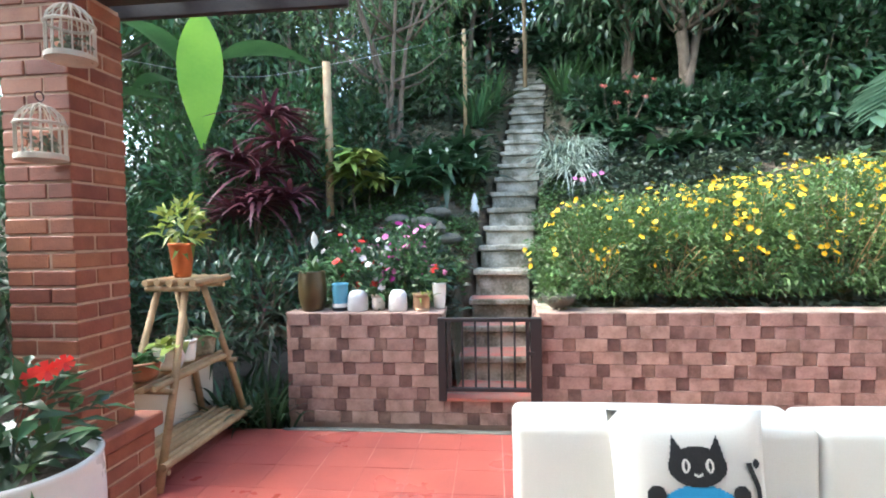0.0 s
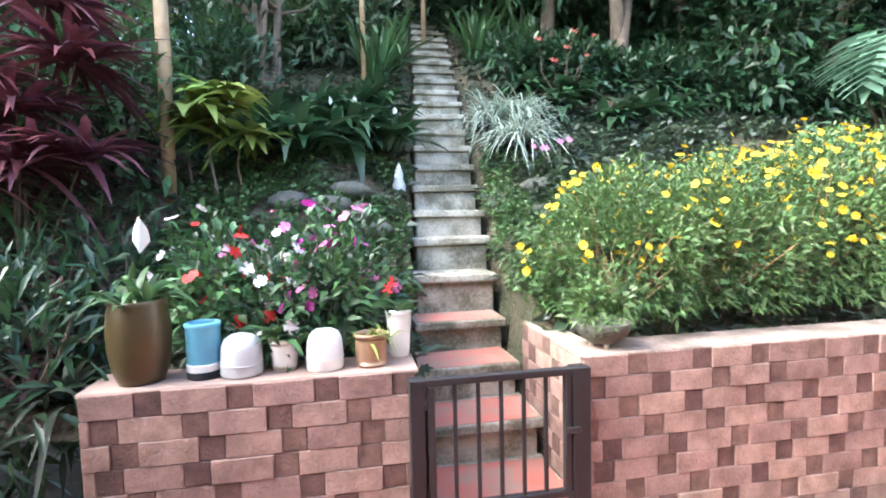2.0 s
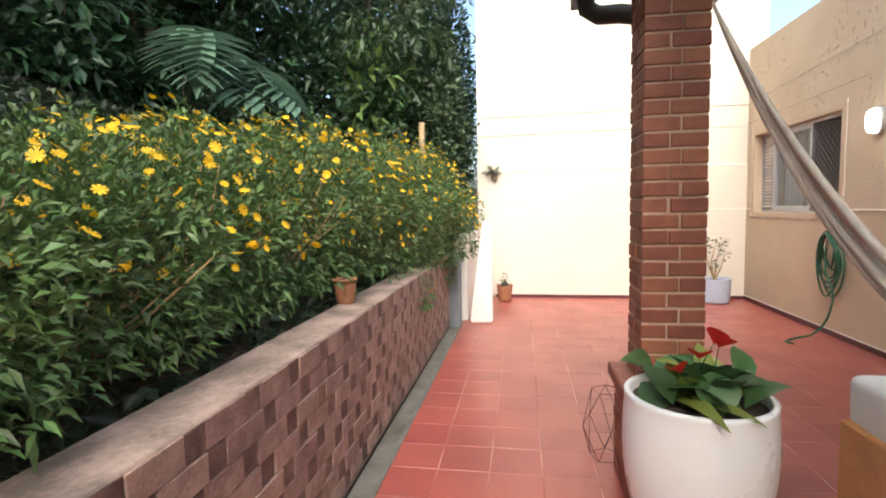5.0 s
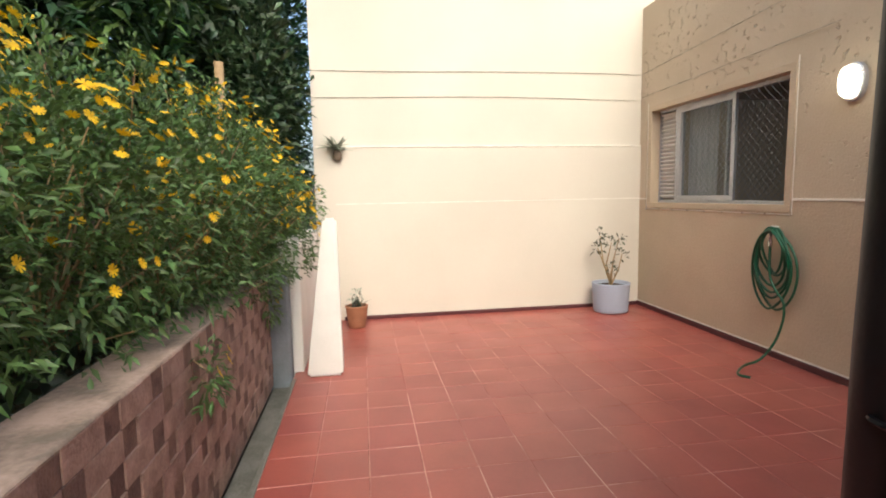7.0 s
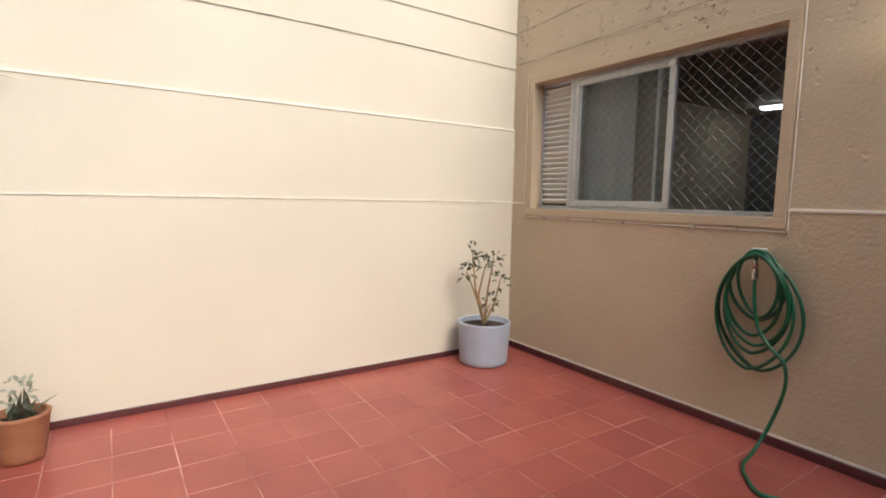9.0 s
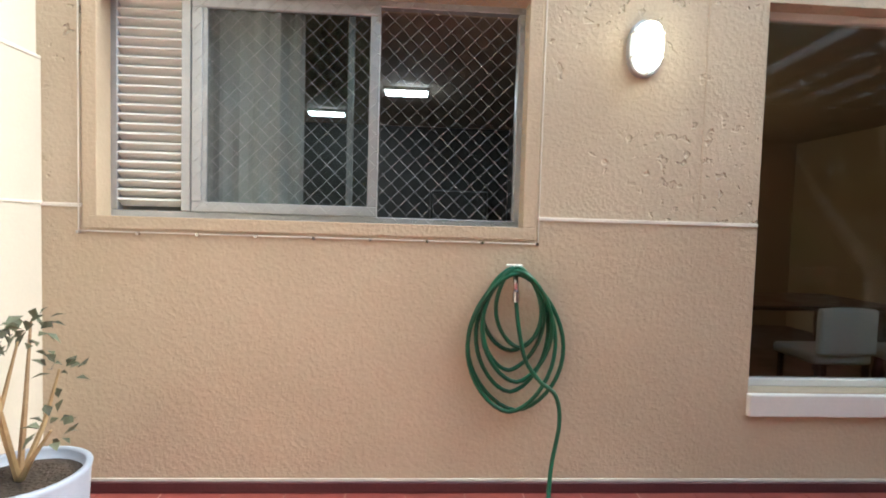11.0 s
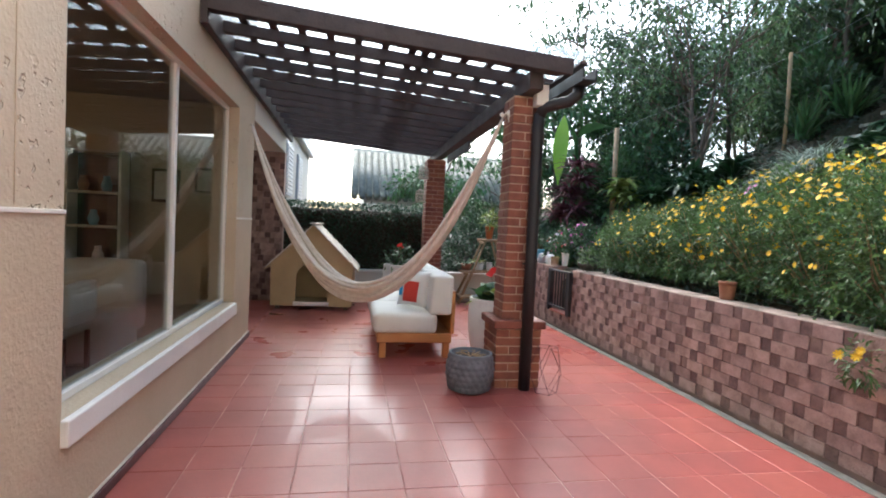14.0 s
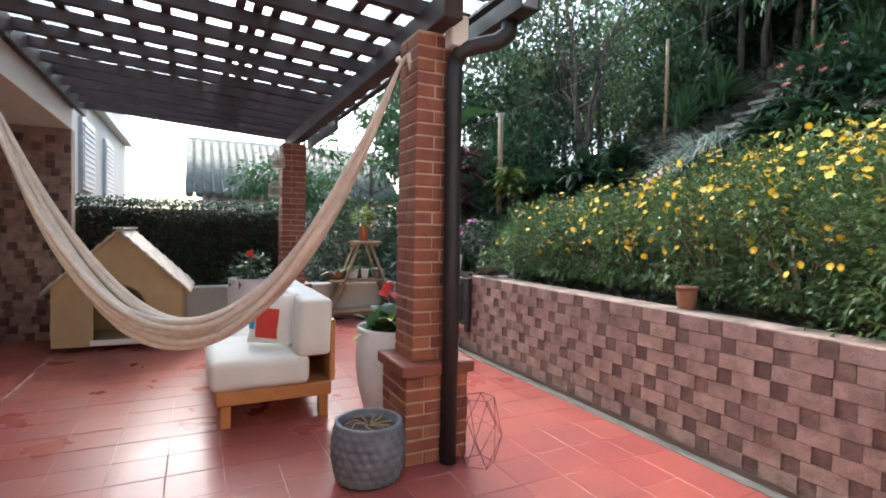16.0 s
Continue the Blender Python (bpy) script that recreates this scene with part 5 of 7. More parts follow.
    part("coping_planter", box(-2.44, -2.18, -0.75, 3.5, 0.50, 0.535, bevel=0.006), M["line"], kind="structure", label="pale top of the planter wall", category="coping")
    part("planter_soil", box(-5.0, -2.42, -0.75, 3.5, -0.1, 0.42), M["soil"], kind="structure", label="dark soil behind the planter wall", category="soil")
    place(0, 0)
    p = pot("planter_pot", -1.18, 1.28, 0.21, 0.27, 0, 0.71, M["potwhite"], "white round pot with a red-flowered bushy plant", belly=0.03)
    bush_leaves(p, (-1.20, 1.30, 0.84), (0.21, 0.21, 0.2), 170, 0.12, 0.045, "dark_leaf", seed=21)
    bush_leaves(p, (-1.10, 1.16, 0.74), (0.2, 0.2, 0.1), 60, 0.13, 0.045, "mid_leaf", seed=22, name="lower_leaves")
    heads = [(-0.99, 1.24, 1.04), (-0.95, 1.27, 1.06), (-1.10, 1.30, 1.00)]
    bloom(p, heads, [(0.8, -0.6, 0.5)] * 3, 0.03, "red", 6, 0.9, np.random.default_rng(4))
    stems(p, (-1.18, 1.28, 0.66), heads, 0.005, "bark")


def build_plant_stand():
    s = thing("plant_stand", (-2.05, 2.85, 0), "rustic stick-built plant stand with three slatted shelves", "plant stand")
    top_z, y0, y1 = 1.17, 2.30, 3.38
    yc = 2.80
    f = -1.82
    bk = -2.16
    legs = [((f, y0, 0), (f - 0.10, yc - 0.02, top_z)), ((f, y1, 0), (f - 0.10, yc + 0.16, top_z)), ((bk, y0 - 0.02, 0), (bk + 0.06, yc - 0.03, top_z)), ((bk, y1 - 0.04, 0), (bk + 0.06, yc + 0.14, top_z))]
    for a, b in legs:
        a, b = Vector(a), Vector(b)
        mid = (a + b) / 2 + Vector((0.006, 0.008, 0))
        part("leg", tube([a, mid, b], [0.026, 0.024, 0.021], 9), M["stick"], s, smooth=True)
    for k in range(5):
        x = bk + 0.02 + k * 0.082
        part("slat", tube([(x, yc - 0.12, top_z + 0.012 + 0.006 * (k % 2)), (x + 0.01, yc + 0.3, top_z + 0.015)], 0.024, 8), M["stick"], s)
    for k in range(4):
        x = bk + 0.06 + k * 0.075
        part("slat", tube([(x, yc - 0.44, 0.58 + 0.008 * (k % 2)), (x, yc + 0.44, 0.60)], 0.021, 8), M["stick"], s)
    for k in range(6):
        x = bk + 0.03 + k * 0.065
        part("slat", tube([(x, y0 + 0.02, 0.13 + 0.01 * (k % 2)), (x + 0.01, y1 - 0.02, 0.13)], 0.024, 8), M["stick"], s)
    for y, z, w in ((yc - 0.07, top_z - 0.03, 0.0), (yc + 0.24, top_z - 0.03, 0.0), (yc - 0.36, 0.55, 0), (yc + 0.38, 0.56, 0), (y0 + 0.07, 0.09, 0), (y1 - 0.07, 0.09, 0)):
        part("crossbar", tube([(bk - 0.01, y, z), (f + 0.02, y, z)], 0.018, 8), M["stick"], s)
    p = pot("planter_pot", -2.0, 2.87, 0.055, 0.085, top_z + 0.036, top_z + 0.27, M["copper"], "shiny orange copper pot with a lime-leaved plant", group="pots on the plant stand")
    bush_leaves(p, (-2.0, 2.87, top_z + 0.40), (0.12, 0.12, 0.17), 100, 0.12, 0.04, "lime_leaf", seed=31)
    for i, (y, r, h, mk, key, lab) in enumerate(((2.45, 0.10, 0.11, "clay", "mid_leaf", "shallow clay pot with trailing green leaves"), (2.70, 0.10, 0.15, "white", "lime_leaf", "cream pot with yellow-green leaves"), (2.90, 0.06, 0.15, "white", "dark_leaf", "small white cup with a seedling"), (3.10, 0.09, 0.15, "concrete", "mid_leaf", "stone-coloured pot with a small plant"))):
        p = pot("planter_pot", -2.0, y, r * 0.75, r, 0.622, 0.622 + h, M[mk], lab, group="pots on the plant stand")
        if key != "dark_leaf":
            strap_plant(p, (-2.0, y, 0.60 + h), 16 if i != 2 else 6, 0.2, 0.07, key, up=0.7, bend=0.6, seed=40 + i, shape="leaf", spread=0.05)
        else:
            strap_plant(p, (-2.0, y, 0.60 + h), 6, 0.1, 0.03, key, up=1.1, bend=0.2, seed=44)


def birdcage(cx, cy, z, r, label):
    c = thing("birdcage", (cx, cy, z), label, "birdcage", group="ornamental birdcages on the column")
    part("base", lathe(cx, cy, [(0, z), (r + 0.006, z), (r + 0.006, z + 0.02), (r - 0.005, z + 0.026), (0, z + 0.026)], 24), M["cage"], c)
    h = r * 1.7
    part("band", tube([(cx + r * math.cos(t), cy + r * math.sin(t), z + h) for t in np.linspace(0, 2 * math.pi, 25)[:-1]], 0.007, 6, closed=True), M["cage"], c)
    for k in range(16):
        t = 2 * math.pi * k / 16
        pts = [(cx + r * math.cos(t), cy + r * math.sin(t), z + 0.02), (cx + r * math.cos(t), cy + r * math.sin(t), z + h)]
        for q in (0.3, 0.6, 0.85, 1.0):
            pts.append((cx + r * math.cos(t) * math.cos(q * math.pi / 2), cy + r * math.sin(t) * math.cos(q * math.pi / 2), z + h + r * 0.95 * math.sin(q * math.pi / 2)))
        part("wire", tube(pts, 0.0035, 5), M["cage"], c)
    part("knob", lathe(cx, cy, [(0, z + h + r * 0.9), (0.012, z + h + r * 0.95), (0.012, z + h + r), (0, z + h + r * 1.08)], 10), M["cage"], c)
    part("ring", tube([(cx, cy + 0.02 * math.cos(t), z + h + r * 1.08 + 0.022 + 0.02 * math.sin(t)) for t in np.linspace(0, 2 * math.pi, 13)[:-1]], 0.003, 5, closed=True), M["skirt"], c)
    rng = np.random.default_rng(int(z * 100))
    P = np.array([cx, cy, z + 0.07]) + rng.normal(0, r * 0.35, (40, 3)) * [1, 1, 0.5]
    finish("filling", leaves("filling", P, ball_dirs(rng, 40), 0.04, 0.02), LEAF["olive_strap"], c, "dry flowers inside the cage")


build_terrace_things()
place(0.37, 0.11)
build_plant_stand()
place(0.54, -0.07)
birdcage(-1.87, 1.68, 1.80, 0.085, "small aged white wire birdcage hung on the brick column")
birdcage(-1.74, 1.70, 2.20, 0.085, "aged white wire birdcage hung higher on the brick column")


place(*HOUSE)


# ---- rooms seen through the windows ----
def build_rooms():
    t = thing("dining_table", (3.6, -2.6, 0), "dark wooden dining table", "table")
    part("tabletop", box(2.8, 4.5, -3.0, -2.1, 0.72, 0.76, bevel=0.008), M["roomdark"], t)
    for x in (2.9, 4.35):
        for y in (-2.9, -2.25):
            part("leg", lathe(x, y, [(0.0, 0), (0.03, 0), (0.045, 0.2), (0.03, 0.3), (0.05, 0.5), (0.035, 0.72), (0, 0.72)], 12), M["roomdark"], t)
    for i, x in enumerate((3.1, 3.8)):
        c = thing("dining_chair", (x, -1.8, 0), "pale upholstered dining chair", "chair", group="chairs at the dining table")
        part("seat", soft_box(x - 0.22, x + 0.22, -2.02, -1.6, 0.42, 0.5, 0.03), M["fabric"], c)
        part("backrest", soft_box(x - 0.21, x + 0.21, -1.62, -1.56, 0.5, 0.82, 0.02), M["fabric"], c)
        for a in (-0.19, 0.16):
            for b in (-1.99, -1.63):
                part("leg", box(x + a, x + a + 0.03, b, b + 0.03, 0, 0.42), M["roomdark"], c)
    b = thing("bookcase", (4.6, -5.0, 0), "wooden wall cabinet with shelves of crockery", "cabinet")
    part("body", box(3.7, 5.3, -5.18, -4.85, 0, 0.9, bevel=0.01), M["roomdark"], b)
    for z in (1.2, 1.55, 1.9):
        part("shelf", box(3.9, 5.2, -5.18, -4.95, z, z + 0.03), M["roomdark"], b)
    rng = random.Random(3)
    for z in (0.9, 1.23, 1.58, 1.93):
        for k in range(6):
            x = 3.95 + k * 0.22 + rng.uniform(-0.04, 0.04)
            h = rng.uniform(0.1, 0.22)
            o = thing("jar", (x, -5.05, z), "small pale jar on the shelf", "jar", group="jars on the shelves")
            part("body", lathe(x, -5.05, [(0, z), (0.05, z), (0.06, z + h * 0.6), (0.03, z + h), (0, z + h)], 12), M[rng.choice(("clay", "white", "roomdark"))], o)
    l = thing("pendant_lamp", (4.7, -3.9, 1.9), "small warm pendant bulb, lit", "lamp")
    part("bulb", lathe(4.7, -3.9, [(0, 1.86), (0.03, 1.88), (0.04, 1.92), (0.02, 1.97), (0, 1.98)], 12), M["bulb"], l)
    part("cord", tube([(4.7, -3.9, 1.98), (4.7, -3.9, 2.62)], 0.004, 5), M["black"], l)
    p = new("pendant_light", bpy.data.lights.new("pendant_light", "POINT"))
    p.data.energy, p.data.color, p.data.shadow_soft_size = 10, (1, 0.62, 0.3), 0.05
    p.location = Vector((4.7, -3.9, 1.78)) + SHIFT
    l = thing("table_lamp", (1.9, -3.0, 0), "floor lamp with a red shade", "lamp")
    part("shade", lathe(1.9, -3.0, [(0.2, 1.85), (0.15, 2.02), (0.14, 2.02), (0.19, 1.85)], 20), M["redcloth"], l)
    part("pole", tube([(1.9, -3, 0), (1.9, -3, 1.95)], 0.012, 8), M["chrome"], l)
    part("foot", lathe(1.9, -3, [(0, 0), (0.14, 0), (0.13, 0.025), (0, 0.03)], 16), M["chrome"], l)
    h = thing("hutch", (1.58, -2.4, 0), "dark wooden hutch with pale doors and open shelves", "cabinet")
    part("body", box(1.46, 1.70, -2.92, -1.90, 0, 0.85, bevel=0.006), M["roomdark"], h)
    for ya, yb in ((-2.89, -2.42), (-2.40, -1.93)):
        dr = part("door", box(1.70, 1.715, ya, yb, 0.06, 0.80, bevel=0.003), M["shingle"], h, "pale painted door")
        part("knob", lathe(1.725, yb - 0.05, [(0, 0.45), (0.012, 0.45), (0.012, 0.47), (0, 0.47)], 10), M["chrome"], dr)
    part("back_panel", box(1.46, 1.475, -2.92, -1.90, 0.85, 2.0), M["roomdark"], h)
    for ya in (-2.92, -2.42, -1.925):
        part("side_panel", box(1.475, 1.68, ya, ya + 0.025, 0.85, 2.0), M["shingle"], h)
    for z in (1.2, 1.55, 1.97):
        part("shelf", box(1.476, 1.68, -2.894, -1.926, z, z + 0.025), M["shingle"], h)
    for k, (y, z) in enumerate(((-2.75, 1.225), (-2.6, 1.225), (-2.2, 1.225), (-2.7, 1.575), (-2.3, 1.575), (-2.08, 1.575), (-2.15, 0.85))):
        v = thing("vase", (1.57, y, z), "small crockery vase on the hutch shelf", "vase", group="crockery on the hutch")
        part("body", lathe(1.57, y, [(0, z), (0.035, z), (0.055, z + 0.07), (0.03, z + 0.13), (0.035, z + 0.16), (0, z + 0.16)], 14), M[("white", "clay", "potblue")[k % 3]], v, smooth=True)
    for y, z, w, hh in ((-1.55, 1.5, 0.28, 0.36), (-1.15, 1.62, 0.22, 0.28)):
        q = thing("picture", (1.46, y, z), "framed picture with a pale sheet on the living room wall", "picture", group="pictures in the living room")
        part("frame", box(1.452, 1.47, y - w / 2, y + w / 2, z, z + hh, bevel=0.004), M["roomdark"], q)
        part("sheet", box(1.470, 1.473, y - w / 2 + 0.03, y + w / 2 - 0.03, z + 0.03, z + hh - 0.03), M["shingle"], q)
    a = thing("armchair", (2.3, -1.9, 0), "pale armchair near the window", "armchair")
    part("seat", soft_box(1.95, 2.6, -2.3, -1.6, 0.02, 0.45, 0.06), M["fabric"], a)
    part("backrest", soft_box(1.75, 1.97, -2.3, -1.6, 0.2, 0.9, 0.06), M["fabric"], a)
    for i, (x, y) in enumerate(((6.95, -3.2), (7.9, -4.3))):
        q = thing("ceiling_light", (x, y, 2.6), "flat white ceiling light, lit", "lamp", group="ceiling lights of the small room")
        part("diffuser", box(x - 0.2, x + 0.2, y - 0.06, y + 0.06, 2.565, 2.59, bevel=0.005), M["tube"], q)
        part("frame", box(x - 0.21, x + 0.21, y - 0.07, y + 0.07, 2.59, 2.62), M["white"], q)
    k = thing("fridge", (6.3, -4.7, 0), "upright fridge against the wall, gloom put into its grey", "fridge")
    # body takes the wall grey that carries the room's darkness
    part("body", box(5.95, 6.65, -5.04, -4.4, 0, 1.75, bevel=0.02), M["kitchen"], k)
    part("handle", tube([(6.6, -4.37, 0.9), (6.6, -4.37, 1.4)], 0.012, 8), M["alu"], k)


build_rooms()
place(0.4, 0)


# ---- neighbouring houses and hedge ----
def build_beyond():
    n = thing("neighbour_house", (-6.0, -2.6, 0), "pale neighbouring house with louvred windows", "house")
    part("wall", box(-9.5, -2.25, -5.0, -0.95, 0, 4.4), M["cream"], n)
    part("eave", box(-9.6, -2.25, -5.1, -0.80, 3.35, 3.45), M["white"], n)
    for x in (-4.2, -6.4):
        w = part("window", box(x - 0.5, x + 0.5, -0.95, -0.90, 1.9, 3.0), M["alu"], n)
        for i in range(12):
            part("slat", box(x - 0.46, x + 0.46, -0.90, -0.88, 1.95 + i * 0.085, 2.0 + i * 0.085), M["white"], w)
    part("drainpipe", tube([(-1.84, -0.75, 0), (-1.84, -0.75, 3.3)], 0.035, 10), M["white"], n, smooth=True)
    h = thing("tiled_house", (-11, 3, 0), "low house with a weathered clay tile roof", "house")
    part("wall", box(-14, -9.2, 0.8, 6.0, 0, 2.3), M["cream"], h)
    roof = part("roof", box(-2.0, 1.25, 0.4, 6.4, -0.05, 0.0, m=Matrix.Translation((-10.15, 0, 3.0)) @ Matrix.Rotation(math.atan2(1.8, 2.7), 4, "Y")), M["roofgrey"], h)
    for i in range(26):
        y = 0.5 + i * 0.23
        part("roof_tile", tube([(-8.95, y, 2.2), (-11.5, y, 3.9)], 0.10, 8), M["roofgrey"], roof, smooth=True)
    hd = thing("hedge", (-2.75, 0.5, 0.42), "dense dark green clipped hedge behind the planter wall", "hedge")
    rng = np.random.default_rng(9)
    N = 9000
    P = np.stack([-2.5 - 0.5 * rng.random(N), -0.85 + 2.75 * rng.random(N), 0.45 + 1.25 * rng.random(N)], 1)
    f = rng.random(N)
    P[f < 0.6, 0] = -2.42 + rng.normal(0, 0.03, (f < 0.6).sum())
    P[(f > 0.6) & (f < 0.8), 2] = 1.70 + rng.normal(0, 0.035, ((f > 0.6) & (f < 0.8)).sum())
    D = rng.normal(0, 0.6, (N, 3)) + [0.8, 0, 0.4]
    finish("leaves", leaves("leaves", P, D, 0.06, 0.032, seg=2, seed=2), LEAF["hedge_leaf"], hd)
    # soil-dark filler box: the hedge's inner shade is put into its colour
    part("core", box(-2.95, -2.5, -0.8, 1.85, 0.42, 1.62, bevel=0.05), M["soil"], hd, "dark box standing in for the shade inside the hedge")


build_beyond()
place(*GARDEN)


# ---- garden plants ----
def on_hill(x, y, lift=0.0):
    return (x, y, ground_z(x, y) + lift)


def daisy_bush(x, y, rx, ry, rz, n, nf, seed):
    z = ground_z(x, y)
    b = thing("daisy_bush", (x, y, z), "leafy shrub covered with yellow daisy flowers above the garden wall", "bush", group="yellow daisy bushes")
    rng = np.random.default_rng(seed)
    P, D = cloud(rng, n, (x, y, z + rz * 0.75), (rx, ry, rz), 0.45, 0.5)
    keep = P[:, 2] > z + 0.06
    P, D = P[keep], D[keep]
    me = leaves("leaves", P, D, 0.056 * rng.uniform(0.6, 1.35, len(P)), 0.019 * rng.uniform(0.8, 1.3, len(P)), bend=0.35, seg=2, seed=seed)
    finish("leaves", me, LEAF["daisy_leaf"], b)
    tips = [Vector(P[i]) for i in rng.choice(len(P), 24)]
    stems(b, (x, y, z), tips, 0.008, "stick", "branchwork")
    d = ball_dirs(rng, nf * 3, 0.35)
    d = d[(d[:, 2] > -0.15)][:nf]
    Pf = np.array([x, y, z + rz * 0.75]) + d * np.array([rx, ry, rz]) * (1.06 + 0.12 * rng.random((len(d), 1)))
    # clumps of blooms
    for i in range(0, len(Pf) - 1, 3):
        Pf[i + 1] = Pf[i] + rng.normal(0, 0.05, 3)
    Df = d + np.array([0, -0.4, 0.5]) + rng.normal(0, 0.35, d.shape)
    bloom(b, Pf, Df, 0.0235, "yellow", 8, 0.6, rng)


def build_daisies():
    spec = [(0.98, 4.0, 0.50, 0.42, 0.46), (1.6, 4.1, 0.55, 0.48, 0.50), (1.35, 4.6, 0.5, 0.4, 0.30), (2.3, 4.15, 0.58, 0.5, 0.55), (2.3, 4.7, 0.6, 0.42, 0.36), (3.0, 4.1, 0.6, 0.5, 0.60), (3.2, 4.7, 0.6, 0.42, 0.42), (3.7, 4.05, 0.6, 0.48, 0.66), (4.1, 4.65, 0.6, 0.42, 0.5), (4.4, 3.92, 0.58, 0.5, 0.70), (5.1, 3.85, 0.58, 0.55, 0.76), (5.1, 4.6, 0.55, 0.45, 0.58), (5.75, 3.78, 0.55, 0.58, 0.80), (6.3, 3.72, 0.5, 0.58, 0.78), (6.85, 3.7, 0.45, 0.55, 0.74), (7.3, 3.65, 0.45, 0.5, 0.66)]
    for i, (x, y, rx, ry, rz) in enumerate(spec):
        near = 6200 if y < 4.5 else 3600
        daisy_bush(x, y, rx, ry, rz, near, 52 if x < 1.9 else 125, 100 + i)
    b = thing("bowl_planter", (0.60, 3.54, TOP), "shallow concrete bowl with a trailing plant on the wall", "plant pot")
    part("bowl", lathe(0.60, 3.54, [(0, TOP + 0.02), (0.06, TOP + 0.02), (0.115, TOP + 0.065), (0.135, TOP + 0.115), (0.125, TOP + 0.118), (0.105, TOP + 0.085), (0, TOP + 0.08)], 24), M["rock"], b, smooth=True)
    for a in (0.4, 2.5, 4.6):
        part("foot", tube([(0.60 + 0.05 * math.cos(a), 3.54 + 0.05 * math.sin(a), TOP + 0.0), (0.60 + 0.045 * math.cos(a), 3.54 + 0.045 * math.sin(a), TOP + 0.035)], 0.014, 8), M["concrete"], b)
    bush_leaves(b, (0.62, 3.56, TOP + 0.20), (0.17, 0.15, 0.14), 330, 0.055, 0.02, "daisy_leaf", seed=77)
    p = pot("planter_pot", 3.16, 3.62, 0.055, 0.075, TOP - 0.01, TOP + 0.16, M["clay"], "small terracotta pot under the daisies on the wall")
    for k, x in enumerate((4.6, 6.1)):
        t = thing("daisy_sprig", (x, 3.38, 0.6), "daisy sprig hanging over the garden wall", "plant", group="hanging daisy sprigs")
        rng = np.random.default_rng(5 + k)
        P, D = cloud(rng, 120, (x, 3.36, 0.68), (0.13, 0.06, 0.17), 0.2, 0)
        finish("leaves", leaves("leaves", P, D, 0.06, 0.018, seg=2), LEAF["daisy_leaf"], t)
        bloom(t, [(x - 0.09, 3.3, 0.72), (x + 0.05, 3.29, 0.78), (x + 0.03, 3.29, 0.74)], [(0.3, -0.9, 0.4)] * 3, 0.03, "yellow", 8, 0.6, rng)
        stems(t, (x + 0.03, 3.62, 0.88), [(x + 0.01, 3.36, 0.62), (x - 0.07, 3.34, 0.72)], 0.004, "stick")
build_daisies()


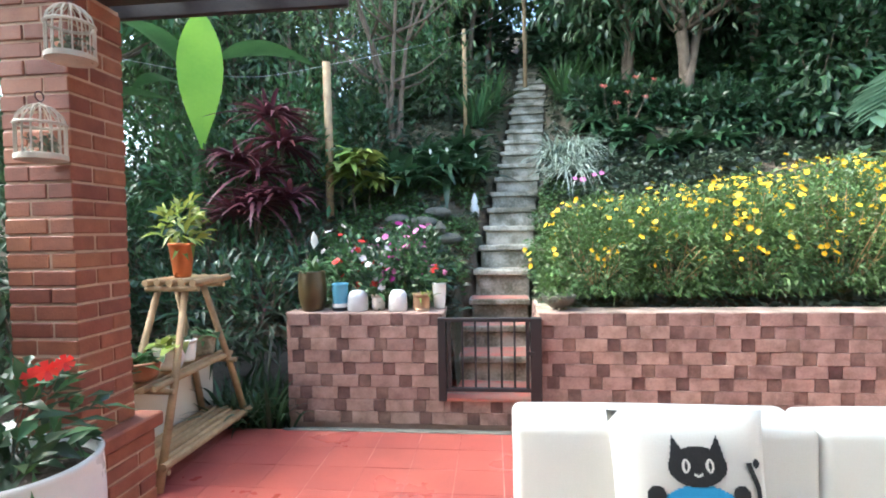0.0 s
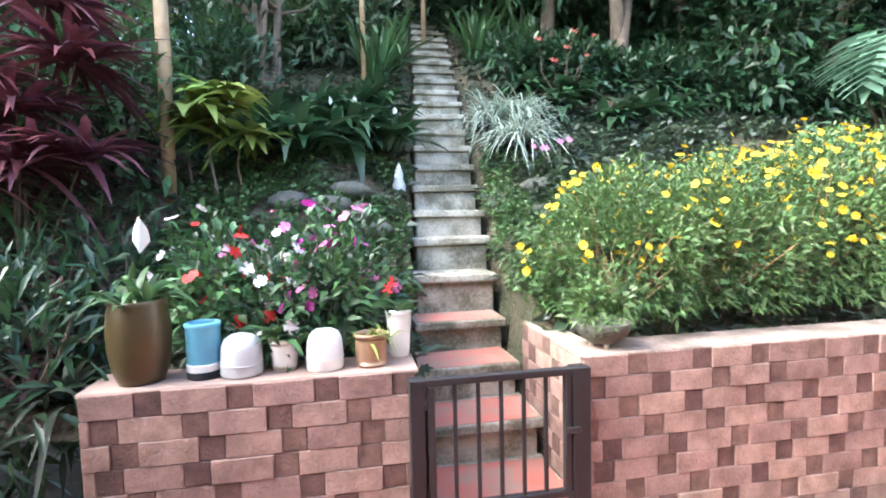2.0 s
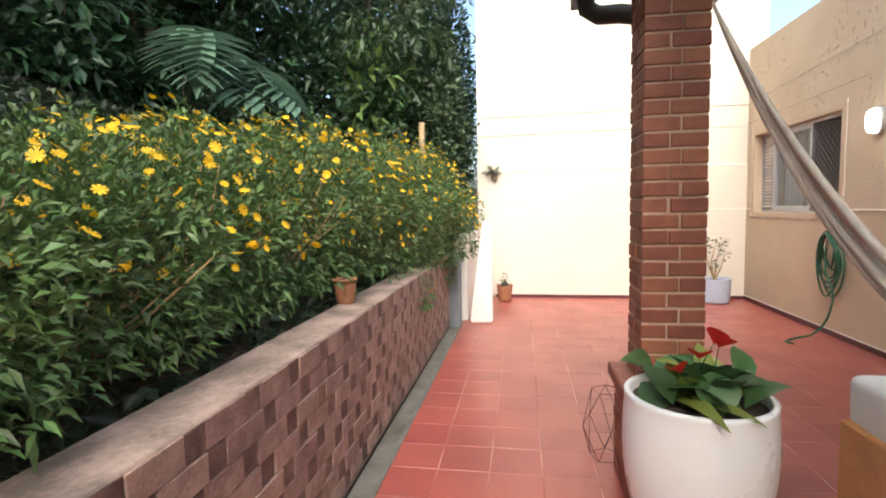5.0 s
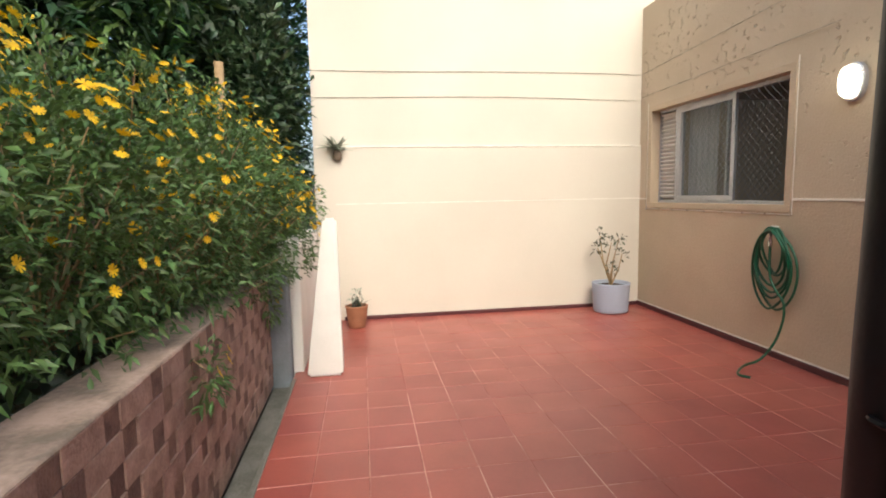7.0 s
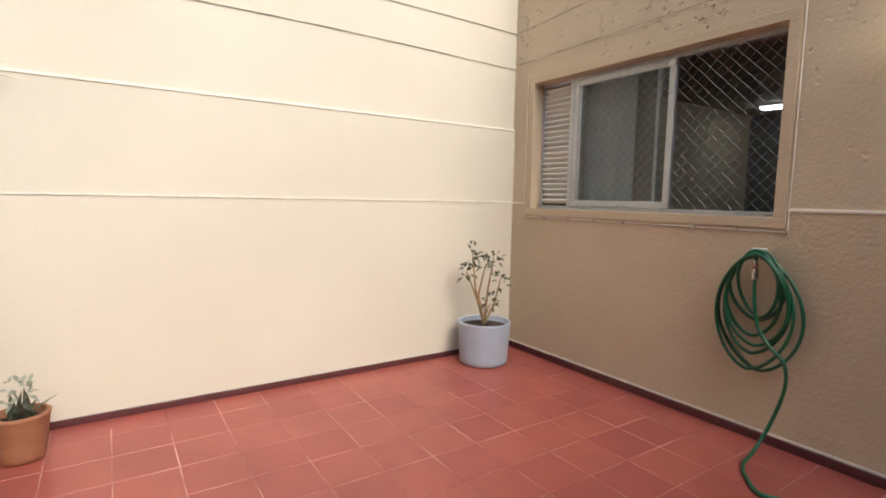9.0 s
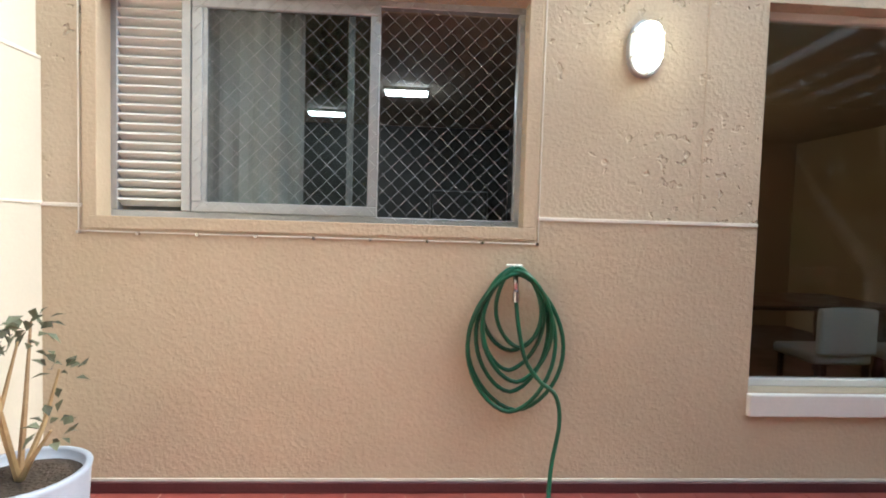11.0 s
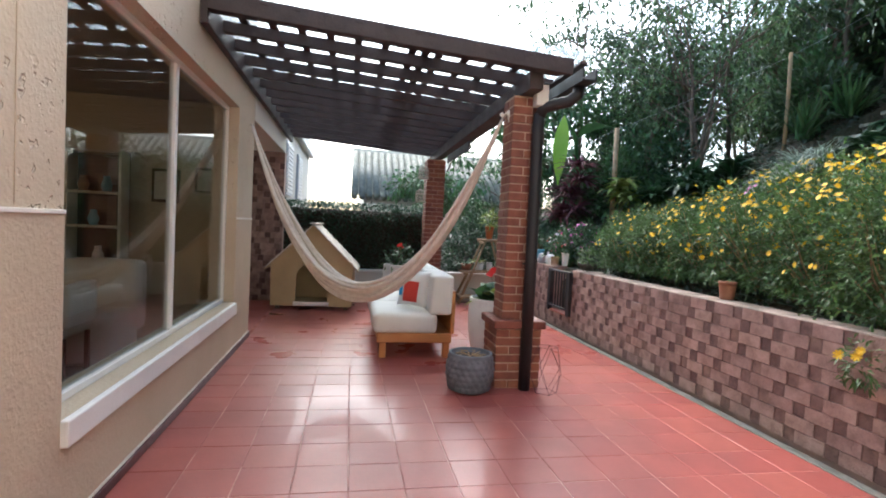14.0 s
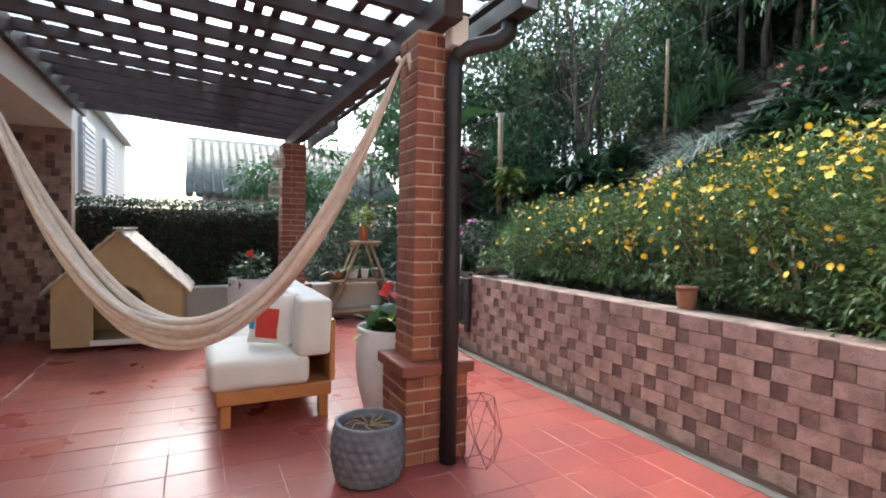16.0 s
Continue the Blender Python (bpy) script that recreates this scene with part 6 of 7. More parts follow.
def build_wall_pots():
    y = 3.53
    z = TOP
    p = pot("planter_jar", -1.355, y, 0.085, 0.10, z, z + 0.32, M["potbrown"], "tall dark olive jar with strap leaves on the wall", belly=0.02)
    strap_plant(p, (-1.355, y, z + 0.28), 34, 0.36, 0.035, "mid_leaf", up=1.0, bend=0.6, seed=51)
    finish("flowers", leaves("flowers", [(-1.33, y - 0.02, z + 0.5)], [(0.05, -0.1, 1)], 0.14, 0.07, bend=0.0, seg=3), LEAF["white"], p, "white spathe")
    p = pot("planter_pot", -1.125, y, 0.06, 0.065, z, z + 0.22, M["potblue"], "blue striped pot on the garden wall", group="pots on the garden wall")
    part("stripe", lathe(-1.125, y, [(0.0615, z + 0.03), (0.0655, z + 0.032), (0.0655, z + 0.058), (0.0625, z + 0.06)], 28), M["white"], p, "white stripe")
    part("stripe", lathe(-1.125, y, [(0.0605, z + 0.003), (0.0645, z + 0.005), (0.0645, z + 0.026), (0.0615, z + 0.028)], 28), M["black"], p, "navy stripe")
    for x, r, h, mk, lab in ((-0.98, 0.082, 0.165, "plastic", "translucent grey upturned plastic jug"), (-0.655, 0.076, 0.165, "white", "white upturned plastic jug, stained")):
        t = thing("plastic_jug", (x, y - 0.01, z), lab, "jug", group="jugs on the garden wall")
        bm = lathe(x, y - 0.01, [(0, z), (r - 0.004, z), (r, z + 0.012), (r * 0.985, z + h * 0.5), (r * 0.95, z + h * 0.72), (r * 0.80, z + h * 0.90), (r * 0.5, z + h * 0.985), (0, z + h)], 24)
        for v in bm.verts:
            v.co += Vector(noise.noise_vector(v.co * 9)) * 0.004
        part("body", bm, M[mk], t, smooth=True)
        part("seam", tube([(x + (r + 0.001) * math.cos(a), y - 0.01 + (r + 0.001) * math.sin(a), z + h * 0.3) for a in np.linspace(0, 2 * math.pi, 25)[:-1]], 0.0025, 5, closed=True), M[mk], t)
    p = pot("planter_pot", -0.82, y + 0.02, 0.05, 0.058, z, z + 0.13, M["white"], "small white cut plastic tub", group="pots on the garden wall")
    strap_plant(p, (-0.82, y + 0.02, z + 0.11), 26, 0.2, 0.05, "mid_leaf", up=0.9, bend=0.5, seed=68, shape="leaf", spread=0.03)
    p = pot("planter_pot", -0.465, y - 0.01, 0.066, 0.066, z, z + 0.135, M["tin"], "brown tin with a sparse trailing plant", group="pots on the garden wall")
    part("rim", tube([(-0.465 + 0.068 * math.cos(a), y - 0.01 + 0.068 * math.sin(a), z + 0.133) for a in np.linspace(0, 2 * math.pi, 25)[:-1]], 0.004, 6, closed=True), M["tin"], p)
    strap_plant(p, (-0.465, y - 0.01, z + 0.10), 30, 0.16, 0.014, "lime_leaf", up=0.7, bend=0.7, seed=64, spread=0.03)
    p = pot("planter_pot", -0.335, y + 0.10, 0.042, 0.058, z, z + 0.21, M["white"], "cracked white plastic pot with a red flower", group="pots on the garden wall")
    finish("flowers", flower_mesh("flowers", [(-0.38, y + 0.06, z + 0.31), (-0.36, y + 0.1, z + 0.33)], [(-0.2, -0.8, 0.5)] * 2, 0.028, 5, 3, 1.0), LEAF["red"], p, "red geranium")
    strap_plant(p, (-0.335, y + 0.1, z + 0.19), 14, 0.14, 0.05, "mid_leaf", up=0.8, bend=0.5, seed=66, shape="leaf")
    spots = [(-1.10, 3.85), (-0.85, 3.75), (-0.62, 3.8), (-0.95, 4.15), (-0.65, 4.15), (-0.5, 3.95), (-1.25, 4.1)]
    cols = ["red", "pale", "magenta", "pink", "magenta", "pink", "pale"]
    for i, (x, yy) in enumerate(spots):
        zz = ground_z(x, yy)
        b = thing("impatiens_plant", (x, yy, zz), "leafy balsam plant with " + cols[i] + " flowers behind the wall", "plant", group="flowering balsam plants")
        hgt = 0.30 + 0.04 * (i % 3)
        bush_leaves(b, (x, yy, zz + hgt), (0.24, 0.22, 0.30), 420, 0.085, 0.034, "dark_leaf" if i % 2 else "mid_leaf", seed=200 + i)
        flowers(b, (x, yy - 0.03, zz + hgt + 0.03), (0.23, 0.2, 0.29), 10, 0.031, cols[i], seed=220 + i, width=1.0)
        flowers(b, (x, yy - 0.02, zz + hgt + 0.02), (0.22, 0.2, 0.29), 4, 0.028, ("red", "white", "pink")[i % 3], seed=240 + i, width=1.0, name="paler_flowers")
        stems(b, (x, yy, zz), [(x + dx, yy + dy, zz + hgt) for dx, dy in ((0.1, 0), (-0.1, 0.05), (0, -0.1), (0.05, 0.1))], 0.006, "bark", "branchwork")


build_wall_pots()


def tree(x, y, height, trunk_r, crown_r, key, seed, n=3600, trunks=1, lean=0.1, leaf=0.12):
    z = ground_z(x, y) if y > 3.6 else 0.0
    t = thing("tree", (x, y, z - 0.1), "slender forest tree with a ragged dark green crown", "tree", group="trees on the slope")
    rng = np.random.default_rng(seed)
    bm = bmesh.new()
    tips = []
    for k in range(trunks):
        a = rng.random() * 6.28
        d = Vector((math.cos(a), math.sin(a), 0)) * (lean * (1 + trunks * 0.5)) * height * 0.5
        pts = [Vector((x, y, z - 0.1)) + d * s * s + Vector((rng.normal(0, 0.04), rng.normal(0, 0.04), 0)) * (1 if s else 0) + Vector((0, 0, height * 0.78 * s)) for s in (0, 0.2, 0.4, 0.6, 0.8, 1.0)]
        tube(pts, [trunk_r * (1 - 0.13 * q) for q in range(6)], 8, bm=bm)
        tips.append(pts[-1])
        for q in range(6):
            s = 2 + q % 4
            b = pts[s]
            a = rng.random() * 6.28
            e = b + Vector((math.cos(a), math.sin(a), 0.65)) * crown_r * rng.uniform(0.6, 1.0)
            tube([b, (b + e) / 2 + Vector((0, 0, -0.08)), e], [trunk_r * 0.45, trunk_r * 0.3, trunk_r * 0.12], 6, bm=bm)
            tips.append(e)
    part("trunk", bm, M["bark"], t, smooth=True)
    P, D = [], []
    per = n // len(tips)
    for tip in tips:
        for _ in range(3):
            c = np.array(tip) + rng.normal(0, crown_r * 0.28, 3)
            p, d = cloud(rng, per // 3, c, np.array([0.5, 0.5, 0.36]) * crown_r * rng.uniform(0.6, 1.0), 0.15, 0.0)
            P.append(p)
            D.append(d)
    P, D = np.concatenate(P), np.concatenate(D)
    finish("crown", leaves("crown", P, D, leaf * rng.uniform(0.6, 1.3, len(P)), leaf * 0.42, bend=0.4, seg=2, seed=seed), LEAF[key], t)
    return t


def shrub(x, y, rx, rz, key, n, seed, L=0.16, W=0.07, label="dense dark green shrub on the slope", name="shrub", lift=0.6):
    z = ground_z(x, y) if y > 3.6 else 0.4
    s = thing(name, (x, y, z), label, "shrub", group="shrubs on the slope")
    bush_leaves(s, (x, y, z + rz * lift), (rx, rx * 0.9, rz), n, L, W, key, seed=seed, shell=0.3)
    stems(s, (x, y, z), [(x + rx * 0.5 * math.cos(a), y + rx * 0.4 * math.sin(a), z + rz * 0.9) for a in (0.3, 1.6, 2.9, 4.4, 5.5)], 0.014, "bark", "branchwork")
    return s


def build_slope():
    rng = random.Random(40)
    # leaf litter and ground cover
    nr = np.random.default_rng(41)
    P, D = [], []
    for _ in range(21000):
        x, y = nr.uniform(-5, 9), 3.7 + 7.5 * nr.random() ** 1.2
        if in_stair(x, y, 0.0):
            continue
        if 3.2 < x < 4.8 and 5.6 < y < 6.3 and nr.random() < 0.85:
            continue
        P.append((x, y, ground_z(x, y) + 0.02 + 0.03 * nr.random()))
        D.append((nr.normal(), nr.normal() - 0.3, 0.35 + 0.4 * nr.random()))
    for _ in range(8000):
        x, y = nr.uniform(0.9, 5.5), nr.uniform(4.9, 6.7)
        if in_stair(x, y, 0.1) or (3.2 < x < 4.8 and 5.6 < y < 6.3 and nr.random() < 0.9):
            continue
        P.append((x, y, ground_z(x, y) + 0.03 + 0.06 * nr.random()))
        D.append((nr.normal(), nr.normal() - 0.3, 0.5 + 0.5 * nr.random()))
    me = leaves("ground_cover", P, D, 0.115 * nr.uniform(0.5, 1.4, len(P)), 0.06, seg=2, seed=3)
    finish("ground_cover", me, LEAF["litter_leaf"], None, "grey-green ground cover and fallen leaves on the slope", category="ground cover", kind="stuff")
    P, D = [], []
    for _ in range(17000):
        x, y = nr.uniform(0.45, 1.35), nr.uniform(3.95, 6.2)
        if nr.random() < 0.55:
            x, y = nr.uniform(-1.6, 0.1), nr.uniform(4.2, 6.0)
        if in_stair(x, y, -0.03):
            continue
        if noise.noise((x * 3, y * 3, 1)) < -0.12:
            continue
        P.append((x, y, ground_z(x, y) + 0.02 + 0.07 * nr.random()))
        D.append((nr.normal(), nr.normal() - 0.3, 0.6))
    me = leaves("creeping_plants", P, D, 0.045, 0.035, seg=2, seed=4)
    finish("creeping_plants", me, LEAF["daisy_leaf"], None, "bright green creeping plants beside the steps", category="ground cover", kind="stuff")
    # rocks left of the steps
    for i, (x, y, r) in enumerate(((-0.42, 5.0, 0.12), (-0.65, 5.1, 0.13), (-0.95, 5.05, 0.12), (-0.55, 5.3, 0.12), (-0.35, 4.6, 0.08), (-0.85, 4.7, 0.09), (1.05, 5.35, 0.12), (0.95, 5.1, 0.10))):
        bm = bmesh.new()
        bmesh.ops.create_icosphere(bm, subdivisions=3, radius=r)
        for v in bm.verts:
            v.co = Vector((v.co.x * 1.4, v.co.y * 0.9, v.co.z * 0.6)) * (1 + 0.35 * noise.noise(v.co * 4 + Vector((i, 0, 0))))
        bm.transform(Matrix.Translation(on_hill(x, y, 0.03)))
        part("rock", bm, M["rock"], None, "grey weathered stone on the slope", category="rock", group="rocks by the steps", smooth=True)
    # garden figure and stone lantern
    x, y = -0.11, 5.6
    z = ground_z(x, y)
    g = part("garden_figure", lathe(x, y, [(0, z - 0.03), (0.05, z - 0.03), (0.055, z + 0.08), (0.032, z + 0.13), (0.038, z + 0.17), (0.028, z + 0.20), (0, z + 0.27)], 14), M["plastic"], None, "small pale garden ornament beside the steps", category="ornament", smooth=True)
    x, y = -0.46, 4.95
    z = ground_z(x, y) + 0.02
    s = thing("stone_lantern", (x, y, z), "small grey stone lantern among rocks", "ornament")
    part("post", lathe(x, y, [(0, z - 0.1), (0.05, z - 0.1), (0.03, z), (0.03, z + 0.08), (0.06, z + 0.09), (0.06, z + 0.14), (0, z + 0.14)], 8), M["rock"], s)
    part("cap", lathe(x, y, [(0.075, z + 0.14), (0.045, z + 0.18), (0.015, z + 0.22), (0, z + 0.23), (0, z + 0.14)], 8), M["rock"], s)

    # named plants
    c = thing("cordyline", (-2.25, 4.5, 1.0), "large purple-leaved cordyline clump behind the terrace", "plant")
    for i, (dx, dy, dz) in enumerate(((0, 0, 1.15), (0.25, 0.1, 1.45), (-0.25, 0.05, 1.3), (0.05, -0.1, 0.85), (-0.2, -0.1, 0.75), (0.3, 0, 0.9), (0.12, 0.1, 1.75))):
        strap_plant(c, (-2.25 + dx, 4.5 + dy, 0.95 + dz), 70, 0.55, 0.05, "purple_leaf", up=0.45, bend=0.45, seed=300 + i)
        stems(c, (-2.25, 4.5, 0.9), [(-2.25 + dx, 4.5 + dy, 0.95 + dz)], 0.014, "bark")
    for i, (x, y, z) in enumerate(((-2.4, 4.1, 0.75), (-1.9, 4.0, 0.7), (-2.0, 4.3, 1.0), (-1.75, 3.75, 0.6), (-2.6, 3.8, 0.6), (-2.2, 3.75, 0.5))):
        s = thing("dracaena", (x, y, z - 0.2), "narrow-leaved greyish strap plant in the shade", "plant", group="strap plants in the corner")
        strap_plant(s, (x, y, z + 0.15), 40, 0.48, 0.028, "purple_leaf" if i in (1, 2) else "olive_strap", up=0.7, bend=0.6, seed=320 + i)
    b = thing("banana_plant", (-3.0, 4.7, 0.9), "banana plant with one large bright green leaf", "plant")
    P = [(-2.85, 4.55, 3.82), (-3.1, 4.9, 3.0), (-3.1, 4.8, 3.2), (-2.9, 4.9, 3.4), (-3.2, 4.6, 2.9)]
    D = [(0.02, -0.05, -1), (-0.9, 0.2, 0.8), (-0.3, -0.8, 0.9), (0.9, 0.3, 0.5), (-1, -0.4, 0.3)]
    finish("leaf", leaves("leaf", P[:1], D[:1], 1.46, 0.44, bend=0, seg=12, fold=0.06, shape="leaf", roll=0.0), LEAF["bright_leaf"], b, "large hanging bright green leaf")
    finish("leaves", leaves("leaves", P[1:], D[1:], 1.3, 0.36, bend=0.5, seg=8, fold=0.12, roll=0.2), LEAF["mid_leaf"], b)
    part("stalk", tube([(-3.25, 5.1, 0.8), (-3.25, 5.1, 2.2), (-3.1, 4.95, 3.4), (-2.85, 4.55, 3.86)], [0.09, 0.07, 0.045, 0.015], 10), LEAF["mid_leaf"], b, smooth=True)
    def strap_thing(x, y, n, L, W, key, label, seed, up=0.9, bend=0.6, name="strap_plant", shape="strap", lift=0.05):
        s = thing(name, on_hill(x, y), label, "plant")
        strap_plant(s, on_hill(x, y, lift), n, L, W, key, up=up, bend=bend, seed=seed, shape=shape, spread=0.06)
        return s
    for i, (dx, dy, up) in enumerate(((0, 0, 0.55), (-0.18, 0.1, 0.45), (0.16, 0.05, 0.4), (0.02, -0.05, 0.72))):
        s = thing("lime_plant", on_hill(-1.42 + dx, 5.15 + dy), "yellow-green broad-leaved shrub on a thin stalk", "plant", group="lime-leaved shrubs")
        top = on_hill(-1.42 + dx, 5.15 + dy, up)
        strap_plant(s, top, 34, 0.34, 0.11, "lime_leaf", up=0.45, bend=0.55, seed=340 + i, shape="leaf", spread=0.07)
        stems(s, on_hill(-1.42 + dx, 5.15 + dy), [top], 0.012, "bark")
    for i, (x, y) in enumerate(((-0.9, 5.5), (-0.55, 5.9), (-0.2, 6.0), (-0.75, 6.1), (-1.2, 5.8), (-0.3, 6.5))):
        s = strap_thing(x, y, 64, 0.72, 0.105, "dark_leaf", "dark glossy lily clump on the slope", 350 + i, up=0.95, bend=0.6, shape="leaf", lift=0.12)
        if i in (1, 2):
            finish("flowers", leaves("flowers", [on_hill(x + 0.1, y - 0.1, 0.5), on_hill(x - 0.1, y - 0.15, 0.4)], [(0, -0.2, 1)] * 2, 0.08, 0.045, seg=3, bend=0.1), LEAF["white"], s, "white spathes")
    for i, (x, y) in enumerate(((1.10, 6.05), (1.25, 6.5), (0.98, 6.55))):
        strap_thing(x, y, 230, 0.75, 0.018, "silver_leaf", "silvery spider-plant tuft beside the steps", 370 + i, up=0.85, bend=0.75)
    for i, (x, y) in enumerate(((1.35, 8.6), (1.7, 9.2), (-0.1, 7.6), (2.0, 8.4), (0.1, 8.2), (4.7, 8.6))):
        strap_thing(x, y, 90, 0.95, 0.05, "mid_leaf", "upright green sword-leaved plant on the slope", 380 + i, up=1.15, bend=0.35)
    for i, (x, y) in enumerate(((1.75, 6.7), (2.1, 7.1), (1.6, 7.3), (2.7, 6.6), (3.2, 6.7), (3.9, 7.2), (2.3, 6.4))):
        strap_thing(x, y, 60, 0.5, 0.13, "dark_leaf", "broad dark-leaved plant on the slope", 400 + i, up=0.8, bend=0.6, shape="leaf")
    f = thing("torch_flowers", on_hill(2.0, 7.0), "clump of coral torch flowers on stalks", "plant")
    tips = [on_hill(2.0 + dx, 6.95 + dy, 0.55 + dz) for dx, dy, dz in ((0, 0, 0.15), (0.25, 0, 0.05), (-0.3, 0.1, 0.2), (0.4, 0.1, 0.25), (0.15, 0.1, 0.3), (-0.15, 0, 0.0))]
    stems(f, on_hill(2.0, 7.0), tips, 0.006, "bark")
    bloom(f, tips, [(0, -0.5, 0.5)] * 6, 0.055, "coral", 6, 0.3, np.random.default_rng(2))
    f = thing("lilac_flowers", on_hill(1.25, 5.45), "pale lilac flowers at the edge of the slope", "plant")
    tips = [on_hill(1.25 + dx, 5.45 + dy, 0.22 + dz) for dx, dy, dz in ((0, 0, 0.05), (0.08, 0, 0.06), (-0.12, 0.05, 0.02), (-0.2, 0.1, 0.05))]
    stems(f, on_hill(1.25, 5.45), tips, 0.004, "bark")
    bloom(f, tips, [(0, -0.7, 0.5)] * 4, 0.034, "pink", 6, 0.8, np.random.default_rng(2))

    # monstera: split leaves made of finger strips
    mth = thing("split_leaf_philodendron", on_hill(5.2, 5.75), "large split-leaf philodendron with blue-green fingers", "plant")
    nr2 = np.random.default_rng(77)
    base = np.array(on_hill(5.15, 5.75, 0.12))
    stalks = []
    for k in range(15):
        a = -2.15 + 2.3 * ((k * 0.618) % 1.0 - 0.5) * 1.25      # fans out towards the terrace
        rise = 0.05 + 1.05 * ((k * 0.381 + 0.2) % 1.0)
        out = np.array([math.cos(a), math.sin(a), 0.0])
        o = base + out * (0.45 + 0.35 * nr2.random()) + np.array([0, 0, rise])
        rib = out * 0.75 + np.array([0, 0, -0.65])
        rib /= np.linalg.norm(rib)
        sd = np.cross(rib, out * 0.6 + np.array([0, 0, 0.8]))
        sd /= np.linalg.norm(sd)
        size = nr2.uniform(1.0, 1.35)
        P, D, L, W = [o], [rib], [0.72 * size], [0.22 * size]
        for q in range(9):
            s = q / 8
            for sg in (-1, 1):
                P.append(o + rib * 0.62 * size * s)
                D.append(sd * sg * (1.0 - 0.35 * s) + rib * (0.15 + 0.75 * s))
                L.append(0.34 * size * (0.7 + 0.45 * math.sin(math.pi * (0.2 + 0.7 * s))) * (1 - 0.35 * s))
                W.append(0.105 * size)
        finish("leaf", leaves("leaf", P, D, L, W, bend=0.12, seg=4, fold=0.08, shape="strap", seed=5 + k, roll=0.1), LEAF["blue_leaf"], mth)
        stalks.append(tuple(o))
    for q in stalks:
        stems(mth, on_hill(5.2, 5.85), [q], 0.012, "bark", "stalk")

    for i, (x, y) in enumerate(((-1.95, 3.36), (-1.72, 3.40), (-1.62, 3.55), (-2.05, 3.52), (-1.85, 3.62))):
        s = thing("strap_plant", (x, y, -0.12), "dark strap-leaved plant in the shaded gap beside the wall", "plant", group="strap plants in the corner")
        strap_plant(s, (x, y, -0.1), 46, 0.75, 0.035, "dark_leaf", up=1.1, bend=0.45, seed=900 + i, spread=0.05)
    # posts and net fence
    for x, y, h, r in ((-1.72, 5.13, 1.75, 0.045), (7.15, 3.88, 1.85, 0.04), (0.75, 9.5, 2.2, 0.04), (-0.3, 7.4, 1.6, 0.03)):
        z = ground_z(x, y)
        part("fence_post", tube([(x, y, z - 0.1), (x + 0.01, y, z + h * 0.5), (x, y, z + h)], r, 9), M["stick"], None, "weathered round wooden fence post", category="post", group="fence posts", smooth=True)
    # tall drooping green tree at the far corner
    s = shrub(7.7, 4.75, 0.55, 0.75, "fresh_leaf", 330, 431, L=0.34, W=0.10, label="tall shrub with long drooping bright leaves by the wall", lift=2.6)
    shrub(7.75, 3.75, 0.5, 0.9, "dark_leaf", 1500, 432, L=0.12, W=0.05, lift=0.9)
    shrub(8.5, 4.6, 0.7, 1.4, "forest_leaf", 1600, 433, L=0.14, W=0.06, lift=1.0)
    shrub(7.2, 5.4, 0.8, 1.3, "dark_leaf", 1600, 434, L=0.16, W=0.07, lift=0.9)
    for i, (x, y, k) in enumerate(((6.6, 6.6, "dark_leaf"), (7.6, 6.2, "forest_leaf"), (8.6, 5.6, "dark_leaf"), (9.3, 4.6, "forest_leaf"), (8.4, 7.2, "mid_leaf"), (9.6, 6.6, "dark_leaf"), (7.4, 7.6, "forest_leaf"), (5.6, 7.4, "dark_leaf"), (4.7, 7.0, "dark_leaf"))):
        shrub(x, y, 0.9, 1.5, k, 1800, 460 + i, L=0.18, W=0.075, lift=0.8)
    for i, (x, y) in enumerate(((8.3, 5.2), (9.2, 6.0), (7.2, 6.9), (10.2, 5.2), (5.9, 8.0))):
        tree(x, y, 4.6, 0.07, 1.4, "forest_leaf", 480 + i, n=3200, leaf=0.16)
    shrub(8.0, 3.75, 0.5, 1.7, "forest_leaf", 2600, 491, L=0.13, W=0.055, lift=1.0)
    shrub(8.7, 4.1, 0.7, 2.4, "dark_leaf", 3000, 492, L=0.16, W=0.07, lift=1.0)
    shrub(7.6, 4.6, 0.6, 1.5, "dark_leaf", 2200, 493, L=0.14, W=0.06, lift=1.0)
    for i, (x, y, rz) in enumerate(((8.75, 3.62, 2.2), (9.3, 3.7, 2.6), (8.35, 3.72, 1.6))):
        shrub(x, y, 0.42, rz, "dark_leaf", 2200, 495 + i, L=0.12, W=0.055, lift=1.0, label="dark creeper-covered shrub at the end of the cream wall")
    tree(9.9, 4.4, 5.2, 0.06, 1.0, "forest_leaf", 499, n=3000, leaf=0.14)
    # bare-stemmed shrub tree left of the steps
    tree(-1.25, 6.5, 4.0, 0.04, 0.9, "sunlit_leaf", 445, n=1500, trunks=5, lean=0.11, leaf=0.1)
    tree(-2.3, 7.0, 4.2, 0.04, 0.9, "sunlit_leaf", 446, n=1500, trunks=4, lean=0.10, leaf=0.1)
    # tall trees at the back of the western slope
    for i, (x, y) in enumerate(((-4.6, 7.4), (-3.3, 8.8), (-5.6, 6.2), (-6.8, 7.6))):
        tree(x, y, 6.4 + 0.3 * (i % 3), 0.06, 1.5, "forest_leaf", 1430 + i, n=2200, trunks=2, lean=0.07, leaf=0.16)
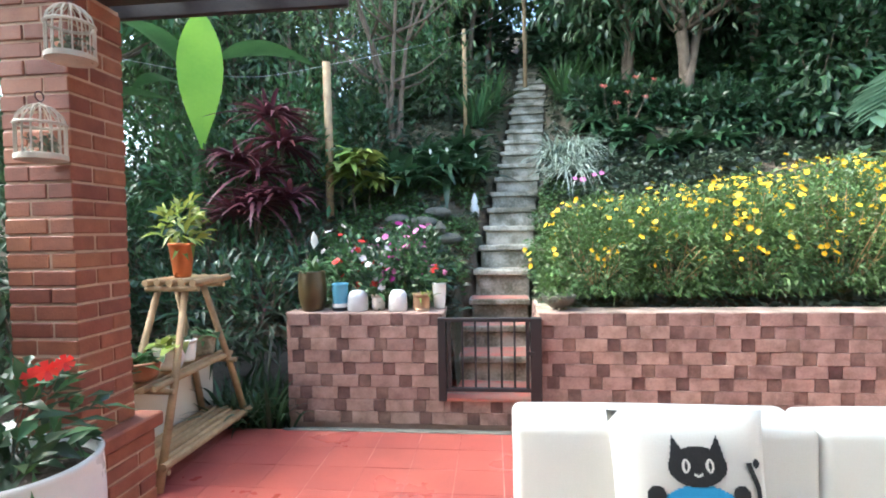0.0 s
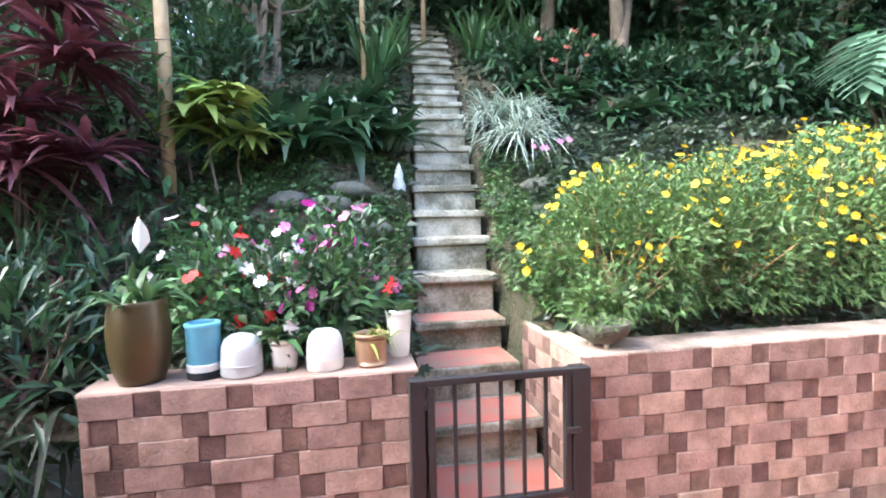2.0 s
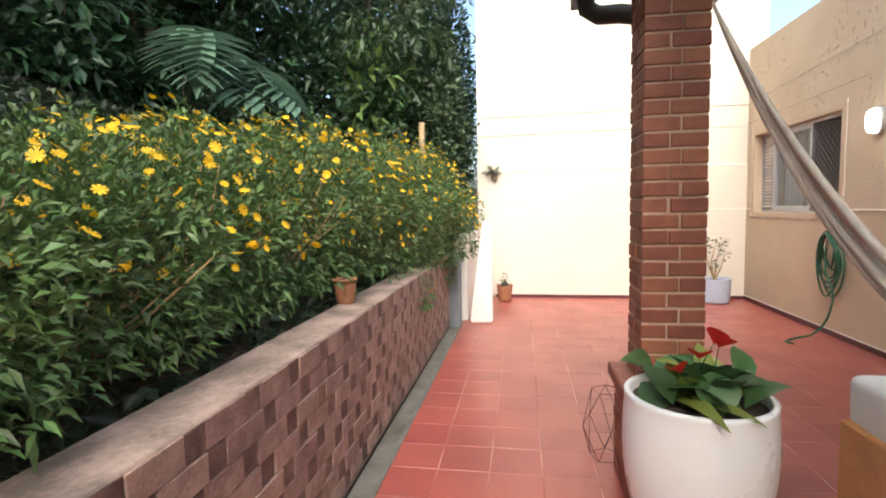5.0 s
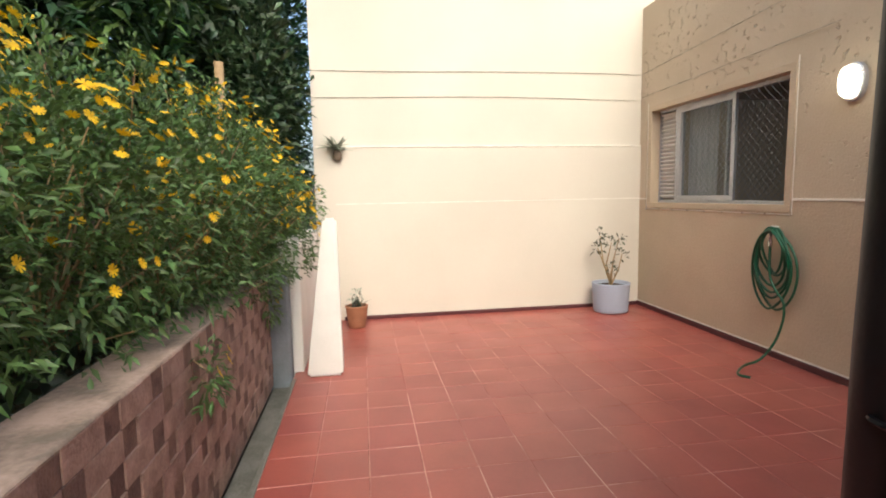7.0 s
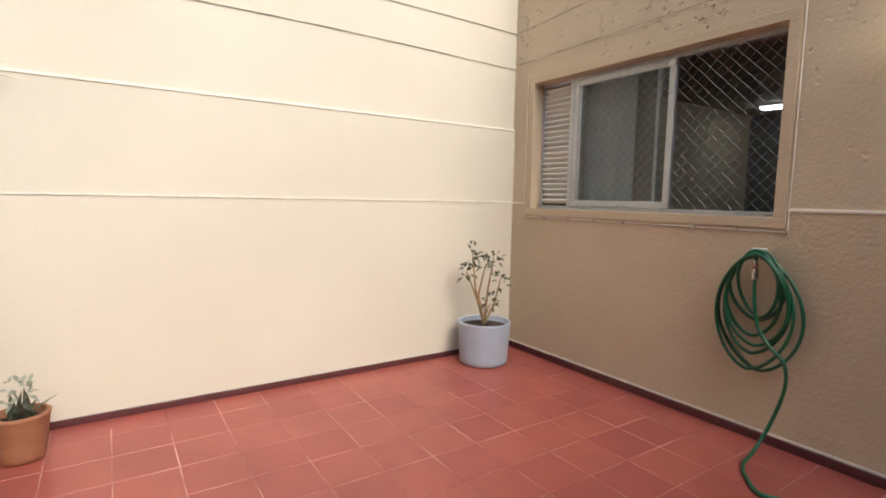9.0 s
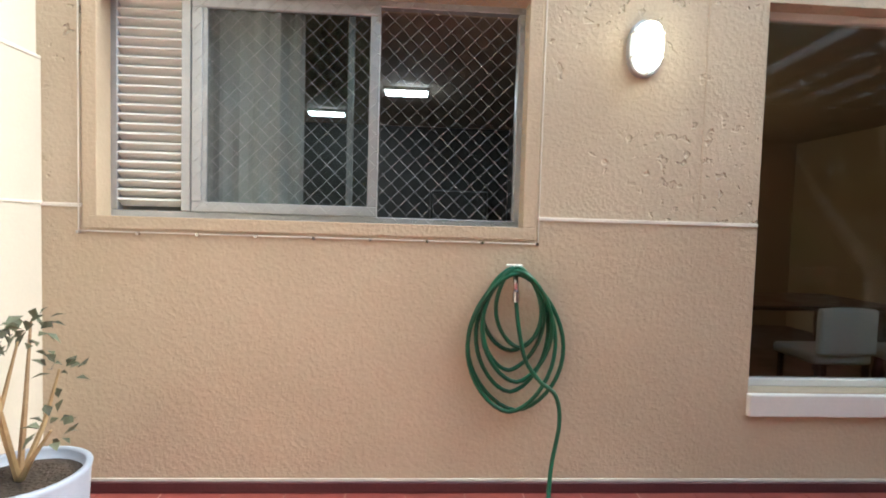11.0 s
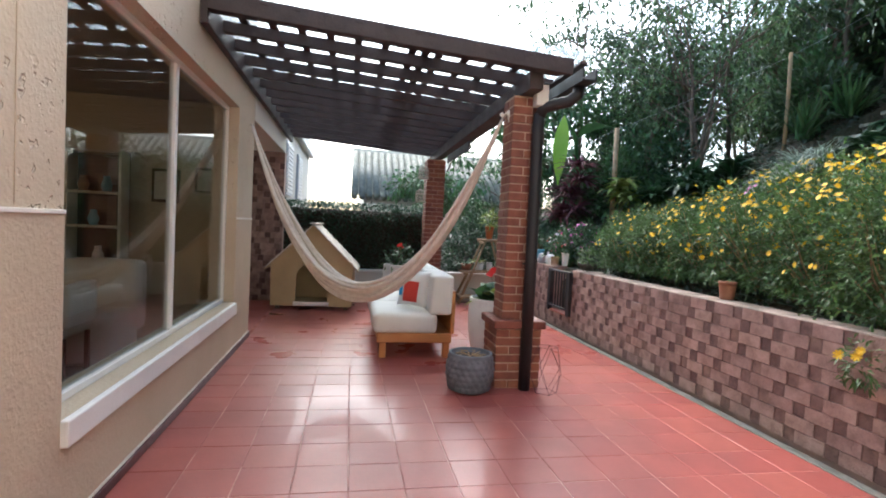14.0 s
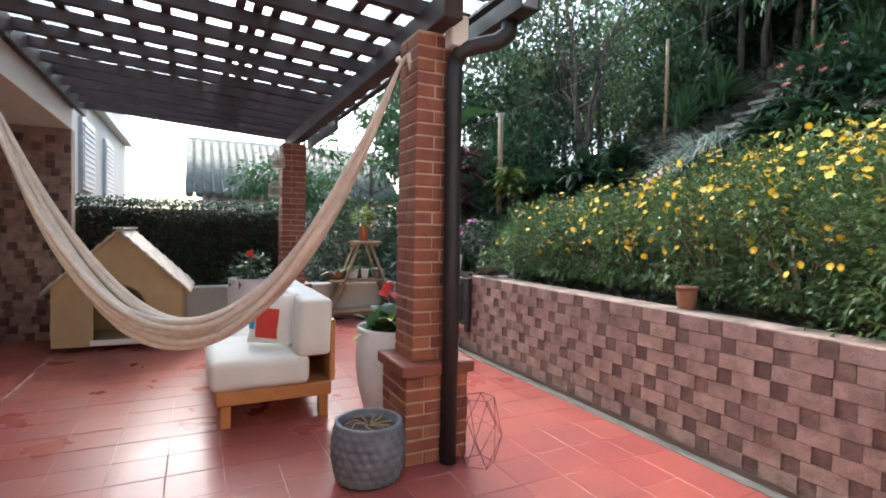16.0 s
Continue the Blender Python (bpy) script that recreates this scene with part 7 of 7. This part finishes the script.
    # creeping fern on the bank beside the steps
    for i, (x, y) in enumerate(((0.62, 4.35), (0.72, 4.62), (0.66, 4.9), (0.78, 5.15), (0.74, 5.45))):
        c = thing("creeping_fern", on_hill(x, y), "low bright green creeping fern on the bank by the steps", "plant", group="ferns by the steps")
        bush_leaves(c, on_hill(x, y, 0.02), (0.20, 0.22, 0.13), 420, 0.045, 0.03, "daisy_leaf", seed=1480 + i, shell=0.5)
    # dark canopy over the upper slope
    for i, (x, y) in enumerate(((2.4, 8.4), (4.2, 8.0), (5.6, 6.9), (3.4, 9.2), (6.9, 7.6), (1.9, 10.0))):
        tree(x, y, 4.2, 0.08, 1.7, "dark_leaf", 1400 + i, n=4200, trunks=2, lean=0.12, leaf=0.17)
    for i in range(22):
        x = 1.6 + 5.2 * ((i * 0.618 + 0.35) % 1.0)
        y = 6.35 + 1.6 * ((i * 0.381 + 0.6) % 1.0)
        if not (2.9 < x < 4.9 and y < 6.6):
            shrub(x, y, rng.uniform(0.28, 0.45), rng.uniform(0.25, 0.42), "dark_leaf", 420, 1450 + i, L=0.17, W=0.06, label="low dark leafy undergrowth on the slope")
    # rope of the net fence
    tops = [(-1.72, 5.13, ground_z(-1.72, 5.13) + 1.72), (-0.3, 7.4, ground_z(-0.3, 7.4) + 1.55), (0.75, 9.5, ground_z(0.75, 9.5) + 2.1)]
    west = (-3.6, 4.3, tops[0][2] - 0.1)
    part("rope", tube(smooth_path([west, (-2.6, 4.75, tops[0][2] - 0.2)] + tops), 0.0022, 5), M["net"], None, "pale sagging rope between the fence posts", category="rope")
    # multi-trunk tree right of the steps
    tree(3.05, 7.6, 4.4, 0.085, 1.3, "forest_leaf", 450, n=4200, trunks=4, lean=0.10)
    # thickets
    spots = []
    for i in range(58):
        x = -8 + 17.5 * ((i * 0.618) % 1.0)
        y = 6.9 + 6.0 * ((i * 0.381 + 0.13) % 1.0)
        if in_stair(x, y, 0.55):
            x += 1.3
        spots.append((x, y))
    for i, (x, y) in enumerate(spots):
        far = y > 9
        shrub(x, y, rng.uniform(0.6, 1.1), rng.uniform(0.6, 1.2), rng.choice(("dark_leaf", "forest_leaf", "forest_leaf", "mid_leaf")), 900, 500 + i, L=0.17 if not far else 0.24, W=0.075 if not far else 0.11)
    for i, (x, y) in enumerate(((-2.9, 5.0), (-2.2, 5.4), (-3.4, 4.0), (-3.6, 3.2), (-3.2, 2.6), (-4.2, 4.6), (-3.9, 5.6), (-2.4, 6.2), (-1.6, 6.4), (-3.2, 6.6), (-4.6, 3.0), (-5.0, 6.0))):
        shrub(x, y, rng.uniform(0.55, 0.85), rng.uniform(0.7, 1.1), rng.choice(("dark_leaf", "mid_leaf", "forest_leaf")), 1100, 600 + i, L=0.15, W=0.05)
    for i in range(22):
        x = -5.5 + 5.0 * ((i * 0.618 + 0.2) % 1.0)
        y = 5.7 + 4.2 * ((i * 0.381 + 0.4) % 1.0)
        shrub(x, y, rng.uniform(0.5, 0.85), rng.uniform(0.6, 1.1), rng.choice(("dark_leaf", "sunlit_leaf", "forest_leaf", "mid_leaf")), 800, 1000 + i, L=0.17, W=0.06)
    for i in range(26):
        x = 1.9 + 4.6 * ((i * 0.618 + 0.7) % 1.0)
        y = 7.3 + 3.6 * ((i * 0.381 + 0.1) % 1.0)
        shrub(x, y, rng.uniform(0.45, 0.75), rng.uniform(0.45, 0.9), rng.choice(("dark_leaf", "dark_leaf", "forest_leaf", "mid_leaf")), 700, 1100 + i, L=0.19, W=0.08)
    for i in range(16):
        x = -6.5 + 6.0 * ((i * 0.618 + 0.45) % 1.0)
        y = 6.4 + 4.0 * ((i * 0.381 + 0.2) % 1.0)
        tree(x, y, rng.uniform(3.4, 5.2), rng.uniform(0.03, 0.06), rng.uniform(0.8, 1.3), rng.choice(("forest_leaf", "sunlit_leaf")), 1200 + i, n=1300, lean=0.1, leaf=0.13)
    for i, (x, y) in enumerate(((-1.85, 3.72), (-2.2, 3.7), (-2.6, 3.75), (-2.0, 4.05), (-2.5, 4.2), (-3.0, 3.9), (-1.75, 4.3))):
        shrub(x, y, 0.34, 0.42, "dark_leaf", 420, 1300 + i, L=0.17, W=0.03, lift=0.2, label="dark narrow-leaved plant in the shaded corner")
    for i in range(34):
        x = -10 + 21 * ((i * 0.618 + 0.3) % 1.0)
        y = 7.8 + 8.0 * ((i * 0.381 + 0.5) % 1.0)
        if in_stair(x, y, 0.5) :
            x -= 1.5
        tree(x, y, rng.uniform(3.6, 6.4), rng.uniform(0.04, 0.09), rng.uniform(0.9, 1.5), rng.choice(("forest_leaf", "sunlit_leaf", "mid_leaf")), 700 + i, n=2600 if x > 0 else 1500, lean=0.12, leaf=0.17)
    for i, (x, y) in enumerate(((-5.6, 2.3), (-7.0, 4.5), (-9.0, 6.5), (-4.6, 5.2))):
        tree(x, y, rng.uniform(3.2, 5.0), 0.07, 1.2, "mid_leaf", 800 + i, n=2600, leaf=0.17)


build_slope()

place(0.03, 0)
brick_column("brick_column", 2.93, 3.21, 1.775, 2.065, 2.56, "square red brick column on a wider brick base")
place(0.52, -0.08)
brick_column("brick_column", -2.12, -1.80, 1.78, 2.10, 2.56, "square red brick column beside the planter wall")
